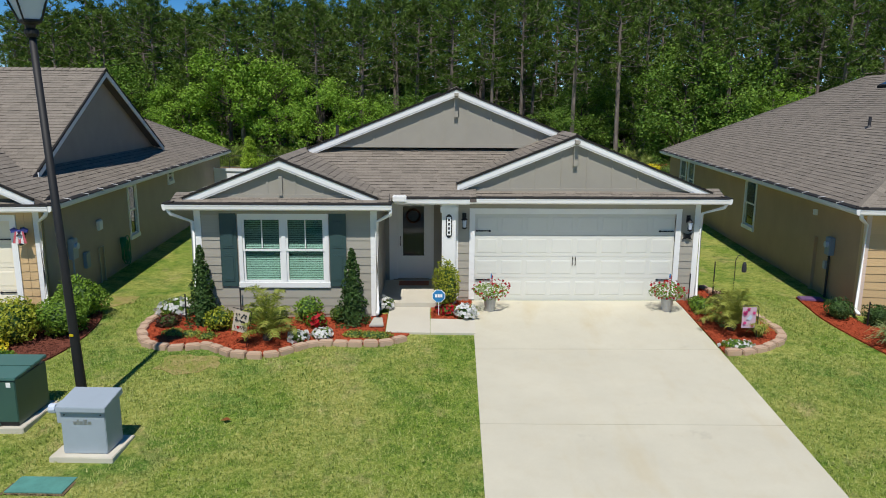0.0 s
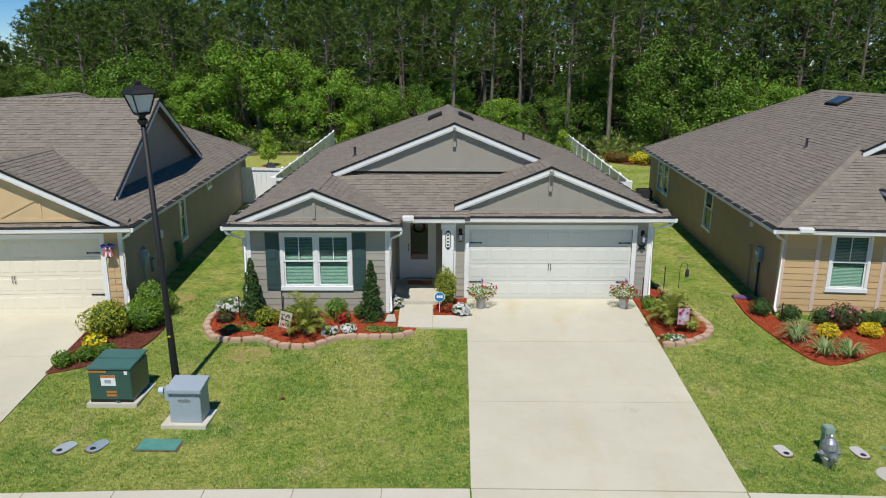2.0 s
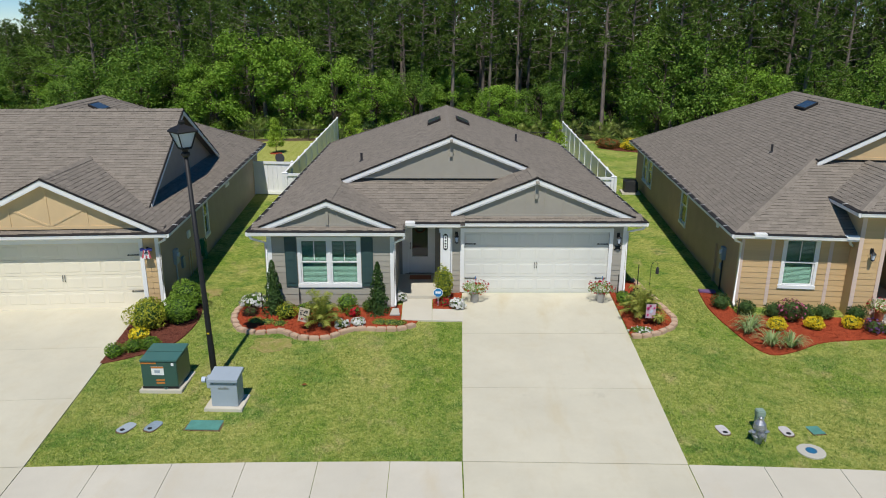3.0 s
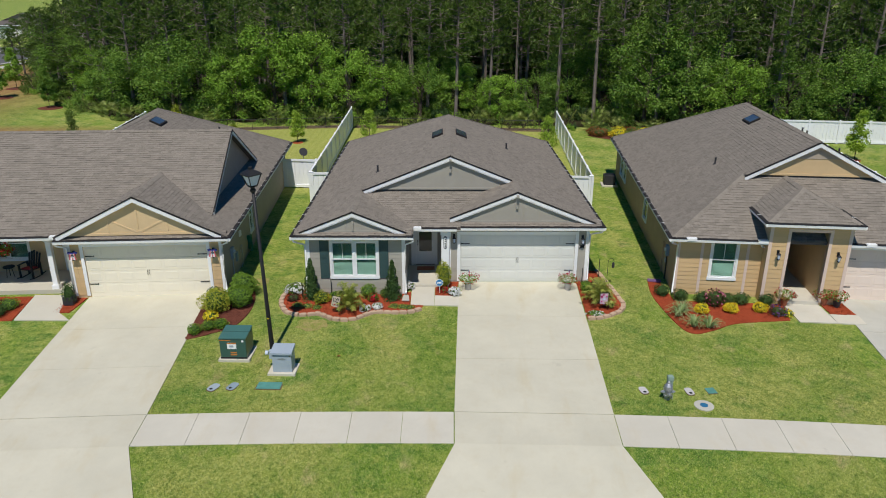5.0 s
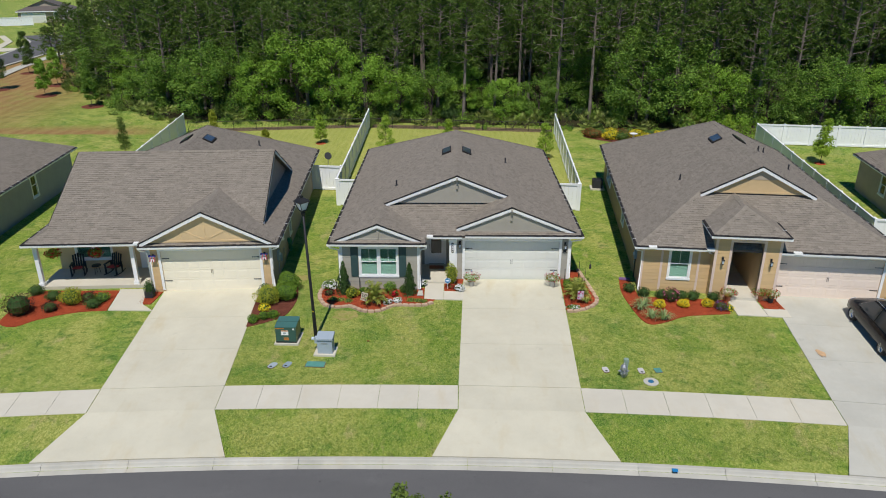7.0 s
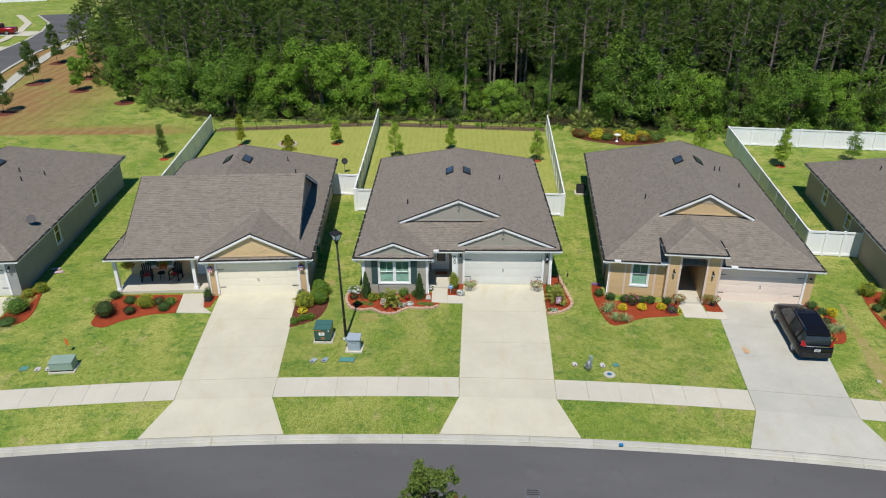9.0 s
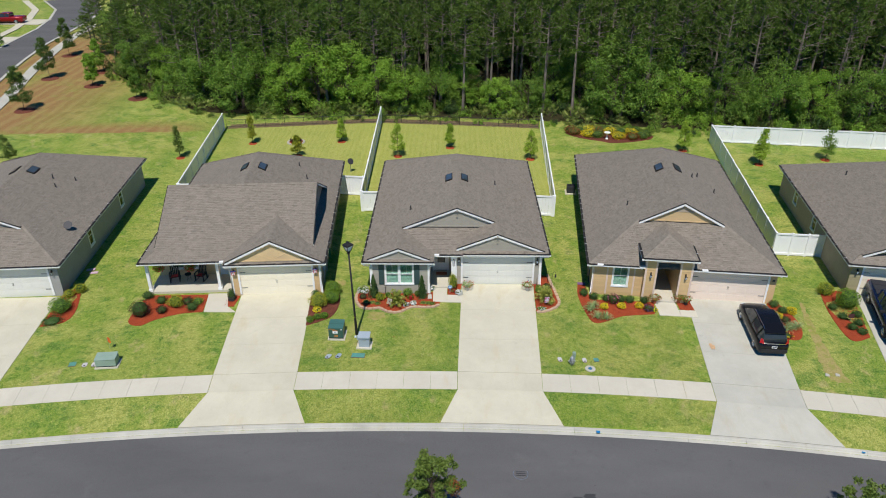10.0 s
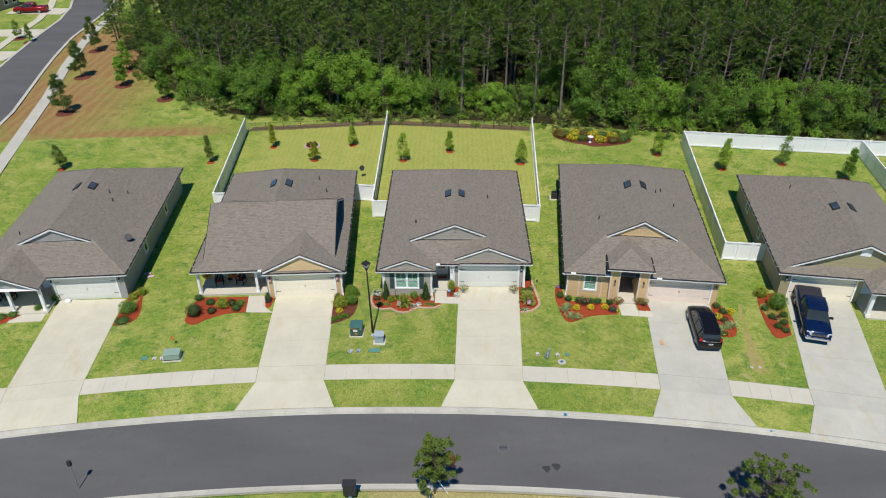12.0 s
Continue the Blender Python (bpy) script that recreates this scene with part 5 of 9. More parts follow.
    downspout(H, [(X0, Y0 - 0.05, z0 - 0.12), (X0 + 0.04, Y0, z0 - 0.24), (0.33, 0.33, z0 - 0.42), (0.33, 0.33, 0.08), (0.3, 0.1, 0.03)])
    downspout(H, [(3.45, Y0 - 0.05, z0 - 0.12), (3.5, Y0, z0 - 0.24), (3.75, 0.30, z0 - 0.42), (3.75, 0.30, 0.08)])
    downspout(H, [(12.5, Y0 - 0.05, z0 - 0.12), (12.48, Y0, z0 - 0.24), (12.42, 0.68, z0 - 0.42), (12.42, 0.68, 0.08)])
    part("meter_box", MB().box(0.22, 0.35, 1.75, 2.02, 1.05, 1.5), "sky_blue_box", H, "grey-blue electric meter box", bevel=0.012)
    part("meter_dial", MB().tube([(0.22, 1.88, 1.32), (0.16, 1.88, 1.32)], 0.08, 12), "lamp_glass", H)
    part("conduit", MB().tube([(0.30, 1.9, 1.05), (0.30, 1.9, -0.1)], 0.03, 6), "lead", H)
    part("cable_box", MB().box(0.27, 0.35, 2.0, 2.15, 0.65, 0.85), "grey_box", H, bevel=0.01)
    part("pipe_cover", MB().box(0.27, 0.35, 2.75, 2.85, -0.1, 1.35), "tan_side", H)
    part("wall_vent", MB().box(0.28, 0.35, 2.9, 3.06, 1.9, 2.05), "white", H, bevel=0.01)
    for sx, side in ((-0.7, -1), (0.7, 1)):
        skylight(H, xr + sx, 10.4, zr - S * 0.7, side)
    for x, y in ((3.0, 6.3), (8.8, 11.2), (9.8, 9.4), (8.2, 10.3)):
        vent_pipe(H, x, y, zr - S * abs(x - xr))
    return H


def grey_porch_house():
    """Left-hand outer house. Origin: the front right corner of the eaves."""
    H = thing("house", (-27.15, -2.1, 0), "single-storey pale grey house with a gabled porch", "house", "houses along the street", turn=5.0)
    z0, X0, X1, Y0, Y1 = 2.52, -12.6, 0.0, 0.0, 19.8
    yp, yb = 3.4, 14.3
    planes, (xr, zr, df, zf, db, zb) = hip_planes(X0, X1, Y0, Y1, z0, yp, yb)
    px, py = -8.9, -1.6
    pw = 2.7
    pz = z0 + S * pw
    m = pz
    planes += [[(px - pw, py, z0), (px, py, pz), (px, (pz - z0) / S, pz), (px - pw, 0, z0)], [(px + pw, py, z0), (px + pw, 0, z0), (px, (pz - z0) / S, pz), (px, py, pz)]]
    R = roof(H, planes, 9)
    for a, b in (((xr, yp - 0.3, zr), (xr, yb, zr)), ((X1, Y0, z0), (xr + df, yp, zf)), ((X0, Y0, z0), (xr - df, yp, zf)), ((X1, Y1, z0), (xr + db, yb, zb)), ((X0, Y1, z0), (xr - db, yb, zb)), ((px, py, pz), (px, (pz - z0) / S, pz))):
        ridge_caps(R, a, b)
    gable_wall(H, xr - df + 0.2, xr + df - 0.2, xr, zr - 0.1, yp - 0.2, zf + 0.02, "grey_wall", bracket=False)
    part("gable_vent", MB().box(xr - 0.3, xr + 0.3, yp - 0.04, yp, zf + 0.1, zf + 0.75), "white", H)
    gable_wall(H, px - pw + 0.2, px + pw - 0.2, px, pz - 0.1, py + 0.4, z0 - 0.05, "grey_wall", bracket=False)
    for xa, za, w, y in ((xr, zr, df + 0.05, yp - 0.38), (px, pz, pw - 0.05, py - 0.03)):
        for sg in (-1, 1):
            rake(H, (xa + sg * w, y, za - S * w), (xa, y, za), front=0.35)
    gutter(H, (px + pw, Y0, z0 - 0.03), (X1 + 0.05, Y0, z0 - 0.03))
    gutter(H, (X1, Y0 - 0.1, z0 - 0.03), (X1, Y1, z0 - 0.03))
    boxes("soffit", [(px + pw, X1, 0, 0.4, z0 - 0.15, z0 - 0.13), (-0.35, X1, 0.4, Y1, z0 - 0.15, z0 - 0.13), (px - pw, px + pw, py, 2.2, z0 - 0.15, z0 - 0.13)], "white", H)
    part("wall", wall_x(-6.2, -0.35, 0.35, -0.2, 2.5, 0.2, [(-5.95, -1.07, -0.2, 2.13)]), "grey_wall", H)
    garage_door(H, pose(-5.95, 0.35, 0), 4.88, 2.13, "door_white", "white sectional garage door with black hinges")
    part("wall", wall_x(-12.25, -6.2, 2.2, -0.2, 2.5, 0.2, [(-10.9, -9.3, 0.7, 2.1)]), "grey_wall", H)
    part("wall", MB().box(-6.2, -6.0, 0.55, 2.2, -0.2, 2.5), "grey_wall", H)
    window(H, pose(-10.9, 2.2, 0.7), 1.6, 1.4, twin=True)
    part("front_door", MB().box(-7.9, -7.0, 2.14, 2.199, 0.1, 2.15), "white", H, "white front door")
    part("porch_slab", MB().box(-11.5, -6.2, -1.4, 2.2, -0.15, 0.08), "walk", H)
    for x in (-11.3, -8.9, -6.45):
        part("porch_column", MB().box(x - 0.11, x + 0.11, -1.25, -1.03, 0.08, 2.4).box(x - 0.15, x + 0.15, -1.29, -0.99, 0.08, 0.3), "white", H, "square white porch column", bevel=0.006)
    coach_light(H, -6.08, 0.33, 1.9)
    coach_light(H, -0.7, 0.33, 1.9)
    shell(H, -12.25, -0.35, 0.4, 19.45, 2.5, "grey_wall", [(1, 6.0, 0.8, 0.7, 1.5), (1, 13.0, 0.8, 0.7, 1.5)])
    for sx, side in ((-0.7, -1), (0.7, 1)):
        skylight(H, xr + sx, 11.2, zr - S * 0.7, side)
    for x, y in ((-4.2, 11.0), (-3.6, 9.8), (-2.9, 11.8), (-9.9, 5.0)):
        vent_pipe(H, x, y, zr - S * abs(x - xr))
    dish = part("satellite_dish", MB().lathe([(0.02, 0), (0.2, 0.03), (0.3, 0.09)], 14).tube([(0, 0, 0), (0, 0, -0.35)], 0.02, 6), "lead", H, "grey satellite dish")
    dish.matrix_basis = pose(-0.9, 4.6, zr - S * 5.4 + 0.36, 50, 0, 20)
    return H


def olive_house():
    """Right-hand outer house. Origin: the front left corner of the eaves."""
    H = thing("house", (25.95, -1.35, 0), "single-storey olive and grey house with a wide front gable", "house", "houses along the street", turn=-8.0)
    z0, X0, X1, Y0, Y1 = 2.52, 0.0, 12.6, 0.0, 18.0
    yp, yb = 0.95, 12.6
    planes, (xr, zr, df, zf, db, zb) = hip_planes(X0, X1, Y0, Y1, z0, yp, yb)
    px0, px1, py = 6.3, 11.4, -1.9
    pm, pr = (px0 + px1) / 2, (px1 - px0) / 2
    pz = z0 + S * pr
    planes += [[(px0, py, z0), (px1, py, z0), (pm, py + pr, pz)], [(px0, py, z0), (pm, py + pr, pz), (pm, (pz - z0) / S, pz), (px0, 0, z0)], [(px1, py, z0), (px1, 0, z0), (pm, (pz - z0) / S, pz), (pm, py + pr, pz)]]
    R = roof(H, planes, 11)
    for a, b in (((xr, yp - 0.3, zr), (xr, yb, zr)), ((X0, Y1, z0), (xr - db, yb, zb)), ((X1, Y1, z0), (xr + db, yb, zb)), ((px0, py, z0), (pm, py + pr, pz)), ((px1, py, z0), (pm, py + pr, pz))):
        ridge_caps(R, a, b)
    g = gable_wall(H, xr - df + 0.2, xr + df - 0.2, xr, zr - 0.1, yp, zf + 0.02, "olive", battens=False, bracket=False)
    siding(g, xr - df * 0.55, xr + df * 0.55, yp, zf + 0.1, zf + 0.9, "olive")
    part("gable_vent", MB().box(xr - 0.4, xr + 0.4, yp - 0.04, yp, zf + 1.15, zf + 1.75), "white", H, "white gable vent")
    for sg in (-1, 1):
        rake(H, (xr + sg * (df + 0.05), yp - 0.38, zf), (xr, yp - 0.38, zr), front=0.35)
    gutter(H, (X0 - 0.05, Y0, z0 - 0.03), (px0, Y0, z0 - 0.03))
    gutter(H, (px0, py, z0 - 0.03), (px1, py, z0 - 0.03))
    gutter(H, (X0, Y1, z0 - 0.03), (X0, Y0 - 0.1, z0 - 0.03))
    boxes("soffit", [(X0, px0, 0, 0.4, z0 - 0.15, z0 - 0.13), (X0, 0.35, 0.4, Y1, z0 - 0.15, z0 - 0.13), (px0, px1, py, 1.6, z0 - 0.15, z0 - 0.13)], "white", H)
    part("wall", wall_x(0.35, 6.6, 0.38, -0.2, 2.5, 0.2, [(1.2, 6.08, -0.2, 2.13)]), "olive", H)
    garage_door(H, pose(1.2, 0.38, 0), 4.88, 2.13, "door_cream", "cream sectional garage door with black hinges")
    siding(H, 0.35, 1.06, 0.38, 0, 2.4, "olive")
    coach_light(H, 0.72, 0.34, 1.9)
    boxes("wall", [(6.4, 6.6, 0.58, 1.6, -0.2, 2.5), (6.6, 12.25, 1.6, 1.8, -0.2, 2.5)], "olive", H)
    part("front_door", MB().box(7.2, 8.1, 1.54, 1.599, 0.1, 2.15), "white", H, "white front door")
    part("porch_slab", MB().box(6.6, 11.3, -1.8, 1.6, -0.15, 0.08), "walk", H)
    for x in (6.75, 11.1):
        part("porch_column", MB().box(x - 0.14, x + 0.14, -1.65, -1.37, 0.08, 2.4).box(x - 0.18, x + 0.18, -1.69, -1.33, 0.08, 0.3), "white", H, "square white porch column", bevel=0.006)
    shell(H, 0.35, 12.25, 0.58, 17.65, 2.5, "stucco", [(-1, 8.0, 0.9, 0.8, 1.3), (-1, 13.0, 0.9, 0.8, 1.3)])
    for sx, side in ((-0.7, -1), (0.7, 1)):
        skylight(H, xr + sx, 7.5, zr - S * 0.7, side)
    vent_pipe(H, 3.4, 12.6, zr - S * abs(3.4 - xr))
    return H


S = 0.495
cream_house()
S = 0.53
tan_house()
S = 0.44
grey_porch_house()
olive_house()
S = 0.40

# ---- plants ----
PR = np.random.default_rng(11)


def blob_points(n, rx, ry, rz, rng, lumps=9, hollow=0.55, power=1.0):
    """Points in a lumpy ellipsoid and their outward directions."""
    d = rng.normal(0, 1, (n, 3))
    d /= np.linalg.norm(d, axis=1)[:, None]
    c = rng.normal(0, 1, (lumps, 3))
    c /= np.linalg.norm(c, axis=1)[:, None]
    bump = 1 + 0.16 * np.sin(5 * (d @ c.T)).mean(1) * 2
    r = (hollow + (1 - hollow) * rng.uniform(0, 1, n) ** 0.5) * bump
    return d * r[:, None] * np.array([rx, ry, rz]), d


def bush_mesh(name, mat, rx, ry, h, n, size, seed, base=0.0):
    rng = np.random.default_rng(seed)
    n, size = int(n * 1.8), size * 0.72
    p, d = blob_points(n, rx, ry, h / 2, rng)
    p[:, 2] += h / 2 + base
    p[:, 2] = np.maximum(p[:, 2], 0.02)
    return leaf_mesh(name, mat, p, d, size, 0.55, rng)


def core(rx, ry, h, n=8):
    """An added solid heart for a shrub: dark like inner shade, it stops see-through."""
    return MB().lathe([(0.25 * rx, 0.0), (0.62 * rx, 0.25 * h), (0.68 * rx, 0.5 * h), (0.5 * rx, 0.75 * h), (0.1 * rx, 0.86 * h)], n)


def bush(label, at, rx, h, mat="hedge", n=420, size=0.05, ry=None, flowers=None, fl_n=60, fl_size=0.05, group="", seed=None, name="shrub", turn=0):
    ry = ry or rx
    seed = seed or int(abs(at[0] * 913 + at[1] * 377)) + 1
    b = thing(name, (at[0], at[1], at[2] if len(at) > 2 else gz(*at[:2])), label, "shrub", group, turn=turn)
    part("foliage", bush_mesh("foliage", mat, rx, ry, h, n, size, seed), None, b)
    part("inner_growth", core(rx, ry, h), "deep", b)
    if flowers:
        rng = np.random.default_rng(seed + 5)
        p, d = blob_points(fl_n, rx * 1.05, ry * 1.05, h / 2 * 1.06, rng, hollow=0.95)
        keep = p[:, 2] > -0.25 * h
        p[:, 2] += h / 2
        part("blossom", leaf_mesh("blossom", flowers, p[keep], d[keep], fl_size, 0.9, rng, 0.4), None, b, kind="stuff")
    return b


def cone_shrub(label, at, r, h, seed):
    """A tall narrow evergreen."""
    rng = np.random.default_rng(seed)
    n = 1500
    z = rng.uniform(0, 1, n) ** 1.25
    a = rng.uniform(0, math.tau, n)
    rr = r * (1 - z) ** 0.75 * (0.72 + 0.28 * rng.uniform(0, 1, n)) * (1 + 0.16 * np.sin(9 * z * 3 + 2 * a)) + 0.02
    p = np.stack([rr * np.cos(a), rr * np.sin(a), 0.04 + z * h], 1)
    d = np.stack([np.cos(a), np.sin(a), 0.5 + 0 * a], 1)
    b = thing("evergreen_shrub", (*at, gz(*at)), label, "shrub", "narrow evergreens by the window")
    part("foliage", leaf_mesh("foliage", "deep", p, d, 0.042, 0.5, rng), None, b)
    part("stem", MB().tube([(0, 0, 0), (0, 0, h * 0.9)], [0.03, 0.008], 6), "bark", b)
    # added solid core, coloured dark like the shade inside the foliage
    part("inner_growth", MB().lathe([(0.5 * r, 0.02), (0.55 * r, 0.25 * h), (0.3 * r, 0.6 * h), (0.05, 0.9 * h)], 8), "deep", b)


def palm(label, at, r, h, seed, fronds=16):
    rng = random.Random(seed)
    b = thing("palm", (*at, gz(*at)), label, "palm")
    for k in range(fronds):
        a = math.tau * k / fronds + rng.uniform(-0.2, 0.2)
        q = (k % 4) / 3.0
        L = r * (0.55 + 0.5 * q) * rng.uniform(0.9, 1.1)
        up = h * (1.25 - 0.75 * q) * rng.uniform(0.9, 1.1)
        mb = MB()
        pts = []
        for i in range(9):
            t = i / 8
            pts.append(Vector((math.cos(a) * L * t, math.sin(a) * L * t, 0.1 + up * (1.7 * t - 0.95 * t * t - 0.35 * q * t * t))))
        mb.tube(pts, [0.012 - 0.009 * i / 8 for i in range(9)], 4)
        side = Vector((-math.sin(a), math.cos(a), 0))
        for i in range(2, 9):
            for j in range(5):
                c = pts[i - 1].lerp(pts[i], j / 5)
                l = 0.26 * r * (1.1 - abs(i / 8 - 0.5))
                fw = (pts[i] - pts[i - 1]).normalized()
                for s in (-1, 1):
                    tip = c + side * s * l + fw * l * 0.7 + Vector((0, 0, -l * 0.35 + rng.uniform(-0.04, 0.04)))
                    mid = c.lerp(tip, 0.5) + Vector((0, 0, 0.03))
                    k0 = len(mb.v)
                    e = fw * 0.006
                    mb.v += [tuple(c - e), tuple(mid - e), tuple(tip), tuple(mid + e), tuple(c + e)]
                    mb.f.append((k0, k0 + 1, k0 + 2, k0 + 3, k0 + 4))
        part("frond", mb.mesh("frond", "palm"), None, b)
    part("stem", MB().lathe([(0.09, 0), (0.11, 0.08), (0.06, 0.2)], 8), "bark", b)


def strap_plant(label, at, r, h, seed, mat="stripe", n=70, name="strap_leaf_plant"):
    """A clump of long arching leaves."""
    rng = random.Random(seed)
    mb = MB()
    for k in range(n):
        a, L, u = rng.uniform(0, math.tau), r * rng.uniform(0.5, 1.1), h * rng.uniform(0.6, 1.15)
        sd = Vector((-math.sin(a), math.cos(a), 0)) * 0.014
        k0 = len(mb.v)
        for i in range(5):
            t = i / 4
            c = Vector((math.cos(a) * (0.05 + L * t), math.sin(a) * (0.05 + L * t), 0.02 + u * (2.1 * t - 1.6 * t * t)))
            w = 1.0 - 0.8 * t * t
            mb.v += [tuple(c - sd * w), tuple(c + sd * w)]
        mb.f += [(k0 + 2 * i, k0 + 2 * i + 1, k0 + 2 * i + 3, k0 + 2 * i + 2) for i in range(4)]
    b = thing(name, (*at, gz(*at)), label, "plant", "strap-leaved clumps" if mat == "stripe" else "")
    me = raw_mesh("leaf_mass", mb.v, mb.f, mat)
    part("leaf_mass", me, None, b, kind="stuff")
    return b


# ---- woods ----
def oak_proto(seed, h, w, mat, leaves=2600, size=0.2):
    """A broad-leaved tree: tapered trunk, limbs, and a crown of leaf clumps with gaps."""
    rng = np.random.default_rng(seed)
    mb = MB()
    lean = rng.normal(0, 0.04 * h, 2)
    trunk = [(lean[0] * t, lean[1] * t, h * 0.72 * t) for t in (0, 0.15, 0.4, 0.7, 1)]
    mb.tube(trunk, [0.028 * h, 0.02 * h, 0.015 * h, 0.010 * h, 0.004 * h], 7)
    tips = []
    for k in range(13):
        t = rng.uniform(0.22, 0.95)
        a = k * 2.4 + rng.uniform(-0.4, 0.4)
        s = np.array([lean[0] * t, lean[1] * t, h * 0.72 * t])
        L = w * rng.uniform(0.6, 1.0) * (1.05 - 0.6 * max(0, t - 0.5))
        e = s + np.array([math.cos(a) * L, math.sin(a) * L, h * rng.uniform(0.06, 0.24)])
        m = (s + e) / 2 + np.array([0, 0, 0.04 * h])
        mb.tube([tuple(s), tuple(m), tuple(e)], [0.008 * h, 0.005 * h, 0.002 * h], 5)
        tips += [e, m, (e + m) / 2 + rng.normal(0, 0.1 * w, 3)]
    tips += [np.array([lean[0], lean[1], h * z]) + rng.normal(0, 0.12 * w, 3) for z in (0.7, 0.78, 0.85, 0.92)]
    for k in range(64):
        a, z = rng.uniform(0, math.tau), rng.uniform(0.08, 0.97)
        rad = w * math.sqrt(max(0.05, 1 - ((z - 0.45) / 0.58) ** 2)) * rng.uniform(0.7, 1.02)
        tips.append(np.array([math.cos(a) * rad, math.sin(a) * rad, h * z]))
    per = leaves // len(tips)
    P, D = [], []
    for c in tips:
        q, d = blob_points(per, w * 0.21 * rng.uniform(0.6, 1.35), w * 0.21 * rng.uniform(0.6, 1.35), h * 0.085 * rng.uniform(0.6, 1.3), rng, hollow=0.45)
        P.append(q + c)
        D.append(d + np.array([0, 0, 0.5]))
    return mb.mesh("trunk", "bark"), leaf_mesh("crown", mat, np.concatenate(P), np.concatenate(D), size, 0.62, rng, 0.55)


def pine_proto(seed, h, w, bare=0.4, limbs=46, per=15, broad=1.15):
    """A pine: a straight trunk, bare below, rising limbs that end in round tufts of needles."""
    rng = np.random.default_rng(seed)
    mb = MB()
    lean = rng.normal(0, 0.02 * h, 2)
    mb.tube([(lean[0] * t, lean[1] * t, h * t) for t in (0, 0.3, 0.6, 0.85, 1)], [0.0125 * h, 0.0105 * h, 0.008 * h, 0.004 * h, 0.001 * h], 7)
    C, O = [], []
    for k in range(limbs):
        u = ((k + rng.uniform(0, 1)) / limbs) ** 0.85
        t = bare + (0.985 - bare) * u
        a = k * 2.4 + rng.uniform(-0.7, 0.7)
        L = w * (0.35 + 0.75 * math.sin(min(1.0, 0.25 + u * 0.78) * math.pi)) * rng.uniform(0.5, 1.1)
        s = np.array([lean[0] * t, lean[1] * t, h * t])
        out = np.array([math.cos(a), math.sin(a), 0])
        e = s + out * L + np.array([0, 0, (0.10 + 0.55 * u) * L + rng.normal(0, 0.12)])
        m = (s + e) / 2 - np.array([0, 0, 0.07 * L])
        if broad < 1.5:
            mb.tube([tuple(s), tuple(m), tuple(e)], [0.0032 * h, 0.002 * h, 0.0008 * h], 4, cap=False)
        for j in range(5):
            q = 0.42 + 0.58 * j / 4
            C.append(s * (1 - q) ** 2 + 2 * m * q * (1 - q) + e * q * q + rng.normal(0, 0.13 + 0.12 * (1 - q), 3) * np.array([1, 1, 0.6]))
            O.append(out * 0.6 + np.array([0, 0, 0.5]))
    C.append(np.array([lean[0], lean[1], h]))
    O.append(np.array([0, 0, 1.2]))
    for k in range(7):
        t = rng.uniform(0.08, bare)
        a = rng.uniform(0, math.tau)
        s = np.array([lean[0] * t, lean[1] * t, h * t])
        mb.tube([tuple(s), tuple(s + np.array([math.cos(a) * 0.9, math.sin(a) * 0.9, 0.15]))], [0.010, 0.004], 4, cap=False)
    P, D = np.repeat(np.array(C), per, 0), np.repeat(np.array(O), per, 0)
    n = len(P)
    ax = rng.normal(0, 1, (n, 3))
    ax /= np.linalg.norm(ax, axis=1)[:, None]
    ax += D * 0.75
    ax /= np.linalg.norm(ax, axis=1)[:, None]
    sd = np.cross(ax, rng.normal(0, 1, (n, 3)))
    sd /= np.linalg.norm(sd, axis=1)[:, None] + 1e-9
    L = 0.38 * rng.uniform(0.6, 1.3, (n, 1))
    W = 0.036 * broad * rng.uniform(0.7, 1.3, (n, 1))
    P = P + rng.normal(0, 0.07, (n, 3))
    v = np.stack([P - sd * W, P + ax * L, P + sd * W], 1).reshape(-1, 3)
    return mb.mesh("trunk", "pine_bark"), raw_mesh("crown", v, np.arange(3 * n).reshape(-1, 3), "pine")


def plant_tree(name, protos, at, scale, turn, label, category="tree", group=""):
    base = thing(name, (at[0], at[1], gz(at[0], at[1]) - 0.05), label, category, group, turn=turn)
    base.scale = (scale[0], scale[0], scale[1])
    woody = protos[0].name.startswith("stem")
    part("stem" if woody else "trunk", protos[0], None, base, kind="stuff" if woody else "")
    part("crown", protos[1], None, base, kind="stuff" if woody else "")
    return base


OAKS = [oak_proto(21 + i, 8.0, 3.0 + 0.25 * (i % 2), "oak", 10500, 0.09) for i in range(3)]
BRIGHTS = [oak_proto(31 + i, 8.0, 2.7 + 0.3 * (i % 2), "bright", 10500, 0.09) for i in range(3)]
PINES = [pine_proto(41 + i, 13.0, 2.1 + 0.3 * (i % 3), (0.36, 0.48, 0.14, 0.42)[i]) for i in range(4)]
FAR_PINES = [pine_proto(141 + i, 13.0, 2.2 + 0.3 * (i % 3), (0.3, 0.4, 0.14)[i], 36, 9, 1.6) for i in range(3)]
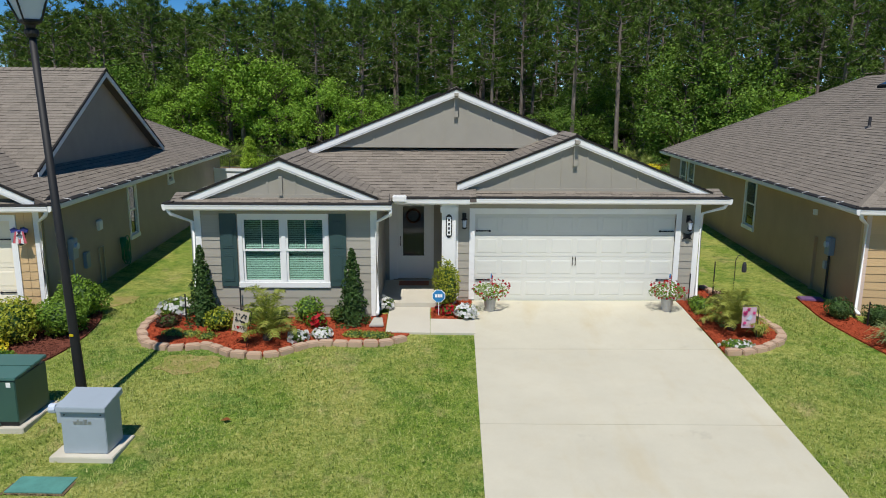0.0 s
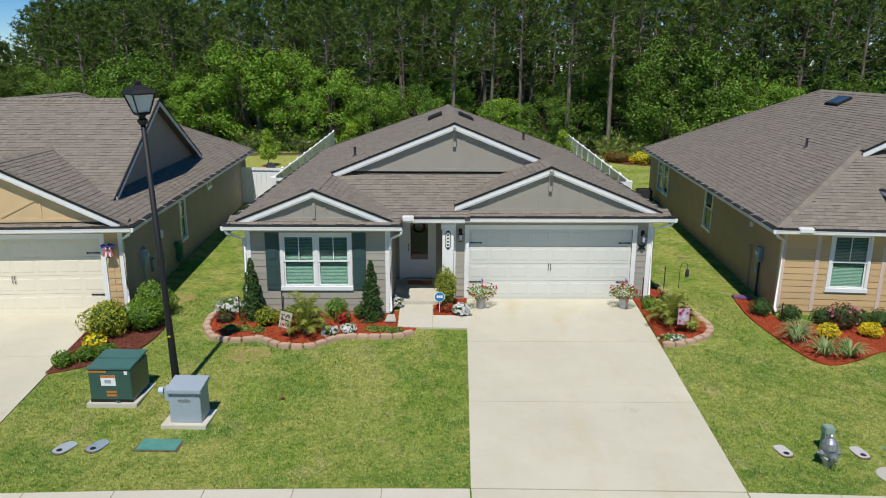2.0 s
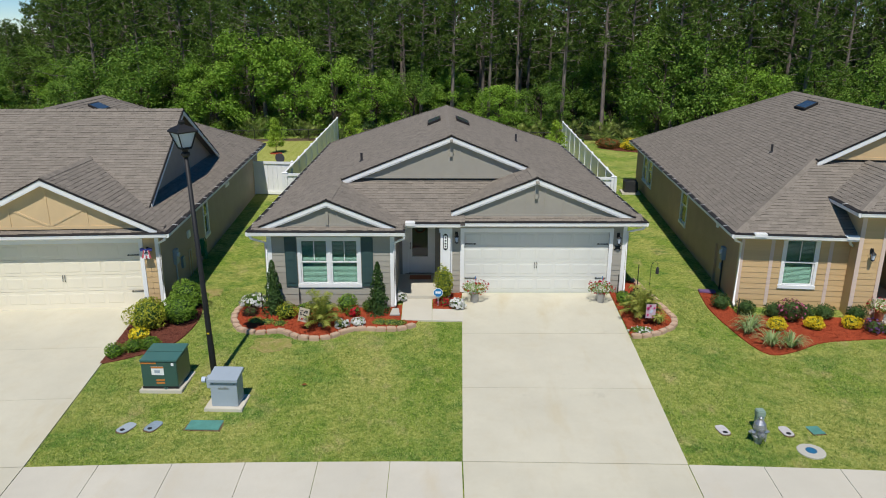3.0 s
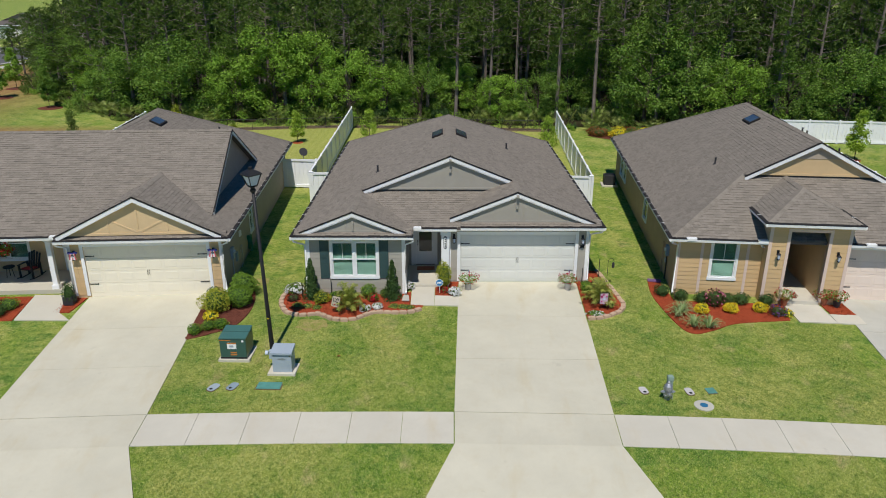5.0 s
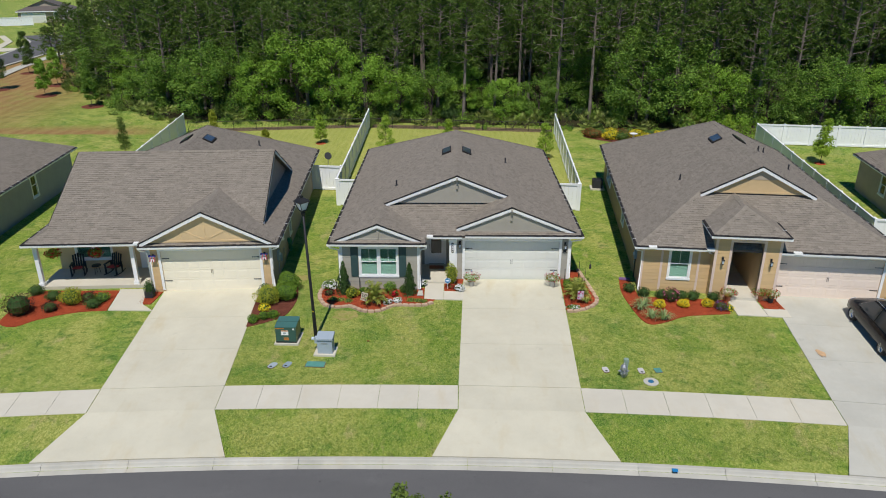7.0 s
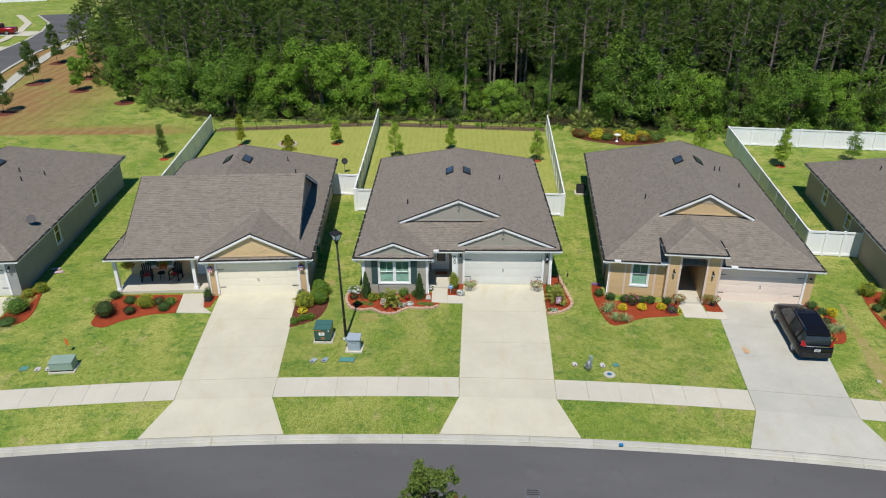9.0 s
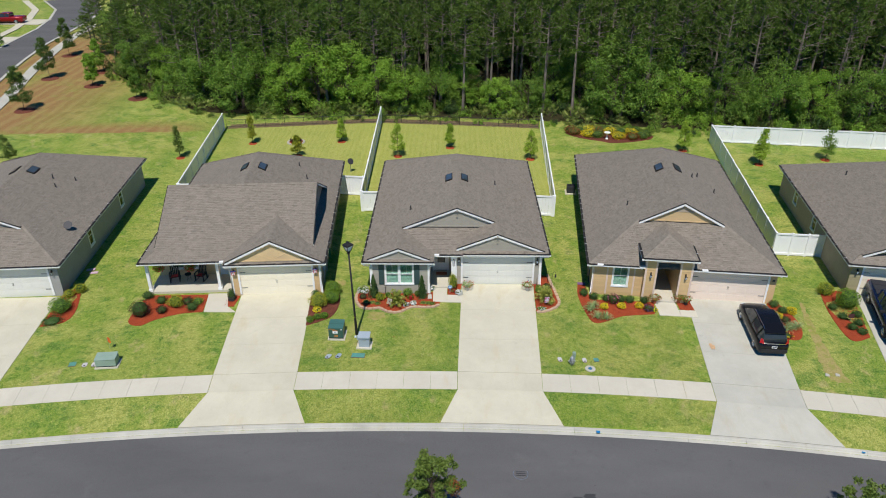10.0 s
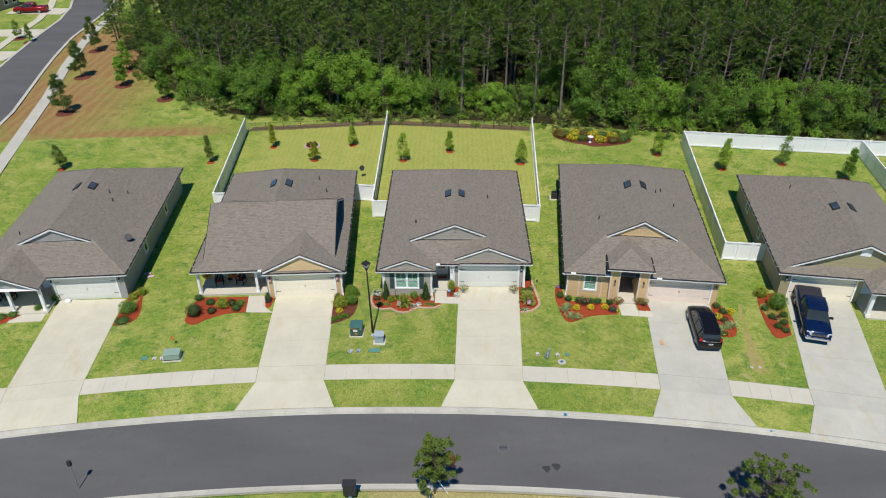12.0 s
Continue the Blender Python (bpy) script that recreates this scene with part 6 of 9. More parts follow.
def brush_proto(seed, mat, n, size):
    """A thicket: several uneven clumps that run into one another."""
    rng = np.random.default_rng(seed)
    P, D = [], []
    for k in range(7):
        c = np.array([rng.normal(0, 0.75), rng.normal(0, 0.55), rng.uniform(0.15, 0.75)])
        q, d = blob_points(n // 7, rng.uniform(0.35, 0.8), rng.uniform(0.35, 0.7), rng.uniform(0.3, 0.75), rng, hollow=0.3)
        P.append(q + c)
        D.append(d + np.array([0, 0, 0.4]))
    P = np.concatenate(P)
    P[:, 2] = np.maximum(P[:, 2], 0.02)
    stems = MB()
    for k in range(5):
        a = rng.uniform(0, math.tau)
        stems.tube([(0, 0, 0), (0.4 * math.cos(a), 0.4 * math.sin(a), 0.5), (0.8 * math.cos(a), 0.8 * math.sin(a), 1.2)], [0.03, 0.02, 0.008], 4, cap=False)
    return stems.mesh("stem", "bark"), leaf_mesh("crown", mat, P, np.concatenate(D), size, 0.55, rng)


def palmetto_proto(seed):
    """Saw palmetto: stalks that end in fans of stiff narrow leaves."""
    rng = random.Random(seed)
    stalks, fans = MB(), MB()
    for k in range(11):
        a, L = k * 2.4 + rng.uniform(-0.3, 0.3), rng.uniform(0.35, 0.9)
        out = Vector((math.cos(a), math.sin(a), 0))
        top = out * L + Vector((0, 0, rng.uniform(0.45, 1.0)))
        stalks.tube([(0, 0, 0.0), tuple(out * L * 0.45 + Vector((0, 0, top.z * 0.7))), tuple(top)], [0.02, 0.014, 0.01], 4, cap=False)
        side = Vector((-out.y, out.x, 0))
        lift = (out * 0.5 + Vector((0, 0, 0.86))).normalized()
        for j in range(15):
            b = math.radians(-125 + 250 * j / 14)
            d = (lift * math.cos(b) + side * math.sin(b) + out * 0.2).normalized()
            w = d.cross(out + Vector((0, 0, 0.3))).normalized() * 0.028
            r = 0.52 * rng.uniform(0.85, 1.1)
            fans.poly([top, top + d * r * 0.45 - w, top + d * r, top + d * r * 0.45 + w])
    return stalks.mesh("stem", "bark"), raw_mesh("crown", fans.v, fans.f, "palmetto")


M["palmetto"] = leaf_mat("palmetto_leaf", (0.12, 0.19, 0.030), (0.27, 0.35, 0.070), (0.47, 0.50, 0.150))
BRUSH = [brush_proto(61 + i, ("scrub", "oak", "bright", "scrub", "deep")[i], 950, 0.09) for i in range(5)]
PALMETTO = [palmetto_proto(81 + i) for i in range(3)]

wr = random.Random(8)


def wood_line(x):
    """The woods' front edge."""
    return ramp_at(x, [(-75, 125), (-62, 100), (-53, 60), (-45, 50.5), (-36, 42), (-31, 38.2), (-18, 37.4), (-8, 37.3), (9, 35.8), (26, 32.6), (50, 29.5), (90, 24)])


def top_at(x):
    """How tall the pines stand along the edge."""
    return ramp_at(x, [(-60, 9), (-42, 11.5), (-34, 12.6), (-22, 12.6), (-12, 12.8), (-2, 14.0), (5, 14.8), (40, 15.5), (90, 15.5)])


pine_label = "tall pine with a bare trunk and dark green needles"
for row in range(9):
    x = -64.0 + wr.uniform(0, 2)
    while x < 88:
        y = wood_line(x) + 4.0 + row * 4.6 + wr.uniform(-1.8, 1.8)
        stock = PINES if row < 4 else FAR_PINES
        hh = top_at(x) * wr.uniform(0.88, 1.05) * (1 + 0.03 * row)
        if x < -0.575 * (y + 16.6) - 1:
            hh = wr.uniform(4.5, 6.2)
        if (x > -50 or row > 1) and x < 0.64 * (y + 50) + 4:
            plant_tree("pine_tree", stock[wr.randrange(len(stock))], (x, y), (wr.uniform(0.9, 1.2), hh / 13.0), wr.uniform(0, 360), pine_label, group="pines of the woods")
        x += wr.uniform(2.6, 4.6) * (1 if row < 5 else 1.35)
oak_label = "dense dark green broad-leaved tree at the woods' edge"
bright_label = "bright green broad-leaved tree at the woods' edge"
for x, dy, h, w, kind in ((-16.8, 2.6, 8.6, 1.25, 1), (-13.2, 3.0, 8.2, 1.1, 1), (-20.4, 2.0, 6.2, 1.0, 1), (-9.6, 1.8, 6.8, 0.95, 1), (-6.2, 2.4, 5.6, 0.9, 1), (-3.0, 3.0, 6.0, 0.9, 0),
                          (-26.0, 2.4, 8.2, 1.25, 0), (-29.5, 4.0, 7.0, 1.1, 0), (-23.4, 4.6, 8.5, 1.1, 0), (-33.5, 4.5, 6.5, 1.0, 0), (-37.5, 5.0, 5.5, 0.9, 1), (-42, 4.0, 6.0, 1.0, 0),
                          (0.8, 4.2, 5.0, 0.8, 1), (4.5, 2.4, 4.4, 0.8, 1), (8.2, 3.0, 4.6, 0.8, 0), (11.5, 6.0, 6.5, 0.9, 0), (17.6, 2.6, 8.6, 1.2, 0), (21.2, 3.6, 9.4, 1.25, 0), (19.2, 6.0, 9.8, 1.1, 0), (25.4, 3.0, 6.0, 0.95, 1),
                          (30.2, 3.4, 6.8, 1.0, 0), (34.6, 2.6, 7.6, 1.1, 0), (39.0, 3.4, 6.2, 0.95, 1), (44.0, 3.0, 7.4, 1.1, 0), (50, 4, 7, 1.0, 0), (57, 4, 8, 1.1, 0), (65, 4, 8, 1.1, 0), (-1.0, 7.5, 7.0, 0.9, 0), (14.2, 9, 7.5, 1.0, 0), (-47, 7, 6, 1.0, 0), (-51, 8, 6.5, 1.0, 0)):
    plant_tree("broadleaf_tree", (OAKS if kind == 0 else BRIGHTS)[wr.randrange(3)], (x, wood_line(x) + dy), (w, h / 8.0), wr.uniform(0, 360), oak_label if kind == 0 else bright_label, group="broad-leaved trees of the woods")
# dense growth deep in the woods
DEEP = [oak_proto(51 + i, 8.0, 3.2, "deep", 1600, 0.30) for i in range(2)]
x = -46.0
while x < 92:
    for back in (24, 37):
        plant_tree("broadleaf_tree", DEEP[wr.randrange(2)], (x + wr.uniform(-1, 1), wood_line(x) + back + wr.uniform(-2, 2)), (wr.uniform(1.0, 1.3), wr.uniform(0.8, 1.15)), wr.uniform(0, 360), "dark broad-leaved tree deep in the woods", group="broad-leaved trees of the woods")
    x += wr.uniform(3.2, 4.4)
x = -47.0
while x < 62:
    for dy in (-0.4, 1.6, 4.2, 7.6):
        s = wr.uniform(0.5, 1.3) * (1.0 if dy > 0 else 0.6)
        px, py = x + wr.uniform(-0.9, 0.9), wood_line(x) + dy + wr.uniform(-0.7, 0.7)
        if dy < 3 and wr.random() < (0.55 if 2 < x < 34 else 0.22):
            plant_tree("saw_palmetto", PALMETTO[wr.randrange(3)], (px, py), (wr.uniform(0.8, 1.3), wr.uniform(0.7, 1.25)), wr.uniform(0, 360), "yellow-green saw palmetto fans at the woods' edge", "shrub", "saw palmettos of the woods")
        else:
            plant_tree("undergrowth_shrub", BRUSH[wr.randrange(5)], (px, py), (s, s * wr.uniform(0.7, 1.6)), wr.uniform(0, 360), "tangled green undergrowth at the woods' edge", "shrub", "undergrowth of the woods")
    x += wr.uniform(1.2, 2.0)
# the one bare leaning pine that stands out at the edge
BARE = pine_proto(77, 16.0, 1.8, 0.68, 24)
plant_tree("pine_tree", BARE, (-30.4, 46.8), (1.5, 1.05), 20, "tall pine with a long bare grey trunk", group="pines of the woods")
for x, y, h in ((-55, 66, 7), (-57.5, 73, 7.5), (-53.5, 62, 6), (-60, 80, 8), (-51, 67, 7.5), (-62.5, 90, 8), (-49, 62, 8), (-47, 57, 8.5)):
    plant_tree("pine_tree", PINES[wr.randrange(4)], (x, y), (0.85, h / 13.0), wr.uniform(0, 360), "young bushy pine near the far road", group="pines of the woods")


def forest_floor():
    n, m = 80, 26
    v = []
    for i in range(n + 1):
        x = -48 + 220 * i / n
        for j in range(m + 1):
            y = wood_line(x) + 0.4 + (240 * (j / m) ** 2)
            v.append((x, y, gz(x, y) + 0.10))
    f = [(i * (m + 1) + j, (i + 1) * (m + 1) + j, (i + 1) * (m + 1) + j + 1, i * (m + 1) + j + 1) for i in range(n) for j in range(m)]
    tagged(new("forest_floor", raw_mesh("forest_floor", v, f, "litter")), "leaf litter under the trees, darkened in colour like their shade", "ground", kind="structure")


forest_floor()


def young_tree(label, at, h, w, seed, mat="bright", ring=True):
    """A staked young yard tree in a ring of mulch."""
    rng = np.random.default_rng(seed)
    b = thing("young_tree", (*at, gz(*at)), label, "tree", "young yard trees")
    mb = MB().tube([(0, 0, 0), (0.02, 0.01, h * 0.5), (0, 0, h * 0.95)], [0.035, 0.025, 0.008], 6)
    P, D = [], []
    for k in range(56):
        z = 0.24 + 0.74 * rng.uniform(0, 1) ** 1.35
        rad = 1.02 * w * min(1.0, (z - 0.12) / 0.2) * (1.06 - z) ** 0.75 * rng.uniform(0.15, 1.0) ** 0.6
        a = rng.uniform(0, math.tau)
        c = np.array([math.cos(a) * rad, math.sin(a) * rad, z * h])
        if k % 2 == 0:
            mb.tube([(0, 0, z * h - 0.25 * rad - 0.1), tuple(c)], [0.012, 0.004], 4)
        q, d = blob_points(42 if h < 3.7 else 80, 0.12 * h ** 0.7, 0.12 * h ** 0.7, 0.10 * h ** 0.7, rng, hollow=0.2)
        P.append(q + c)
        D.append(d)
    part("trunk", mb, "bark", b)
    part("crown", leaf_mesh("crown", mat, np.concatenate(P), np.concatenate(D), 0.06 if h < 3.5 else 0.085, 0.6, rng), None, b)
    if ring:
        k = 2.6 if at[1] > 30 else 1.0
        part("mulch_ring", MB().lathe([(0.46 * k, -0.02), (0.41 * k, 0.05), (0.12, 0.08)], 18), "mulch_dark" if k > 1 else "mulch", b, "ring of red mulch")


M["yard"] = leaf_mat("young_yard_leaf", (0.15, 0.27, 0.02), (0.30, 0.45, 0.04), (0.46, 0.60, 0.08))
M["street"] = leaf_mat("dark_street_leaf", (0.04, 0.09, 0.014), (0.085, 0.155, 0.028), (0.16, 0.25, 0.05))
for i, (x, y, h, w, m) in enumerate(((-22.0, 28.5, 2.7, 0.6, "lime"), (-16.5, 24.9, 1.9, 0.85, "lime"), (-12.6, 29.1, 2.2, 0.75, "yard"), (-6.3, 24.9, 3.0, 1.0, "yard"), (-1.0, 27.4, 2.3, 0.6, "yard"),
                                     (7.1, 24.2, 2.6, 0.9, "yard"), (23.1, 26.7, 2.8, 1.0, "yard"), (29.5, 22.9, 3.2, 0.95, "yard"), (36.6, 24.2, 3.0, 1.2, "oak"), (42.0, 20.4, 3.2, 0.9, "oak"), (-28.3, 24.2, 2.9, 0.5, "hedge_dull"), (-44.2, 21.7, 2.6, 1.0, "hedge_dull"),
                                     (-57.9, 63.0, 5.4, 1.7, "street"), (-54.5, 50.4, 5.4, 1.7, "street"), (-50.8, 37.0, 5.2, 1.7, "street"), (-47.3, 47.2, 4.1, 1.3, "bright"), (-49.2, 53.7, 4.4, 1.3, "bright"), (-39.9, 42.8, 3.9, 1.1, "oak"), (-74, 70, 3.2, 0.9, "oak"), (-71, 68, 3.0, 0.8, "oak"))):
    young_tree("young green tree staked in a ring of red mulch" if m != "street" else "dark green young tree in a ring of mulch", (x, y), h * 1.15 if y < 30 else h, w, 300 + i, m)

# ---- beds and planting ----
def smooth_line(pts, step):
    """A rounded line through pts, as points step apart."""
    P = [Vector((*p, 0)) for p in pts]
    fine = []
    for i in range(len(P) - 1):
        a, b, c, d = P[max(i - 1, 0)], P[i], P[i + 1], P[min(i + 2, len(P) - 1)]
        for k in range(12):
            t = k / 12
            fine.append(0.5 * ((2 * b) + (c - a) * t + (2 * a - 5 * b + 4 * c - d) * t * t + (3 * b - a - 3 * c + d) * t ** 3))
    fine.append(P[-1])
    out, run = [fine[0]], 0.0
    for a, b in zip(fine, fine[1:]):
        L = (b - a).length
        while run + L >= step:
            k = (step - run) / L
            a = a.lerp(b, k)
            out.append(a.copy())
            L = (b - a).length
            run = 0.0
        run += L
    return out


def bed(label, front, rest, edging=True, mat="mulch", seed=1):
    """A planting bed: its curved front edge, the straight rest, a mound of mulch, and edging blocks."""
    rng = random.Random(seed)
    B = thing("flower_bed", (0, 0, 0), label, "flower bed", kind="structure")
    line = smooth_line(front, 0.16)
    loop = [(p.x, p.y) for p in line] + list(rest)
    part("mulch", MB().prism([(x, y, gz(x, y) - 0.04) for x, y in loop], (0, 0, 0.075)), mat, B)
    cx, cy = sum(x for x, _ in loop) / len(loop), sum(y for _, y in loop) / len(loop)
    # loose chips
    vs, fs = [], []
    xs, ys = [p[0] for p in loop], [p[1] for p in loop]
    def inside(x, y):
        odd = False
        for (a, b), (c, d) in zip(loop, loop[1:] + loop[:1]):
            if (b > y) != (d > y) and x < a + (c - a) * (y - b) / (d - b):
                odd = not odd
        return odd
    want = int(220 * (max(xs) - min(xs)) * (max(ys) - min(ys)))
    for _ in range(min(want, 5000)):
        x, y = rng.uniform(min(xs), max(xs)), rng.uniform(min(ys), max(ys))
        if not inside(x, y):
            continue
        a, L, w, z = rng.uniform(0, 6.3), rng.uniform(0.02, 0.05), rng.uniform(0.005, 0.012), gz(x, y) + 0.037 + rng.uniform(0, 0.02)
        ca, sa, t = math.cos(a), math.sin(a), rng.uniform(-0.02, 0.02)
        k = len(vs)
        vs += [(x - ca * L - sa * w, y - sa * L + ca * w, z - t), (x + ca * L - sa * w, y + sa * L + ca * w, z + t), (x + ca * L + sa * w, y + sa * L - ca * w, z + t + 0.006), (x - ca * L + sa * w, y - sa * L - ca * w, z - t + 0.006)]
        fs.append((k, k + 1, k + 2, k + 3))
    part("bark_litter", raw_mesh("bark_litter", vs, fs, mat), None, B, kind="stuff")
    if edging:
        blocks = smooth_line(front, 0.31)
        for a, b in zip(blocks, blocks[1:]):
            e = (b - a).normalized()
            s = Vector((e.y, -e.x, 0))
            if s.dot(Vector((cx, cy, 0)) - a) > 0:
                s = -s
            z = gz(a.x, a.y) - 0.05
            h = 0.155 + rng.uniform(-0.012, 0.012)
            o = rng.uniform(-0.012, 0.012)
            k = rng.uniform(-0.022, 0.022)
            p = [a + e * 0.016 + s * (-0.06 + o + k), b - e * 0.016 + s * (-0.06 + o - k), b - e * 0.004 + s * (0.13 + o - k), a + e * 0.004 + s * (0.13 + o + k)]
            mb = MB().prism([(q.x, q.y, z) for q in p], (0, 0, h))
            part("edging_block", mb.mesh("edging_block", "block", 0.02), None, B)
    return B


FRONT_BED = [(-6.75, -0.5), (-7.22, -1.05), (-7.30, -1.85), (-7.1, -2.46), (-6.76, -2.88), (-6.17, -2.96), (-5.65, -2.84), (-5.38, -3.06), (-4.84, -3.36), (-4.34, -3.33), (-3.89, -3.06), (-3.50, -2.72), (-2.95, -2.74), (-2.36, -2.78), (-1.78, -2.6), (-1.52, -2.2)]
SIDE_BED = [(4.92, -3.25), (5.49, -3.17), (6.15, -2.80), (6.50, -2.3), (6.50, -1.65), (6.32, -0.55), (6.2, 0.5), (6.1, 1.3)]
bed("mounded red mulch bed edged with tan concrete blocks", FRONT_BED, [(-2.06, -2.16), (-2.06, -1.05), (-6.32, -1.05)])
bed("red mulch bed beside the driveway edged with tan blocks", SIDE_BED, [(5.5, 1.3), (5.48, -0.02), (5.02, -0.02)])
bed("small red mulch bed beside the porch", [(-1.05, -1.34), (-0.1, -1.38)], [(-0.05, -0.05), (-1.05, -0.02)], edging=False)
bed("curved red mulch bed in front of the tan house", [(8.18, 0.3), (7.96, -1.29), (8.15, -3.07), (8.42, -4.13), (8.8, -4.42), (9.52, -4.18), (10.42, -3.73), (11.35, -3.57), (12.9, -3.45)], [(13.0, -2.15), (8.75, -1.85), (8.6, 0.3)], edging=False)
bed("dark red mulch bed beside the cream garage", [(-10.28, -4.85), (-9.5, -4.45), (-8.7, -3.8), (-8.4, -2.6), (-8.5, -1.4), (-8.9, -0.4)], [(-9.7, -0.6), (-10.0, -1.35), (-10.45, -1.7)], edging=False, mat="mulch_dark")
bed("red mulch bed in front of the cream porch", [(-21.9, -2.6), (-22.0, -4.6), (-21.1, -5.05), (-20.3, -4.4), (-18.8, -3.7), (-17.3, -3.5)], [(-17.6, -1.55), (-21.6, -1.75)], edging=False)
bed("small red mulch bed beside the cream garage door", [(-16.15, -2.9), (-15.45, -2.85)], [(-15.35, -1.65), (-16.2, -1.6)], edging=False)
bed("red mulch bed beside the tan garage", [(20.75, -1.6), (21.5, -2.8), (21.85, -4.6), (21.3, -6.05), (20.05, -6.0)], [(20.55, -2.4)], edging=False)
bed("red mulch bed beside the blue pickup", [(24.85, -0.6), (24.3, -3.2), (24.4, -6.1), (25.75, -5.9)], [(26.7, -1.6), (26.2, -0.7)], edging=False)
bed("red mulch bed beside the grey garage", [(-27.5, -5.3), (-26.1, -4.7), (-26.0, -3.2), (-26.9, -0.4)], [(-27.6, -1.6)], edging=False)
bed("red mulch bed in front of the grey porch", [(-38.5, -5.2), (-36.5, -5.3), (-35.2, -4.3)], [(-35.0, -3.6), (-38.5, -3.4)], edging=False)
bed("small mulch bed by the walk of the tan house", [(14.55, -2.95), (15.6, -3.1)], [(15.4, -1.9), (14.5, -1.8)], edging=False)
bed("long planted bed at the foot of the woods", [(11.67, 32.09), (12.37, 31.09), (13.74, 30.11), (14.89, 29.63), (16.13, 28.99), (17.84, 29.15), (19.48, 29.64), (20.65, 30.12)], [(21.2, 31.1), (20.16, 32.44), (17.48, 32.94), (14.72, 33.11), (12.6, 32.94)], edging=False, mat="mulch_dark")


def footpath(loops, label):
    base = thing("footpath", (0, 0, 0), label, "footpath", kind="structure")
    for lp in loops:
        slab("slab", lp, "walk", base, lift=0.045)


footpath([[(-2.04, -2.16), (-1.08, -2.2), (-1.08, -0.57), (-2.04, -0.57)], [(-1.07, -2.2), (-0.09, -2.24), (-0.06, -1.4), (-1.07, -1.36)]], "pale concrete path from the porch to the driveway")
footpath([[(-17.35, -3.5), (-15.2, -3.5), (-15.9, -2.9), (-16.25, -1.4), (-17.6, -1.45)]], "pale concrete path to the cream porch")
footpath([[(13.05, -3.6), (14.45, -3.72), (14.4, -1.75), (13.0, -1.9)], [(14.46, -3.72), (15.5, -3.85), (15.55, -3.15), (14.46, -3.02)]], "pale concrete path to the tall entry")
footpath([[(-36.0, -5.2), (-33.4, -4.9), (-33.4, -3.9), (-34.6, -3.8), (-34.7, -2.6), (-36.0, -2.7)]], "pale concrete path to the grey porch")

# grey house planting
cone_shrub("tall dark narrow evergreen beside the window", (-6.12, -1.6), 0.36, 1.75, 71)
cone_shrub("tall dark narrow evergreen beside the porch corner", (-2.80, -1.62), 0.36, 1.7, 72)
palm("feathery young palm in the red mulch bed", (-4.5, -2.55), 0.70, 1.05, 73, 28)
palm("feathery young palm in the side bed", (5.6, -1.95), 0.72, 0.9, 74, 28)
bush("yellow-green rounded shrub in red mulch", (-5.65, -1.95), 0.36, 0.5, "lime", 420, 0.05)
bush("small green shrub beside the window", (-5.15, -1.6), 0.25, 0.35, "hedge", 260, 0.045)
bush("loose green shrub under the window", (-3.80, -1.5), 0.36, 0.62, "hedge", 340, 0.05)
bush("loose olive shrub under the window", (-3.1, -1.45), 0.25, 0.4, "scrub", 240, 0.045)
bush("dark shrub at the bed's end", (-6.85, -1.75), 0.3, 0.28, "maroon", 240, 0.045)
bush("grey-blue low shrub in red mulch", (-4.5, -1.55), 0.26, 0.4, "deep", 260, 0.045)
bush("white flowering clump at the corner", (-6.90, -1.1), 0.40, 0.42, "hedge", 240, 0.05, flowers="white_flower", fl_n=150, fl_size=0.06, name="flower_clump")
for x, y in ((-3.84, -2.6), (-3.36, -2.45)):
    bush("low clump of white flowers", (x, y), 0.22, 0.24, "hedge", 130, 0.04, flowers="white_flower", fl_n=120, fl_size=0.05, name="flower_clump", group="white flower clumps")
bush("red flowering clump in the mulch", (-3.6, -1.8), 0.24, 0.36, "hedge", 160, 0.045, flowers="red_flower", fl_n=90, fl_size=0.05, name="flower_clump")
bush("white flowers at the porch corner", (-2.13, -0.75), 0.2, 0.34, "hedge", 110, 0.04, flowers="white_flower", fl_n=110, fl_size=0.05, name="flower_clump")
for x, y in ((-6.2, -2.3), (-5.8, -2.4), (-2.7, -2.3), (-2.35, -2.35), (-2.1, -2.4), (-6.6, -2.2)):
    bush("low creeping green plant on red mulch", (x, y), 0.24, 0.12, "palm", 140, 0.04, name="ground_plant", group="creeping plants")
bush("clipped upright yellow-green shrub by the porch column", (-0.68, -0.62), 0.33, 1.22, "lime", 1100, 0.04, name="topiary")
bush("low red flowers by the porch", (-0.62, -0.98), 0.32, 0.24, "hedge", 200, 0.05, ry=0.2, flowers="red_flower", fl_n=150, fl_size=0.05, name="flower_clump")
bush("round clump of white flowers by the drive", (-0.25, -1.25), 0.25, 0.34, "hedge", 120, 0.04, flowers="white_flower", fl_n=190, fl_size=0.055, name="flower_clump")
bush("green shrub in the side bed", (5.30, -0.95), 0.28, 0.4, "hedge", 320, 0.045)
bush("dark bronze shrub in the side bed", (5.85, -0.6), 0.34, 0.42, "maroon", 300, 0.045)
bush("small green plant in the side bed", (5.35, -0.5), 0.22, 0.3, "scrub", 200, 0.045)
bush("low white flowers at the bed's tip", (5.3, -2.95), 0.36, 0.16, "hedge", 220, 0.045, ry=0.2, flowers="white_flower", fl_n=70, fl_size=0.04, name="flower_clump")
for x, y in ((6.0, -2.4), (5.9, -1.3)):
    strap_plant("clump of thin dry grassy leaves", (x, y), 0.3, 0.4, int(x * 10), "palm", 60, "grass_clump")


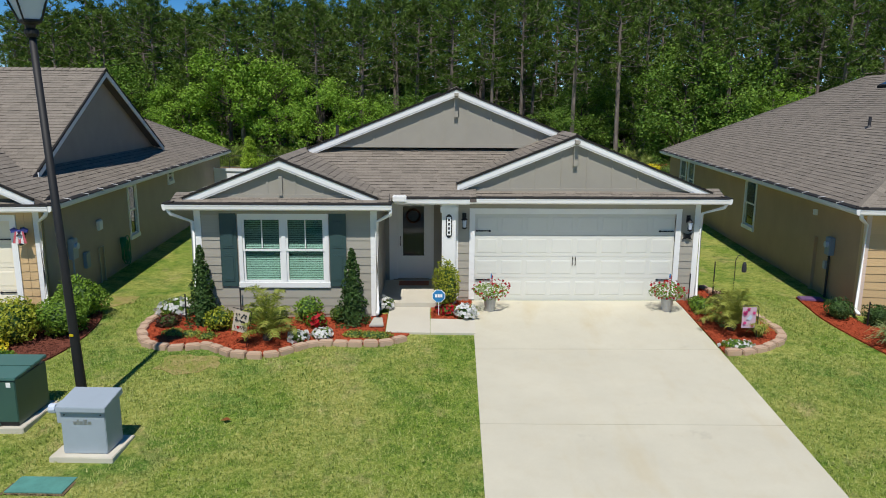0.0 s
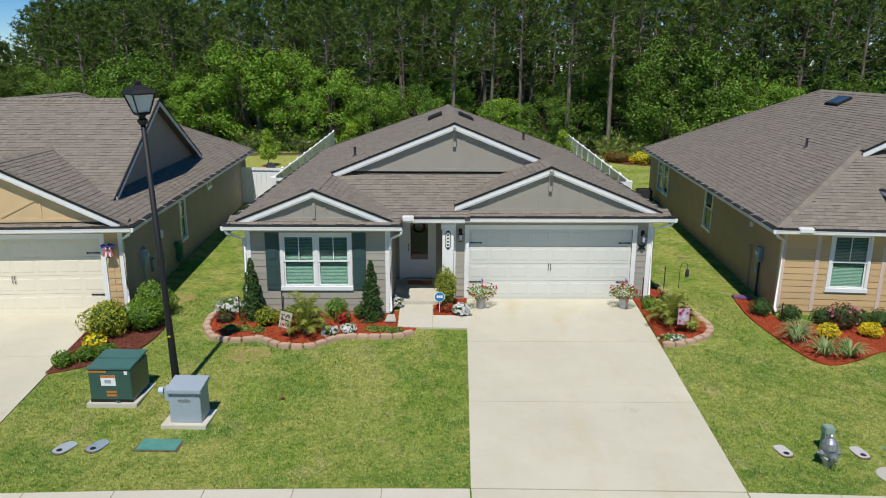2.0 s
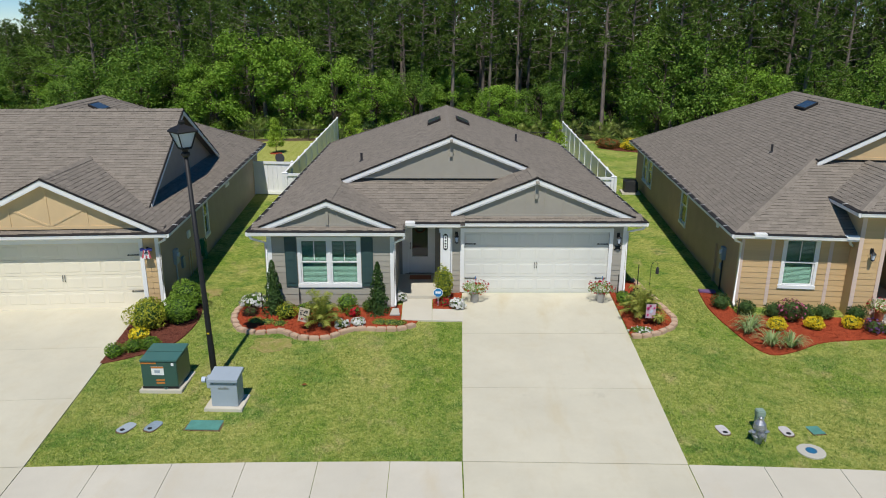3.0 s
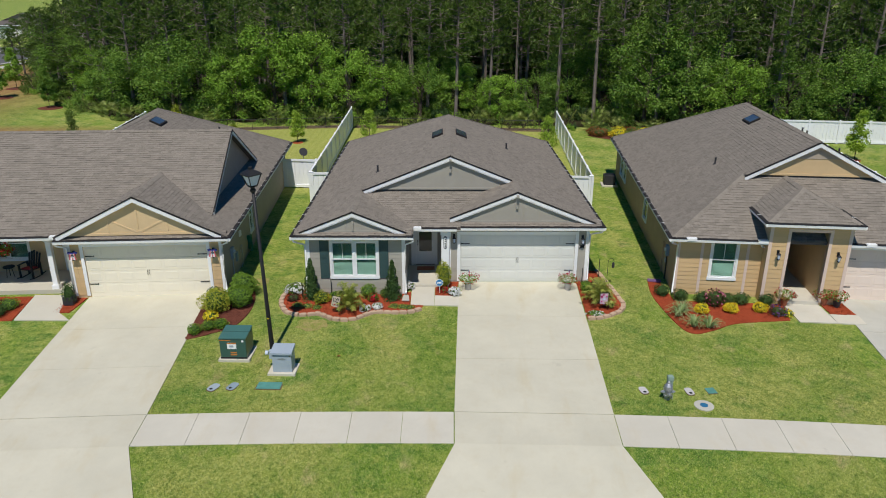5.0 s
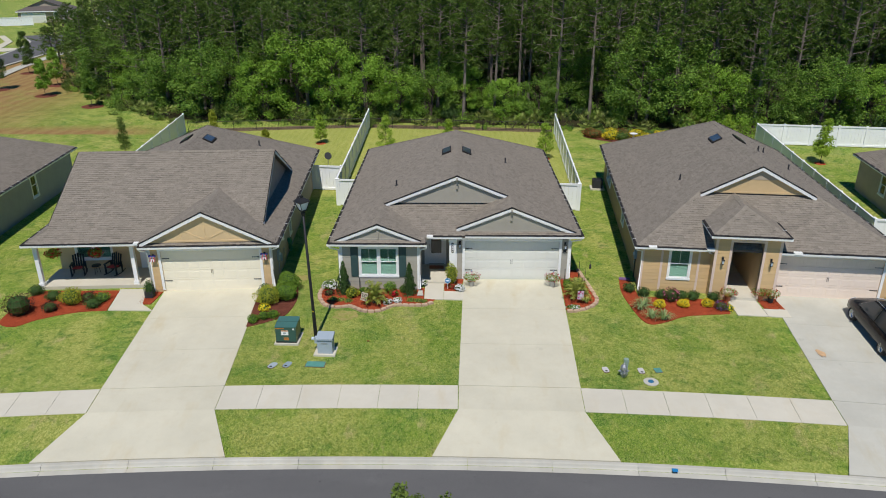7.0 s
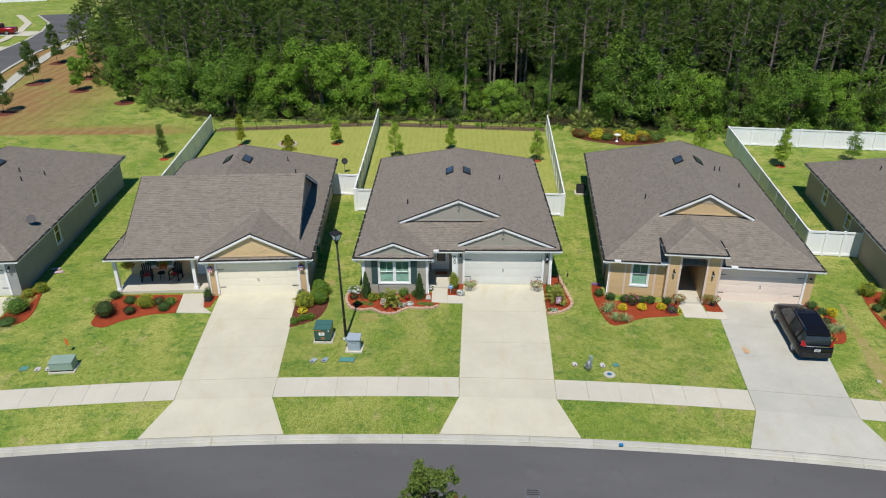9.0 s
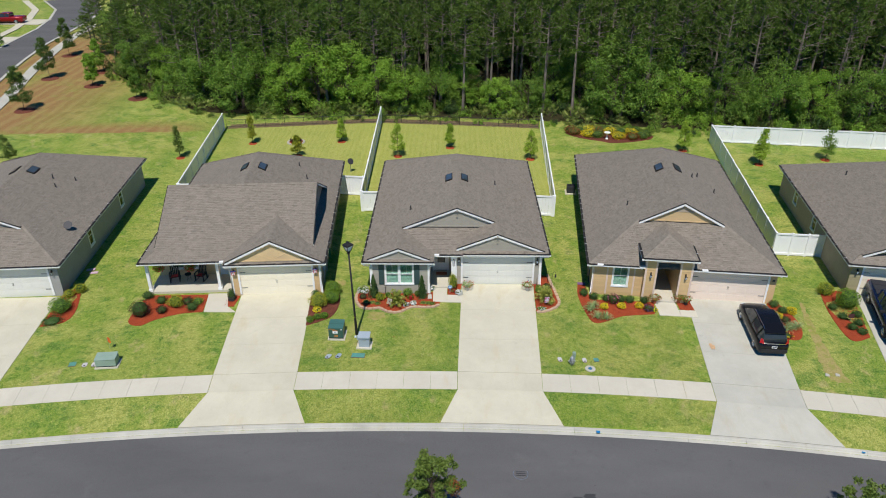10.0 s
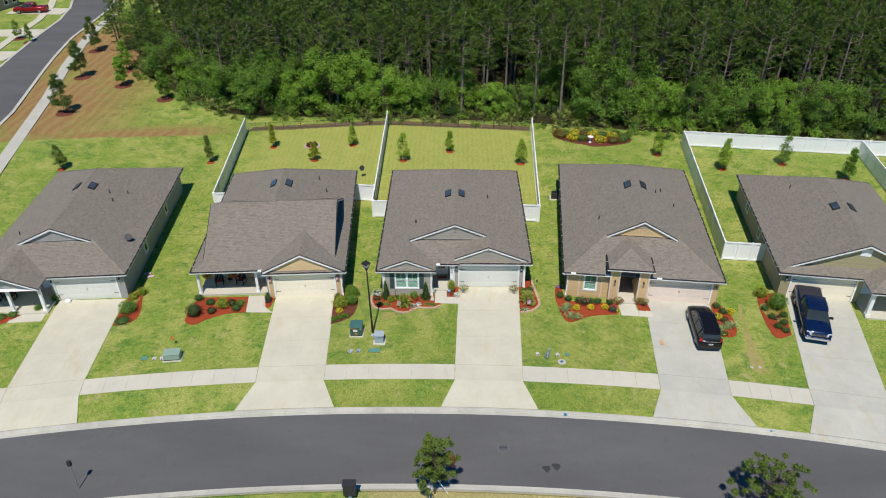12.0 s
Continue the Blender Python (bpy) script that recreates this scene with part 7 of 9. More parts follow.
def flower_pot(label, at, seed, flag=True, mat="steel"):
    P = thing("flower_pot", (*at, gz(*at) + 0.03), label, "flower pot")
    part("bucket", MB().lathe([(0.11, 0), (0.15, 0.30), (0.16, 0.31), (0.145, 0.29)], 14), mat, P)
    part("foliage", bush_mesh("foliage", "hedge", 0.42, 0.36, 0.4, 330, 0.04, seed, 0.28), None, P)
    rng = np.random.default_rng(seed)
    p, d = blob_points(90, 0.46, 0.4, 0.24, rng, hollow=0.8)
    p[:, 2] += 0.5
    part("blossom", leaf_mesh("blossom", "red_flower", p, d, 0.035, 0.9, rng), None, P, kind="stuff")
    if flag:
        f = part("flag_stick", MB().tube([(0, 0, 0.3), (0, -0.02, 0.95)], 0.006, 5), "white", P)
        part("flag_cloth", MB().prism([(0.005, -0.02, 0.66), (0.05, -0.03, 0.62), (0.06, -0.03, 0.84), (0.005, -0.02, 0.92)], (0, 0.004, 0)), "red_flower", f, "small striped flag")
        part("flag_canton", MB().box(0.006, 0.035, -0.03, -0.022, 0.80, 0.90), "blue_sign", f)
        for k in range(3):
            part("flag_stripe", MB().box(0.008, 0.05, -0.034, -0.026, 0.67 + 0.045 * k, 0.685 + 0.045 * k), "white", f)


M["blue_sign"] = painted("sign_blue", (0.02, 0.20, 0.45), 0.4)
flower_pot("galvanised pot of red flowers with a small flag", (0.33, -0.78), 81)
flower_pot("galvanised pot of red flowers with a small flag", (4.52, -0.80), 82)


def garden_flag(label, at, turn, love, z=0.3):
    F = thing("garden_flag", (*at, gz(*at)), label, "garden flag", turn=turn)
    part("stand", MB().tube([(0.2, 0, 0), (0.2, 0, z + 0.45), (0.17, 0, z + 0.48), (-0.2, 0, z + 0.48)], 0.008, 5), "black", F)
    w, h = 0.155, 0.45
    mb = MB()
    n = 6
    for i in range(n + 1):
        x = -w + 2 * w * i / n
        mb.v += [(x, 0.012 * math.sin(i * 1.3), z), (x, 0.006 * math.sin(i * 1.3), z + h)]
        if i:
            mb.f.append((2 * i - 2, 2 * i, 2 * i + 1, 2 * i - 1))
    mb.f += [tuple(reversed(q)) for q in []]
    cloth = part("cloth", mb.mesh("cloth", "cloth" if love else "pink_cloth"), None, F)
    sol = cloth.modifiers.new("thickness", "SOLIDIFY")
    sol.thickness = 0.004
    if love:
        rng = random.Random(5)
        for k in range(16):
            x, zz = rng.uniform(-0.10, 0.10), z + 0.2 + rng.uniform(0, 0.19)
            part("print_mark", MB().prism([(x + 0.022 * math.cos(q), -0.019, zz + 0.022 * math.sin(q)) for q in (0, 1.2, 2.5, 3.8, 5)], (0, 0.002, 0)), "lead", cloth)
        for ch, x in (("L", -0.115), ("VE", 0.01)):
            cu = bpy.data.curves.new("lettering", "FONT")
            cu.body, cu.size, cu.extrude = ch, 0.11, 0.001
            cu.materials.append(M["lead"])
            o = new("lettering", cu)
            o.parent, o.matrix_basis = cloth, pose(x, -0.02, z + 0.06, 90, 0, 0)
        part("heart", MB().prism([(-0.03, -0.02, z + 0.055), (0.005, -0.02, z + 0.10), (0.0, -0.02, z + 0.125), (-0.015, -0.02, z + 0.13), (-0.03, -0.02, z + 0.118), (-0.045, -0.02, z + 0.13), (-0.06, -0.02, z + 0.125), (-0.065, -0.02, z + 0.10)], (0, 0.002, 0)), "red_flower", cloth, "red heart")
    else:
        rng = random.Random(6)
        for k in range(9):
            x, zz = (rng.choice((-0.1, -0.04, 0.08, 0.11)) + rng.uniform(-0.03, 0.03), z + rng.choice((0.06, 0.1, 0.33, 0.39)) + rng.uniform(-0.02, 0.02))
            part("print_flower", MB().prism([(x + (0.045 if q % 2 else 0.026) * math.cos(q * 0.63), -0.02, zz + (0.045 if q % 2 else 0.026) * math.sin(q * 0.63)) for q in range(10)], (0, 0.002, 0)), "pink_print", cloth)
        part("print_shape", MB().prism([(-0.07, -0.02, z + 0.2), (0.02, -0.02, z + 0.16), (0.07, -0.02, z + 0.24), (0.02, -0.02, z + 0.3)], (0, 0.002, 0)), "lamp_glass", cloth)


M["cloth"] = painted("cream_cloth", (0.62, 0.52, 0.40), 0.9)
M["pink_cloth"] = painted("pink_cloth", (0.60, 0.42, 0.50), 0.9)
M["pink_print"] = painted("pink_print", (0.62, 0.05, 0.20), 0.9)
garden_flag("cream garden flag with a dark print and a red heart", (-5.06, -2.92), -6, True, 0.36)
bpy.data.objects["garden_flag"].matrix_basis = bpy.data.objects["garden_flag"].matrix_basis @ pose(0, 0, 0, 0, 12, 0)
garden_flag("pink flowered garden flag on a thin stand", (5.66, -2.6), 4, False, 0.30)

sign = thing("yard_sign", (-0.88, -1.12, gz(-0.88, -1.12)), "octagonal blue and white yard sign on a stake", "sign")
part("stake", MB().tube([(0, 0, 0), (0, 0, 0.45)], 0.01, 5), "white", sign)
part("board", MB().prism([(0.16 * math.cos(math.tau * (k + 0.5) / 8), -0.012, 0.5 + 0.16 * math.sin(math.tau * (k + 0.5) / 8)) for k in range(8)], (0, 0.01, 0)), "white", sign)
part("face", MB().prism([(0.145 * math.cos(math.tau * (k + 0.5) / 8), -0.016, 0.5 + 0.145 * math.sin(math.tau * (k + 0.5) / 8)) for k in range(8)], (0, 0.003, 0)), "blue_sign", sign)
for k in range(3):
    part("emblem_bar", MB().box(-0.085 + 0.06 * k, -0.035 + 0.06 * k, -0.021, -0.017, 0.47, 0.545), "white", sign)
sp = thing("splash_block", (-2.26, -1.62, gz(-2.26, -1.62) + 0.04), "grey concrete splash block under a downspout", "splash block")
part("tray", MB().prism([(-0.1, 0.28, 0), (0.1, 0.28, 0), (0.16, -0.28, 0), (-0.16, -0.28, 0)], (0, 0, 0.05)), "curb", sp, bevel=0.01)
for x, y, h in ((-5.35, -1.35, 0.75), (-3.02, -1.3, 0.75), (-6.5, -1.6, 0.7), (5.2, -0.35, 0.8), (6.05, 0.3, 0.95), (8.7, -1.85, 0.6), (-8.95, -1.5, 0.55)):
    solid("garden_stake", MB().tube([(x, y, gz(x, y)), (x, y, gz(x, y) + h)], 0.016, 5), "black", "thin dark path light stake in the mulch", "stake", "garden stakes")
hook = thing("shepherd_hook", (6.25, -0.4, gz(6.25, -0.4)), "black iron shepherd hook with a small feeder", "garden hook")
part("rod", MB().tube([(0, 0, 0), (0, 0, 1.15), (0.05, 0, 1.25), (0.14, 0, 1.28), (0.22, 0, 1.22), (0.22, 0, 1.14)], 0.009, 6), "black", hook)
part("feeder", MB().lathe([(0.05, 0.85), (0.06, 0.88), (0.05, 1.05), (0.02, 1.1)], 8, (0.22, 0)), "lead", hook)

# tan house planting
for x, y in ((8.36, -1.3), (8.98, -1.75), (9.8, -1.95), (10.75, -2.05), (11.33, -2.1), (12.3, -2.2)):
    bush("clipped dark green shrub against tan siding", (x, y), 0.33, 0.5, "deep", 480, 0.04, group="clipped shrubs of the tan house")
bush("rose bush with deep pink flowers", (10.2, -2.25), 0.42, 0.75, "maroon", 360, 0.045, flowers="pink_flower", fl_n=90, fl_size=0.05)
for x, y in ((9.5, -2.85), (10.67, -2.8), (11.84, -2.75)):
    bush("bright yellow rounded shrub in red mulch", (x, y), 0.30, 0.42, "yellow_flower", 520, 0.045, group="yellow shrubs")
for i, (x, y) in enumerate(((8.5, -3.1), (8.85, -3.9), (9.4, -4.0), (8.75, -2.75))):
    strap_plant("variegated clump of long arching leaves", (x, y), 0.55, 0.55, 90 + i)
bush("purple and red flower clump", (12.4, -3.05), 0.36, 0.42, "maroon", 220, 0.045, flowers="purple_flower", fl_n=90, fl_size=0.045, name="flower_clump")
bush("yellow and red flower clump", (12.75, -3.1), 0.25, 0.28, "hedge", 150, 0.04, flowers="yellow_flower", fl_n=60, fl_size=0.045, name="flower_clump")
stone = solid("stepping_stone", MB().box(-0.28, 0.28, -0.15, 0.15, 0, 0.06), "purple_flower", "pale lilac stone slab by the wall", "stone", at=pose(8.42, 0.05, gz(8.42, 0.05) + 0.03, 0, 0, -10), bevel=0.02)
for x, y in ((13.0, -2.25), (14.62, -2.2)):
    flower_pot("terracotta pot of red flowers", (x, y), int(x * 10), False, "terracotta")
flower_pot("dark pot on a white stand beside the entry", (15.05, -2.4), 155, False, "lead")
for x, y, m in ((20.9, -2.6, "deep"), (21.2, -3.3, "deep"), (21.0, -4.3, "maroon")):
    bush("small dark shrub beside the tan garage", (x, y), 0.36, 0.45, m, 300, 0.045)
for x, y in ((20.6, -4.0), (21.75, -3.4)):
    bush("bright yellow flowering shrub in red mulch", (x, y), 0.36, 0.5, "yellow_flower", 420, 0.05, group="yellow shrubs")
for i, (x, y) in enumerate(((21.1, -5.0), (21.45, -4.9), (20.6, -5.3))):
    strap_plant("variegated clump of long arching leaves", (x, y), 0.5, 0.5, 120 + i)
bush("low red and yellow flowers", (20.5, -5.8), 0.4, 0.25, "maroon", 200, 0.045, flowers="yellow_flower", fl_n=60, fl_size=0.04, name="flower_clump")

# cream house planting
bush("yellow-green rounded shrub beside the drive", (-9.75, -2.65), 0.62, 0.95, "lime", 1100, 0.055)
bush("dense green hedge shrub in red mulch", (-8.95, -2.2), 0.62, 0.85, "hedge", 1200, 0.055)
bush("dense green hedge shrub against the wall", (-9.0, -1.2), 0.62, 0.95, "hedge", 1200, 0.055)
bush("dark shrub beside the garage corner", (-10.1, -1.75), 0.3, 0.6, "deep", 380, 0.045)
for x, y in ((-10.05, -4.4), (-9.62, -4.1), (-9.2, -3.95)):
    bush("small dark clipped shrub in red mulch", (x, y), 0.29, 0.38, "hedge", 400, 0.04, group="small shrubs of the cream house")
bush("yellow flower clump beside the drive", (-9.8, -3.3), 0.28, 0.3, "hedge", 120, 0.04, flowers="yellow_flower", fl_n=140, fl_size=0.055, name="flower_clump")
bush("reddish loose shrub at the bed's end", (-21.4, -3.9), 0.75, 1.1, "maroon", 520, 0.055)
bush("yellow-green rounded shrub before the porch", (-19.4, -2.9), 0.55, 0.85, "lime", 800, 0.055)
for x, y, m in ((-20.5, -2.5, "deep"), (-18.7, -2.6, "maroon"), (-18.0, -2.6, "hedge"), (-20.1, -3.6, "maroon"), (-18.2, -3.2, "deep"), (-21.6, -2.0, "deep")):
    bush("low shrub before the cream porch", (x, y), 0.42, 0.5, m, 360, 0.045)
bush("tall clipped conical shrub in a pot", (-15.8, -2.15), 0.27, 0.95, "deep", 620, 0.04, name="topiary")
# outer houses
bush("large dark green shrub in red mulch", (25.75, -2.6), 0.8, 1.35, "hedge", 1200, 0.06)
bush("variegated yellow shrub in red mulch", (25.0, -1.1), 0.55, 0.9, "lime", 700, 0.055)
for x, y in ((24.7, -2.9), (24.9, -3.9), (25.0, -5.0), (25.6, -4.6), (25.9, -3.7), (25.4, -5.5)):
    bush("small clipped green shrub in red mulch", (x, y), 0.34, 0.4, "deep", 320, 0.045, group="small shrubs of the olive house")
bush("large rounded green shrub in red mulch", (-26.85, -3.6), 0.75, 1.0, "oak", 900, 0.06)
bush("yellow-green shrub by the garage", (-26.6, -1.3), 0.45, 0.6, "lime", 500, 0.055)
bush("yellow-green shrub by the garage", (-27.1, -1.9), 0.4, 0.5, "lime", 420, 0.055)
bush("spreading juniper in red mulch", (-26.9, -4.8), 0.7, 0.3, "deep", 420, 0.05)
for x, y in ((-37.8, -4.4), (-36.7, -4.6), (-35.9, -4.3), (-34.2, -3.5)):
    bush("low green shrub before the grey porch", (x, y), 0.45, 0.4, "oak", 340, 0.05)
for i, (x, y, m) in enumerate(((12.6, 31.7, "rust"), (14.0, 31.0, "yellow_flower"), (15.0, 30.8, "scrub"), (17.2, 30.4, "yellow_flower"), (18.6, 30.1, "rust"), (19.8, 30.6, "scrub"), (20.3, 31.2, "scrub"), (13.2, 32.2, "scrub"), (14.3, 32.3, "yellow_flower"), (15.4, 32.2, "rust"), (16.5, 31.9, "yellow_flower"), (17.7, 31.8, "scrub"), (18.8, 31.6, "yellow_flower"), (16.0, 32.6, "scrub"), (19.3, 32.2, "scrub"), (12.3, 32.3, "rust"))):
    bush("bushy plant in the bed by the woods", (x, y), 0.8, 0.75, m, 420, 0.08, group="plants by the woods")
bb = thing("bird_bath", (15.9, 30.2, gz(15.9, 30.2)), "white stone bird bath in the far bed", "bird bath")
part("pedestal", MB().lathe([(0.2, 0), (0.18, 0.06), (0.08, 0.12), (0.07, 0.55), (0.12, 0.62)], 12), "white", bb)
part("bowl", MB().lathe([(0.12, 0.62), (0.34, 0.70), (0.36, 0.76), (0.28, 0.72)], 14), "white", bb)
dish = thing("satellite_dish", (-10.55, 20.7, gz(-10.55, 20.7)), "small grey satellite dish on a ground post", "satellite dish")
part("post", MB().tube([(0, 0, 0), (0, 0, 1.0)], 0.03, 6), "steel", dish)
part("reflector", MB().lathe([(0.02, 0), (0.2, 0.03), (0.3, 0.09)], 14), "lead", dish).matrix_basis = pose(0, 0, 1.1, 65, 0, 30)

# ---- small things round the houses ----
M["maroon_sign"] = painted("sign_maroon", (0.10, 0.04, 0.04), 0.5)
M["orange_flag"] = painted("orange_flag", (0.75, 0.16, 0.02), 0.7)


def dry_mat():
    N = Nodes("dry_turf", 0.95, spec=0.1)
    c = N.ramp(N.noise(14, 5, 0.8), [(0.3, (0.20, 0.17, 0.05)), (0.55, (0.40, 0.33, 0.13)), (0.75, (0.55, 0.47, 0.22))])
    N.color(N.mix(N.ramp(N.noise(3, 4), [(0.45, (0, 0, 0)), (0.65, (0.8, 0.8, 0.8))]), c, (0.24, 0.28, 0.05)))
    return N.bump(N.noise(40, 4, 0.8), 0.8, 0.04).m


M["dry_turf"] = dry_mat()
M["bare_soil"] = mulch_mat("bare_soil", (0.20, 0.145, 0.085))
def door_mat(at, w, d, mat, label, z):
    solid("door_mat", MB().box(-w / 2, w / 2, -d / 2, d / 2, 0, 0.018), mat, label, "door mat", at=pose(*at, z), bevel=0.006)


door_mat((-1.5, 1.3), 0.78, 0.42, "terracotta", "dark reddish door mat before the white door", 0.062)


def hose_reel():
    """Coils of green hose on a wall hanger."""
    m = pose(-9.36, -1.47, 0, 0, 0, 3.8) @ pose(-0.35, 5.0, 0.45)
    H = thing("garden_hose", (0, 0, 0), "coiled green garden hose hung on the side wall", "hose")
    H.matrix_basis = m
    part("hanger", MB().box(0, 0.14, -0.09, 0.09, 0.2, 0.42), "hose", H, bevel=0.02)
    rng = random.Random(3)
    for k in range(6):
        r, dx, dz = 0.24 + rng.uniform(-0.04, 0.05), 0.06 + 0.025 * k, rng.uniform(-0.12, -0.02)
        part("coil", MB().tube([(dx + 0.01 * math.sin(3 * q), r * 0.75 * math.sin(q), dz + 0.12 + r * 1.45 * math.cos(q)) for q in [math.tau * j / 20 for j in range(21)]], 0.016, 6, cap=False), "hose", H)


hose_reel()
CREAM = pose(-9.36, -1.47, 0, 0, 0, 3.8)


def porch_chair(m, label):
    """A black slatted armchair with a red seat pad."""
    C = thing("porch_chair", (0, 0, 0), label, "chair", "black porch chairs")
    C.matrix_basis = m
    part("seat", MB().prism([(-0.27, -0.27, 0.40), (0.27, -0.27, 0.40), (0.25, 0.24, 0.33), (-0.25, 0.24, 0.33)], (0, 0, 0.03)), "black", C)
    part("seat_pad", MB().prism([(-0.24, -0.25, 0.432), (0.24, -0.25, 0.432), (0.22, 0.2, 0.372), (-0.22, 0.2, 0.372)], (0, 0, 0.05)), "seat_red", C, "red seat cushion", bevel=0.015)
    for i in range(5):
        x = -0.22 + 0.11 * i
        top = 1.08 - 0.05 * abs(i - 2)
        part("back_slat", MB().prism([(x - 0.045, 0.22, 0.36), (x + 0.045, 0.22, 0.36), (x * 1.15 + 0.045, 0.42, top), (x * 1.15 - 0.045, 0.42, top)], (0, 0.02, 0)), "black", C)
    for sx in (-1, 1):
        x = sx * 0.31
        part("armrest", MB().box(x - 0.06, x + 0.06, -0.3, 0.3, 0.6, 0.625), "black", C, bevel=0.01)
        for y in (-0.25, 0.25):
            part("leg", MB().box(x - 0.035, x + 0.035, y - 0.03, y + 0.03, 0.03, 0.6), "black", C)
        part("rocker", MB().tube([(x, -0.45, 0.09), (x, -0.2, 0.03), (x, 0.15, 0.03), (x, 0.5, 0.10)], 0.022, 6), "black", C)


porch_chair(CREAM @ pose(-10.9, 2.2, 0.1, 0, 0, 12), "black slatted rocking chair with red cushion on the porch")
porch_chair(CREAM @ pose(-9.1, 2.25, 0.1, 0, 0, -15), "black slatted rocking chair with red cushion on the porch")
tb = thing("side_table", (0, 0, 0), "small round black side table between two chairs", "table")
tb.matrix_basis = CREAM @ pose(-10.0, 2.3, 0.1)
part("tabletop", MB().lathe([(0.23, 0.45), (0.24, 0.47), (0.23, 0.49)], 16), "black", tb)
for k in range(3):
    part("leg", MB().tube([(0.17 * math.cos(k * 2.09), 0.17 * math.sin(k * 2.09), 0), (0.1 * math.cos(k * 2.09), 0.1 * math.sin(k * 2.09), 0.45)], 0.014, 5), "black", tb)


def hanging_basket(m, seed):
    B = thing("hanging_basket", (0, 0, 0), "hanging basket of red flowers under the porch beam", "hanging basket", "hanging baskets")
    B.matrix_basis = m
    part("basket", MB().lathe([(0.06, -0.2), (0.15, -0.1), (0.18, 0.0), (0.17, 0.0)], 12), "terracotta", B)
    rng = np.random.default_rng(seed)
    p, d = blob_points(420, 0.36, 0.36, 0.24, rng)
    part("foliage", leaf_mesh("foliage", "hedge", p, d, 0.045, 0.6, rng), None, B)
    p, d = blob_points(110, 0.38, 0.38, 0.26, rng, hollow=0.9)
    part("blossom", leaf_mesh("blossom", "red_flower", p, d, 0.045, 0.9, rng), None, B, kind="stuff")
    for k in range(3):
        part("wire", MB().tube([(0.16 * math.cos(k * 2.09), 0.16 * math.sin(k * 2.09), 0), (0, 0, 0.55)], 0.005, 4), "black", B)


hanging_basket(CREAM @ pose(-11.4, 1.0, 1.83), 501)
hanging_basket(CREAM @ pose(-9.3, 1.0, 1.83), 502)
tub = thing("shrub_tub", (-15.8, -2.15, gz(-15.8, -2.15) + 0.03), "dark square planter tub under the conical shrub", "planter")
part("tub", MB().prism([(-0.2, -0.2, 0), (0.2, -0.2, 0), (0.2, 0.2, 0), (-0.2, 0.2, 0)], (0, 0, 0.36)), "lead", tub, bevel=0.02)
L2 = pose(-27.15, -2.1, 0, 0, 0, 5.0)
porch_chair(L2 @ pose(-11.0, 0.6, 0.08, 0, 0, 10), "black slatted rocking chair on the grey porch")
porch_chair(L2 @ pose(-9.9, 0.7, 0.08, 0, 0, -10), "black slatted rocking chair on the grey porch")
st = thing("garden_ornament", (-32.3, -2.5, gz(-32.3, -2.5) + 0.03), "white rounded stone ornament beside the grey garage", "ornament")
part("stone", MB().lathe([(0.22, 0), (0.27, 0.1), (0.2, 0.22), (0.08, 0.27)], 12), "white", st, smooth=True)
bush("loose blue-green plant beside the grey garage", (-33.4, -2.3), 0.4, 0.7, "palm", 420, 0.05)
for x, y in ((-27.25, 1.7), (-26.85, 1.25)):
    solid("stepping_stone", MB().box(-0.3, 0.3, -0.14, 0.14, 0, 0.06), "pink_cloth", "pale pink stone slab beside the grey wall", "stone", "pink stones", at=pose(x, y, gz(x, y) + 0.02, 0, 0, 12), bevel=0.02)
os = thing("yard_sign", (25.2, -4.3, gz(25.2, -4.3)), "small dark notice on a stake in red mulch", "sign")
part("stake", MB().tube([(0, 0.012, 0), (0, 0.012, 0.5)], 0.012, 5), "steel", os)
part("board", MB().box(-0.18, 0.18, -0.01, 0.005, 0.32, 0.62), "maroon_sign", os)
mf = thing("marker_flag", (-22.05, -7.4, gz(-22.05, -7.4)), "small orange marker flag behind the sage cabinet", "marker flag")
part("wire", MB().tube([(0, 0, 0), (0, 0, 0.95)], 0.008, 4), "steel", mf)
part("flag", MB().prism([(0, 0, 0.55), (0.2, -0.03, 0.5), (0.16, -0.02, 0.9), (0, 0, 0.95)], (0, 0.006, 0)), "orange_flag", mf)
solid("fallen_leaf", MB().prism([(-0.09, 0, 0.04), (0, -0.05, 0.06), (0.09, 0.01, 0.05), (0.0, 0.05, 0.075)], (0, 0, 0.004)), "rust", "dry brown leaf lying on the lawn", "leaf", at=pose(-4.43, -5.97, gz(-4.43, -5.97)))


def patch(name, pts, mat, label, category, lift=0.012):
    """A thin worn patch on the ground with a ragged edge."""
    rng = random.Random(len(pts))
    loop = []
    for (xa, ya), (xb, yb) in zip(pts, pts[1:] + pts[:1]):
        n = max(2, int(math.hypot(xb - xa, yb - ya) / 0.18))
        loop += [(xa + (xb - xa) * i / n + rng.uniform(-0.08, 0.08), ya + (yb - ya) * i / n + rng.uniform(-0.08, 0.08)) for i in range(n)]
    return solid(name, MB().prism([(x, y, gz(x, y) + lift - 0.03) for x, y in loop], (0, 0, 0.03)), mat, label, category, kind="structure")


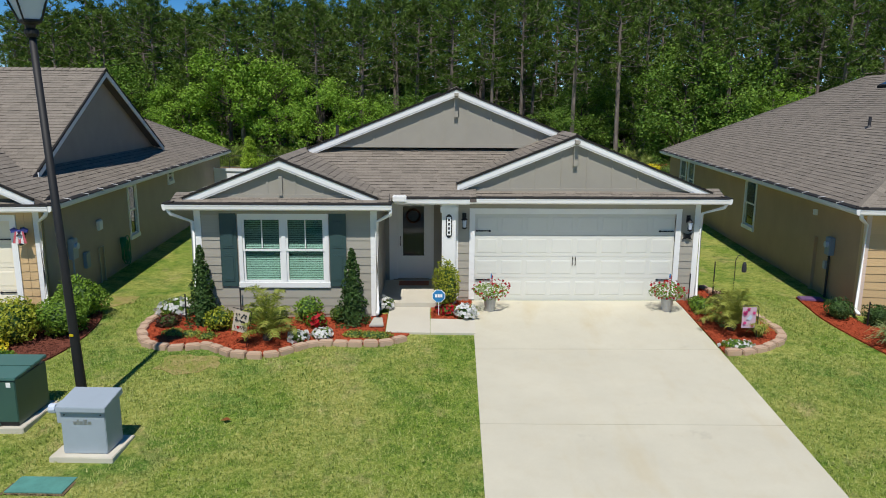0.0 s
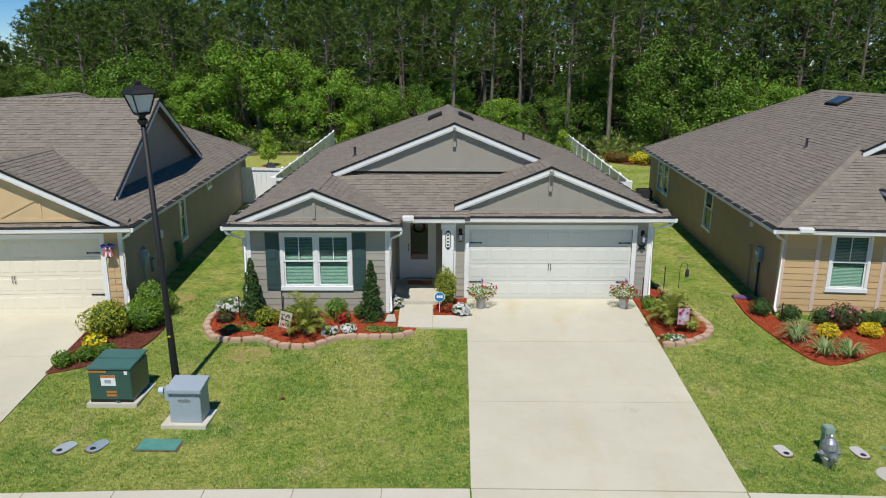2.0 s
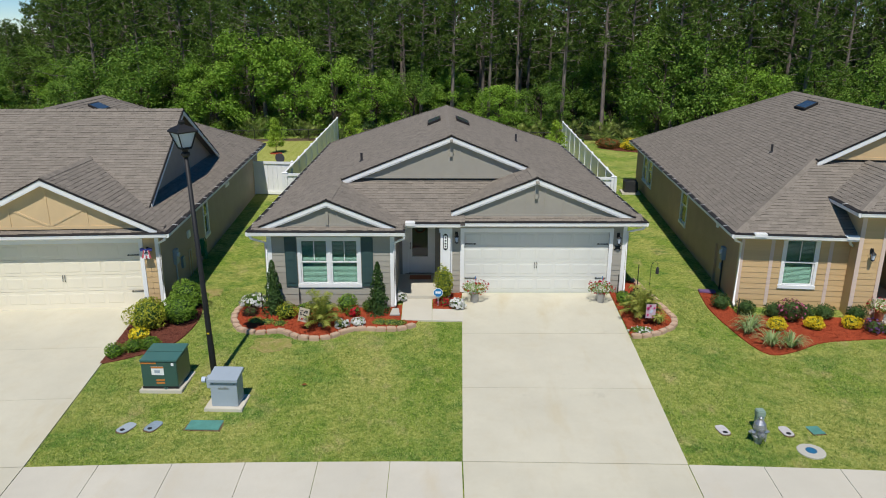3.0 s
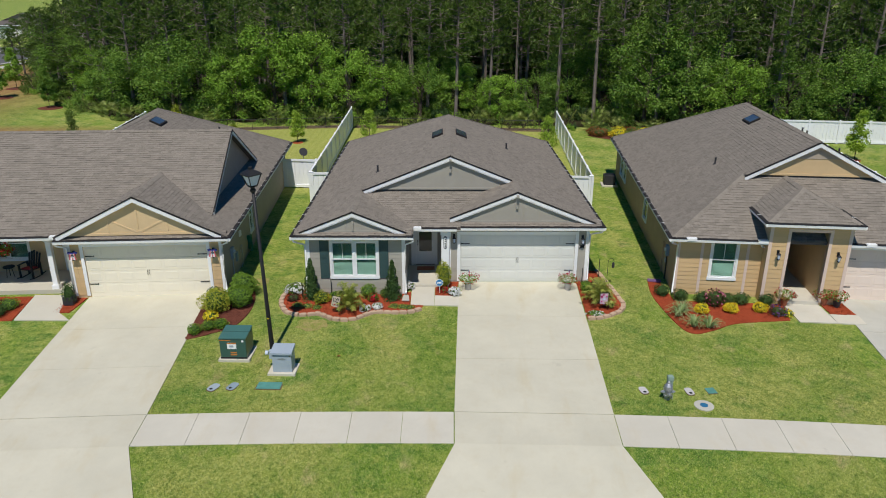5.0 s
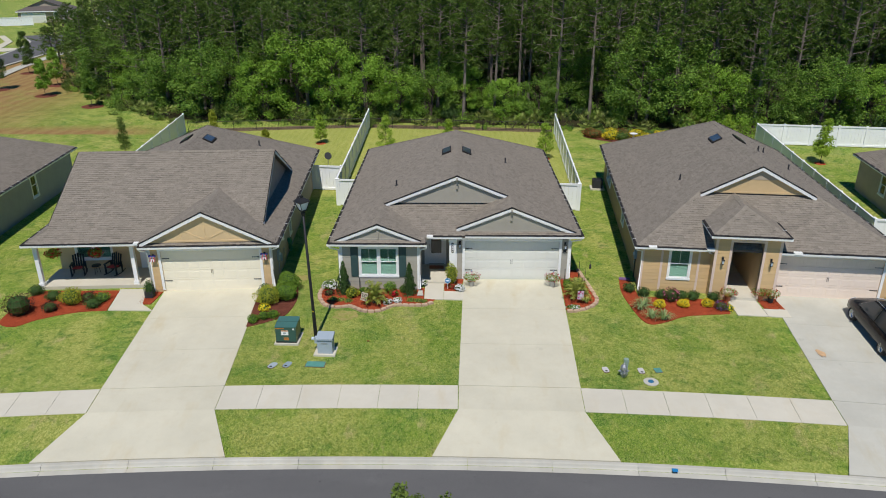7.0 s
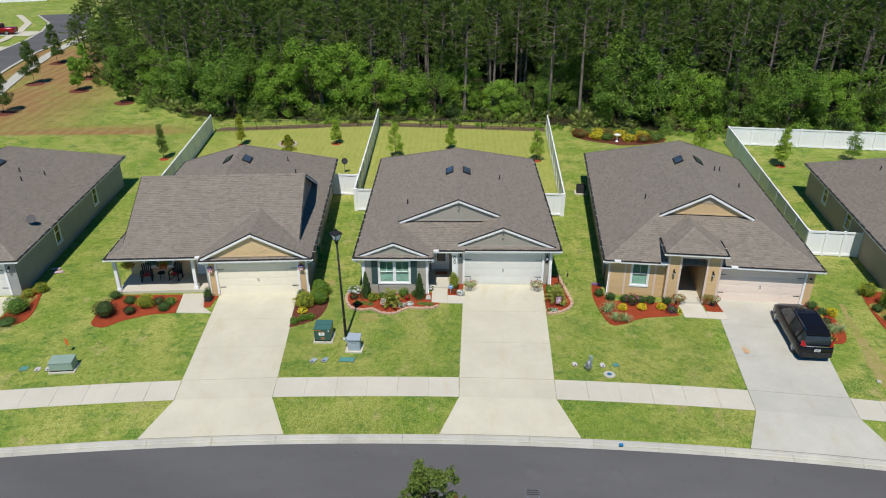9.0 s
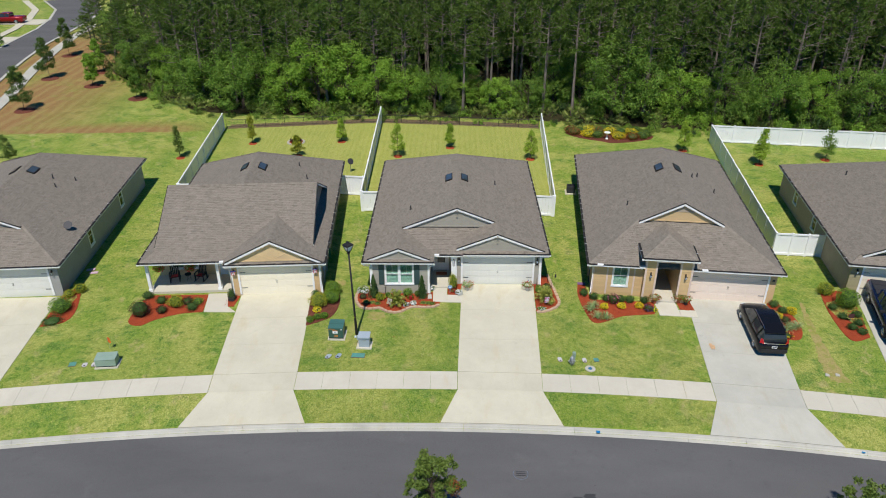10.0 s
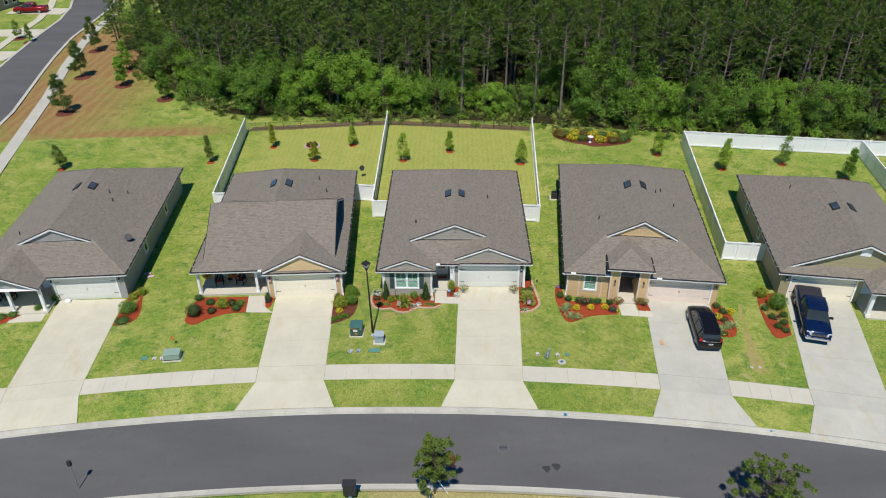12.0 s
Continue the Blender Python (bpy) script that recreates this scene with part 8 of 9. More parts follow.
patch("soil_strip", [(22.75, -2.2), (22.35, -4.2), (22.0, -6.4), (21.6, -8.0), (21.5, -9.9), (22.7, -10.0), (22.5, -8.4), (22.55, -6.4), (22.75, -4.2), (23.05, -2.2)], "dry_turf", "strip of dry freshly laid turf in the lawn", "soil")
patch("soil_patch", [(-6.3, -3.35), (-5.3, -3.35), (-5.1, -3.9), (-5.9, -4.15), (-6.35, -3.9)], "dry_turf", "patch of dry yellow turf by the edging", "soil")
patch("soil_patch", [(-9.0, 0.5), (-8.4, 0.4), (-8.2, -0.2), (-8.7, -0.5)], "dry_turf", "patch of dry straw by the hedge", "soil")
for x, y in ((21.5, -9.35), (22.1, -9.35)):
    solid("broken_paver", MB().prism([(-0.14, -0.1, 0), (0.1, -0.13, 0), (0.15, 0.06, 0), (-0.05, 0.14, 0)], (0, 0, 0.06)), "curb", "broken pale paver lying in bare soil", "paver", at=pose(x, y, gz(x, y) + 0.005), bevel=0.01)

# ---- fences ----
def vinyl_fence(pts, label, h=1.83, bay=2.4, gate=False):
    """White privacy fence: posts with caps, rails and tongue-and-groove boards."""
    F = thing("fence" if not gate else "fence_gate", (0, 0, 0), label, "fence", "white vinyl fences")
    for (xa, ya), (xb, yb) in zip(pts, pts[1:]):
        L = math.hypot(xb - xa, yb - ya)
        n = max(1, round(L / bay))
        e = Vector(((xb - xa) / L, (yb - ya) / L, 0))
        s = Vector((-e.y, e.x, 0))
        at = [Vector((xa + (xb - xa) * i / n, ya + (yb - ya) * i / n, 0)) for i in range(n + 1)]
        for i, p in enumerate(at):
            g = gz(p.x, p.y)
            mb = MB().prism([p + e * a * 0.065 + s * b * 0.065 + Vector((0, 0, g - 0.1)) for a, b in ((-1, -1), (1, -1), (1, 1), (-1, 1))], (0, 0, h + 0.15))
            k = len(mb.v)
            mb.v += [tuple(p + e * a * 0.08 + s * b * 0.08 + Vector((0, 0, g + h + 0.05))) for a, b in ((-1, -1), (1, -1), (1, 1), (-1, 1))] + [tuple(p + Vector((0, 0, g + h + 0.12)))]
            mb.f += [(k, k + 1, k + 4), (k + 1, k + 2, k + 4), (k + 2, k + 3, k + 4), (k + 3, k, k + 4), (k + 3, k + 2, k + 1, k)]
            part("post", mb, "vinyl", F)
            if i == n:
                continue
            q = at[i + 1]
            g2 = gz(q.x, q.y)
            a, b = p + e * 0.065 + Vector((0, 0, g)), q - e * 0.065 + Vector((0, 0, g2))
            for z0, z1 in ((0.06, 0.22), (h - 0.1, h + 0.02)):
                part("rail", MB().prism([a + Vector((0, 0, z0)), b + Vector((0, 0, z0)), b + Vector((0, 0, z1)), a + Vector((0, 0, z1))], s * 0.05).prism([a + Vector((0, 0, z0)), b + Vector((0, 0, z0)), b + Vector((0, 0, z1)), a + Vector((0, 0, z1))], s * -0.05), "vinyl", F)
            m = max(4, round((b - a).length / 0.28))
            for j in range(m):
                c, d = a.lerp(b, j / m), a.lerp(b, (j + 1) / m - 0.004)
                part("board", MB().prism([c + Vector((0, 0, 0.2)), d + Vector((0, 0, 0.2)), d + Vector((0, 0, h - 0.09)), c + Vector((0, 0, h - 0.09))], s * 0.03), "vinyl", F)
    return F


vinyl_fence([(-8.5, 11.98), (-8.9, 35.4)], "white vinyl privacy fence between two back lawns")
vinyl_fence([(7.82, 11.1), (9.1, 33.2)], "white vinyl privacy fence between two back lawns")
vinyl_fence([(-24.6, 13.4), (-26.3, 32.9)], "white vinyl privacy fence behind the cream house")
vinyl_fence([(23.6, 4.7), (26.7, 29.4)], "white vinyl privacy fence beside the tan house")
vinyl_fence([(26.7, 29.4), (49.5, 26.4)], "white vinyl privacy fence along the woods")
vinyl_fence([(-8.36, 11.96), (-6.45, 11.96)], "white vinyl fence return with a gate panel", bay=1.9)
vinyl_fence([(-10.9, 15.45), (-8.68, 15.2)], "white vinyl fence return with a gate panel", bay=2.2)
vinyl_fence([(5.62, 11.3), (7.68, 11.12)], "white vinyl fence return with a gate panel", bay=1.9)
vinyl_fence([(23.6, 4.55), (27.1, 4.2)], "white vinyl double gate between two houses", bay=1.2)
vinyl_fence([(-24.45, 13.4), (-22.2, 13.5)], "white vinyl fence return with a gate panel", bay=2.2)
vinyl_fence([(44.6, 15.0), (46.3, 26.6)], "white vinyl privacy fence on a far lot")


def picket_rail(pts, label):
    """Low black metal fence."""
    F = thing("metal_fence", (0, 0, 0), label, "fence")
    for (xa, ya), (xb, yb) in zip(pts, pts[1:]):
        L = math.hypot(xb - xa, yb - ya)
        n = round(L / 2.2)
        P = [(xa + (xb - xa) * i / n, ya + (yb - ya) * i / n) for i in range(n + 1)]
        for p in P:
            part("post", MB().tube([(*p, gz(*p)), (*p, gz(*p) + 1.0)], 0.022, 4), "black", F)
        for z in (0.15, 0.92):
            part("rail", MB().tube([(*P[0], gz(*P[0]) + z), (*P[-1], gz(*P[-1]) + z)], 0.02, 4), "black", F)
        m = int(L / 0.14)
        for i in range(m):
            p = (xa + (xb - xa) * i / m, ya + (yb - ya) * i / m)
            part("picket", MB().tube([(*p, gz(*p) + 0.1), (*p, gz(*p) + 0.96)], 0.007, 3, cap=False), "black", F)


picket_rail([(-26.2, 33.5), (-9.1, 35.5)], "thin black metal fence along the woods")
picket_rail([(-8.8, 35.5), (8.9, 33.8)], "thin black metal fence along the woods")
# bare soil outside the metal fence
for (xa, ya), (xb, yb) in (((-26.0, 33.3), (-20.5, 34.0)), ((-20.5, 34.0), (-15.0, 34.9)), ((-15.0, 34.9), (-9.2, 35.55)), ((-8.7, 35.5), (-3.0, 35.0)), ((-3.0, 35.0), (3.0, 34.4)), ((3.0, 34.4), (9.0, 33.7))):
    patch("soil_strip", [(xa, ya - 0.1), (xb, yb - 0.1), (xb, yb + 1.3), (xa, ya + 1.3)], "bare_soil", "bare brown soil along the metal fence", "soil")
# round bed with dark red flowers on the cream house's back lawn
bed = thing("flower_bed", (-17.46, 28.89, gz(-17.46, 28.89)), "round bed of dark red flowers edged with pale stones", "flower bed")
part("soil", MB().lathe([(0.86, -0.02), (0.84, 0.05), (0.10, 0.09)], 18), "mulch", bed)
for k in range(16):
    a = math.tau * k / 16
    part("edging_stone", MB().box(0.84 * math.cos(a) - 0.12, 0.84 * math.cos(a) + 0.12, 0.84 * math.sin(a) - 0.10, 0.84 * math.sin(a) + 0.10, -0.03, 0.13), "drive_grey", bed, bevel=0.03)
for k in range(7):
    rngb = np.random.default_rng(900 + k)
    a = math.tau * k / 6
    q, d = blob_points(110, 0.20, 0.20, 0.20, rngb, hollow=0.2)
    r = 0.0 if k == 6 else 0.48
    part("flower_clump", leaf_mesh("flower_clump", "maroon", q + np.array([r * math.cos(a), r * math.sin(a), 0.24]), d, 0.06, 0.6, rngb), None, bed)


# ---- the far road and its houses ----
def ribbon(name, left, right, mat, label, category, lift, thick=0.08):
    mb = MB()
    for (xa, ya), (xb, yb) in zip(left, right):
        za, zb = gz(xa, ya) + lift, gz(xb, yb) + lift
        mb.v += [(xa, ya, za), (xb, yb, zb), (xb, yb, zb - thick), (xa, ya, za - thick)]
    n = len(left)
    for i in range(1, n):
        j = 4 * i
        mb.f += [(j - 4 + q, j - 4 + (q + 1) % 4, j + (q + 1) % 4, j + q) for q in range(4)]
    mb.f += [(0, 1, 2, 3), (4 * n - 1, 4 * n - 2, 4 * n - 3, 4 * n - 4)]
    return solid(name, mb, mat, label, category, kind="structure")


FR = [(-55, 5), (-56, 20), (-57.8, 37), (-61.6, 52.7), (-63.3, 60), (-65.3, 70), (-66.2, 80), (-67, 89), (-69.5, 100), (-77, 114)]
FL = [(-64, 5), (-65, 20), (-66.8, 38), (-68.4, 53.4), (-69.7, 60.8), (-71.3, 71.2), (-72.5, 82), (-74.8, 91.2), (-78.3, 100.4), (-86, 111)]
shift = lambda pts, d: [(x + d, y) for x, y in pts]
ribbon("far_road", FL, FR, "asphalt", "dark asphalt road past the brown slope", "road", 0.10)
ribbon("kerb", FR, shift(FR, 0.45), "curb", "pale concrete kerb of the far road", "kerb", 0.15)
ribbon("kerb", shift(FL, -0.45), FL, "curb", "pale concrete kerb of the far road", "kerb", 0.15)
FW = [(-48.5, 8), (-51.4, 22.7), (-53.2, 31.5), (-55.6, 42.2), (-59.2, 55.6), (-62.0, 67.9), (-63.4, 76), (-64.3, 86)]
ribbon("pavement", shift(FW, -0.75), shift(FW, 0.75), "drive_grey", "pale concrete footpath along the far road", "pavement", 0.12)
ribbon("pavement", shift(FL, -4.9), shift(FL, -3.5), "drive", "pale concrete footpath along the far road", "pavement", 0.12)
for y in (60, 73, 88):
    x = ramp_at(y, [(b, a) for a, b in FL])
    ribbon("far_driveway", [(x - 11, y + 2.2), (x - 0.4, y + 2.6)], [(x - 11, y - 1.6), (x - 0.4, y - 2.2)], "drive", "pale concrete driveway of a far house", "driveway", 0.125)


def far_house(x, y, turn, wall):
    H = thing("house", (x, y, gz(x, y)), "distant single-storey house with a brown hipped roof", "house", "far houses", turn=turn)
    z0 = 2.7
    pl, (xr, zr, df, zf, db, zb) = hip_planes(-6, 6, -7, 7, z0, -4.5, 3)
    for p in pl:
        part("roof_plane", MB().prism(p, (0, 0, -0.12)), "deck", H)
    part("wall", MB().box(-5.6, 5.6, -6.6, 6.6, -0.3, 2.62), wall, H)
    part("gable_panel", MB().prism([(xr - df, -4.5, zf), (xr + df, -4.5, zf), (xr, -4.5, zr - 0.1)], (0, 0.1, 0)), wall, H)
    garage_door(H, pose(-4.8, -6.72, 0), 4.88, 2.13, "door_white", "white garage door", False)
    for wx in (2.0, 4.0):
        window(H, pose(wx, -6.66, 0.8), 0.9, 1.4, blinds=False)
    part("eave_board", MB().box(-6.0, 6.0, -7.04, -6.98, z0 - 0.22, z0 - 0.02), "white", H)


far_house(-90, 60, 78, "grey_wall")
far_house(-92, 74, 80, "white")
far_house(-94, 90, 75, "stucco")
far_house(-100, 148, 20, "stucco")
far_house(-82, 152, 10, "white")
far_house(-118, 138, 30, "grey_wall")
far_house(-66, 156, 0, "stucco")
vinyl_fence([(-118, 126), (-97, 135)], "white vinyl fence of a far lot", bay=3.0)


# ---- street furniture ----
def street_lamp(at):
    x, y = at
    L = thing("street_lamp", (x, y, gz(x, y)), "tall black post lamp with a lantern head on the lawn", "street lamp")
    L.matrix_basis = pose(x, y, gz(x, y)) @ pose(0, 0, 0, 2.2, -0.9, 0)
    u = 0.20
    part("pole", MB().lathe([(0.088, -0.1), (0.085, 0.3), (0.068, 2.0), (0.050, 5.9 + u)], 16), "black", L, smooth=True)
    part("collar", MB().lathe([(0.07, 5.85 + u), (0.10, 5.9 + u), (0.10, 5.95 + u), (0.06, 5.98 + u), (0.07, 6.02 + u), (0.15, 6.06 + u)], 12), "black", L)
    part("lantern_base", MB().lathe([(0.16, 6.05 + u), (0.18, 6.08 + u), (0.17, 6.10 + u)], 4), "black", L)
    head = part("lantern_hood", MB().lathe([(0.36, 6.45 + u), (0.37, 6.48 + u), (0.28, 6.55 + u), (0.11, 6.61 + u), (0.07, 6.63 + u), (0.08, 6.70 + u), (0.04, 6.73 + u)], 4), "black", L)
    for k in range(4):
        a = k * math.pi / 2
        part("lantern_bar", MB().tube([(0.17 * math.cos(a), 0.17 * math.sin(a), 6.09 + u), (0.32 * math.cos(a), 0.32 * math.sin(a), 6.46 + u)], 0.016, 4), "black", head)
    part("lantern_glass", MB().lathe([(0.15, 6.10 + u), (0.295, 6.45 + u)], 4), "lamp_glass", head, "pale frosted lantern glass")
    part("pole_tag", MB().box(-0.03, 0.03, -0.092, -0.080, 1.42, 1.46), "yellow_flower", L)


street_lamp((-6.84, -5.70))


def transformer(at, turn, w, d, h, label, mats, decals=True):
    T = thing("utility_box", (*at, gz(*at)), label, "utility box", turn=turn)
    part("pad", MB().box(-w / 2 - 0.08, w / 2 + 0.1, -d / 2 - 0.08, d / 2 + 0.1, -0.1, 0.06), "walk", T, "concrete pad", bevel=0.01)
    b = part("cabinet", MB().box(-w / 2, w / 2, -d / 2, d / 2, 0.06, h), mats[0], T, bevel=0.012)
    part("lid", MB().prism([(-w / 2 - 0.02, -d / 2 - 0.02, h + 0.004), (-w / 2 - 0.02, d / 2 + 0.02, h + 0.06), (-w / 2 - 0.02, d / 2 + 0.02, h + 0.11), (-w / 2 - 0.02, -d / 2 - 0.02, h + 0.05)], (w + 0.04, 0, 0)), mats[1], T, bevel=0.01)
    part("seam", MB().box(-w / 2 - 0.022, w / 2 + 0.022, 0.0, 0.012, h + 0.045, h + 0.092), mats[0], b)
    part("skirt", MB().box(-w / 2 - 0.004, w / 2 + 0.004, -d / 2 - 0.006, -d / 2, 0.07, 0.13), "black", b)
    part("latch", MB().tube([(0.1, -d / 2 - 0.02, 0.1), (0.14, -d / 2 - 0.04, 0.08), (0.18, -d / 2 - 0.02, 0.1)], 0.02, 6), mats[0], b)
    if decals:
        part("warning_label", MB().box(-0.2, 0.12, -d / 2 - 0.004, -d / 2, h * 0.55, h * 0.55 + 0.24), "white", b, "white and orange warning label")
        part("label_band", MB().box(-0.2, 0.12, -d / 2 - 0.007, -d / 2 - 0.0045, h * 0.55 + 0.19, h * 0.55 + 0.24), "orange", b)
        part("label_symbol", MB().box(-0.12, 0.02, -d / 2 - 0.007, -d / 2 - 0.0045, h * 0.55 + 0.06, h * 0.55 + 0.14), "grey_box", b)
        for k in (0, 1):
            part("label_bar", MB().box(-0.1, 0.12, -d / 2 - 0.004, -d / 2, 0.20 + 0.08 * k, 0.25 + 0.08 * k), "orange", b)
        part("label_bar", MB().box(-w / 2 + 0.0, -w / 2 + 0.4, -d / 2 - 0.004, -d / 2, h - 0.06, h - 0.02), "orange", b)
        part("label_bar", MB().box(w / 2 - 0.14, w / 2 - 0.07, -d / 2 - 0.004, -d / 2, h - 0.11, h - 0.03), "white", b)
    return T


M["orange"] = painted("orange_label", (0.55, 0.20, 0.04), 0.6)
M["spray"] = painted("faded_orange", (0.62, 0.40, 0.22), 0.85, 0.3, 6)
M["sky_blue"] = painted("blue_plastic", (0.28, 0.36, 0.42), 0.7, 0.35, 6)
transformer((-8.07, -5.78), -1, 0.92, 0.9, 0.82, "green steel transformer cabinet on a concrete pad", ("green_box", "green_top"))
transformer((-21.6, -8.75), 6, 1.2, 0.7, 0.55, "pale sage utility cabinet low in the lawn", ("sage_box", "sage_box"), False)


def power_box(at):
    T = thing("utility_box", (*at, gz(*at)), "pale grey-blue metal cabinet on a concrete pad", "utility box", turn=-2)
    part("pad", MB().box(-0.5, 0.45, -0.36, 0.4, -0.1, 0.06), "walk", T, "concrete pad", bevel=0.01)
    b = part("cabinet", MB().box(-0.33, 0.33, -0.24, 0.26, 0.06, 0.80), "grey_box", T, bevel=0.01)
    part("hood", MB().prism([(-0.37, -0.30, 0.74), (-0.37, -0.30, 0.82), (-0.37, 0.29, 0.90), (-0.37, 0.29, 0.80)], (0.74, 0, 0)), "grey_box", T, bevel=0.008)
    for k, (a, w) in enumerate(((-0.14, 0.05), (-0.08, 0.02), (-0.05, 0.05), (0.01, 0.05), (0.07, 0.05))):
        part("logo_bar", MB().box(a, a + w, -0.246, -0.24, 0.53, 0.58 + (0.03 if k in (1, 3) else 0)), "steel", b)
    for x in (-0.27, 0.27):
        part("bolt", MB().tube([(x, -0.24, 0.68), (x, -0.25, 0.68)], 0.012, 6), "black", b)
    part("meter_box", MB().box(-0.47, -0.335, -0.1, 0.06, 0.48, 0.78), "grey_box", T, bevel=0.006)
    part("meter", MB().tube([(-0.5, -0.02, 0.68), (-0.6, -0.02, 0.68)], 0.075, 10), "lamp_glass", T, "round glass meter")


power_box((-6.2, -6.78))


def lid(label, at, w, d, turn, mat, cap=None, oval=True, collar=False):
    x, y = at
    T = thing("meter_box", (x, y, gz(x, y)), label, "meter box", turn=turn)
    n = 16
    loop = [(w / 2 * (abs(math.cos(a)) ** 0.6) * (1 if math.cos(a) > 0 else -1), d / 2 * (abs(math.sin(a)) ** 0.6) * (1 if math.sin(a) > 0 else -1), -0.02) for a in [math.tau * (k + 0.5) / n for k in range(n)]] if oval else [(-w / 2, -d / 2, -0.02), (w / 2, -d / 2, -0.02), (w / 2, d / 2, -0.02), (-w / 2, d / 2, -0.02)]
    part("soil_rim", MB().prism([(a * 1.10, b * 1.12, -0.03) for a, b, c in loop], (0, 0, 0.036)), "bare_soil", T)
    part("cover", MB().prism(loop, (0, 0, 0.04)), mat, T)
    if cap:
        part("cap", MB().lathe([(0.06, 0.018), (0.055, 0.026)], 10, (0.0, -d * 0.27) if d > w else (w * 0.27, 0)), cap, T)


M["lid_white"] = painted("worn_white_plastic", (0.56, 0.54, 0.53), 0.75, 0.2, 8)
lid("oval pale blue meter box lid sunk in the lawn", (-8.35, -7.8), 0.30, 0.46, -25, "grey_box", "black")
lid("oval pale blue meter box lid sunk in the lawn", (-7.73, -7.74), 0.30, 0.46, -20, "sky_blue", "black")
lid("teal rectangular valve box lid sunk in the lawn", (-6.52, -7.7), 0.8, 0.42, -2, "valve", None, False)
lid("white oval meter box lid sunk in the lawn", (5.89, -7.96), 0.26, 0.42, 8, "lid_white", "black")
lid("white oval meter box lid sunk in the lawn", (7.38, -8.03), 0.26, 0.42, 4, "lid_white", "black")
lid("teal square valve lid sunk in the lawn", (8.10, -8.0), 0.30, 0.34, 6, "valve", None, False)
lid("teal valve lid sunk in the lawn", (-23.76, -8.8), 0.4, 0.4, 10, "valve", None, False)
lid("pale oval meter box lid sunk in the lawn", (-23.0, -8.83), 0.3, 0.4, 10, "lid_white", "black")
lid("pale oval meter box lid sunk in the lawn", (-22.45, -8.78), 0.3, 0.4, 10, "lid_white", "black")


def hydrant(at):
    x, y = at
    T = thing("fire_hydrant", (x, y, gz(x, y) - 0.17), "silver painted fire hydrant on the lawn", "hydrant")
    part("barrel", MB().lathe([(0.15, 0), (0.15, 0.05), (0.10, 0.06), (0.095, 0.28), (0.14, 0.30), (0.14, 0.35), (0.115, 0.37), (0.115, 0.52), (0.15, 0.53), (0.15, 0.58)], 14), "steel", T, smooth=False)
    part("bonnet", MB().lathe([(0.14, 0.58), (0.13, 0.66), (0.09, 0.72), (0.04, 0.75), (0.045, 0.80), (0.02, 0.83)], 14), "steel", T)
    for s in (-1, 1):
        part("hose_cap", MB().tube([(s * 0.09, 0, 0.44), (s * 0.19, 0, 0.44), (s * 0.20, 0, 0.44), (s * 0.24, 0, 0.44)], [0.055, 0.055, 0.03, 0.025], 8), "steel", T)
    part("pumper_cap", MB().tube([(0, -0.09, 0.43), (0, -0.19, 0.43), (0, -0.2, 0.43), (0, -0.25, 0.43)], [0.08, 0.08, 0.03, 0.025], 10), "steel", T)
    part("chain", MB().tube([(0.17, -0.03, 0.4), (0.12, -0.12, 0.25), (0.05, -0.2, 0.33)], 0.008, 4), "steel", T)


hydrant((6.53, -8.42))
post = thing("cable_pedestal", (6.72, -7.98, gz(6.72, -7.98)), "pale green plastic cable pedestal behind the hydrant", "utility box")
part("body", MB().box(-0.085, 0.085, -0.085, 0.085, -0.05, 0.40), "sage_box", post, bevel=0.01)
part("cap", MB().box(-0.098, 0.098, -0.098, 0.098, 0.40, 0.56), "sage_box", post, bevel=0.02)
M["lid_blue"] = painted("faded_blue_plastic", (0.02, 0.15, 0.29), 0.6, 0.3, 8)
M["oil"] = painted("oil_stain", (0.05, 0.05, 0.05), 0.6)
man = thing("manhole", (7.61, -8.78, gz(7.61, -8.78)), "round concrete manhole collar with a blue lid", "manhole")
part("collar", MB().lathe([(0.31, -0.05), (0.31, 0.01), (0.29, 0.02)], 22), "curb", man)
part("cover", MB().lathe([(0.125, 0.02), (0.12, 0.03)], 18), "lid_blue", man, "blue plastic lid")
man = thing("manhole", (2.82, -16.47, road_z(2.82, -16.47)), "round iron manhole cover in the asphalt", "manhole")
part("rim", MB().lathe([(0.40, -0.02), (0.40, 0.006), (0.38, 0.008)], 24), "steel", man)
part("cover", MB().lathe([(0.36, -0.02), (0.36, 0.012)], 24), "asphalt", man)
for k in range(3):
    part("rib", MB().box(-0.25, 0.25, -0.14 + 0.12 * k, -0.1 + 0.12 * k, 0.0121, 0.018), "lead", man)
for x, y, r in ((5.5, -18.08, 0.33), (6.14, -17.89, 0.36)):
    solid("oil_stain", MB().prism([(x + r * (0.7 + 0.3 * math.sin(k * 2.1)) * math.cos(k * math.tau / 14), y + 1.2 * r * (0.8 + 0.2 * math.cos(k * 1.7)) * math.sin(k * math.tau / 14), road_z(x, y) + 0.004) for k in range(14)], (0, 0, 0.002)), "oil", "dark oily stain on the asphalt", "stain")


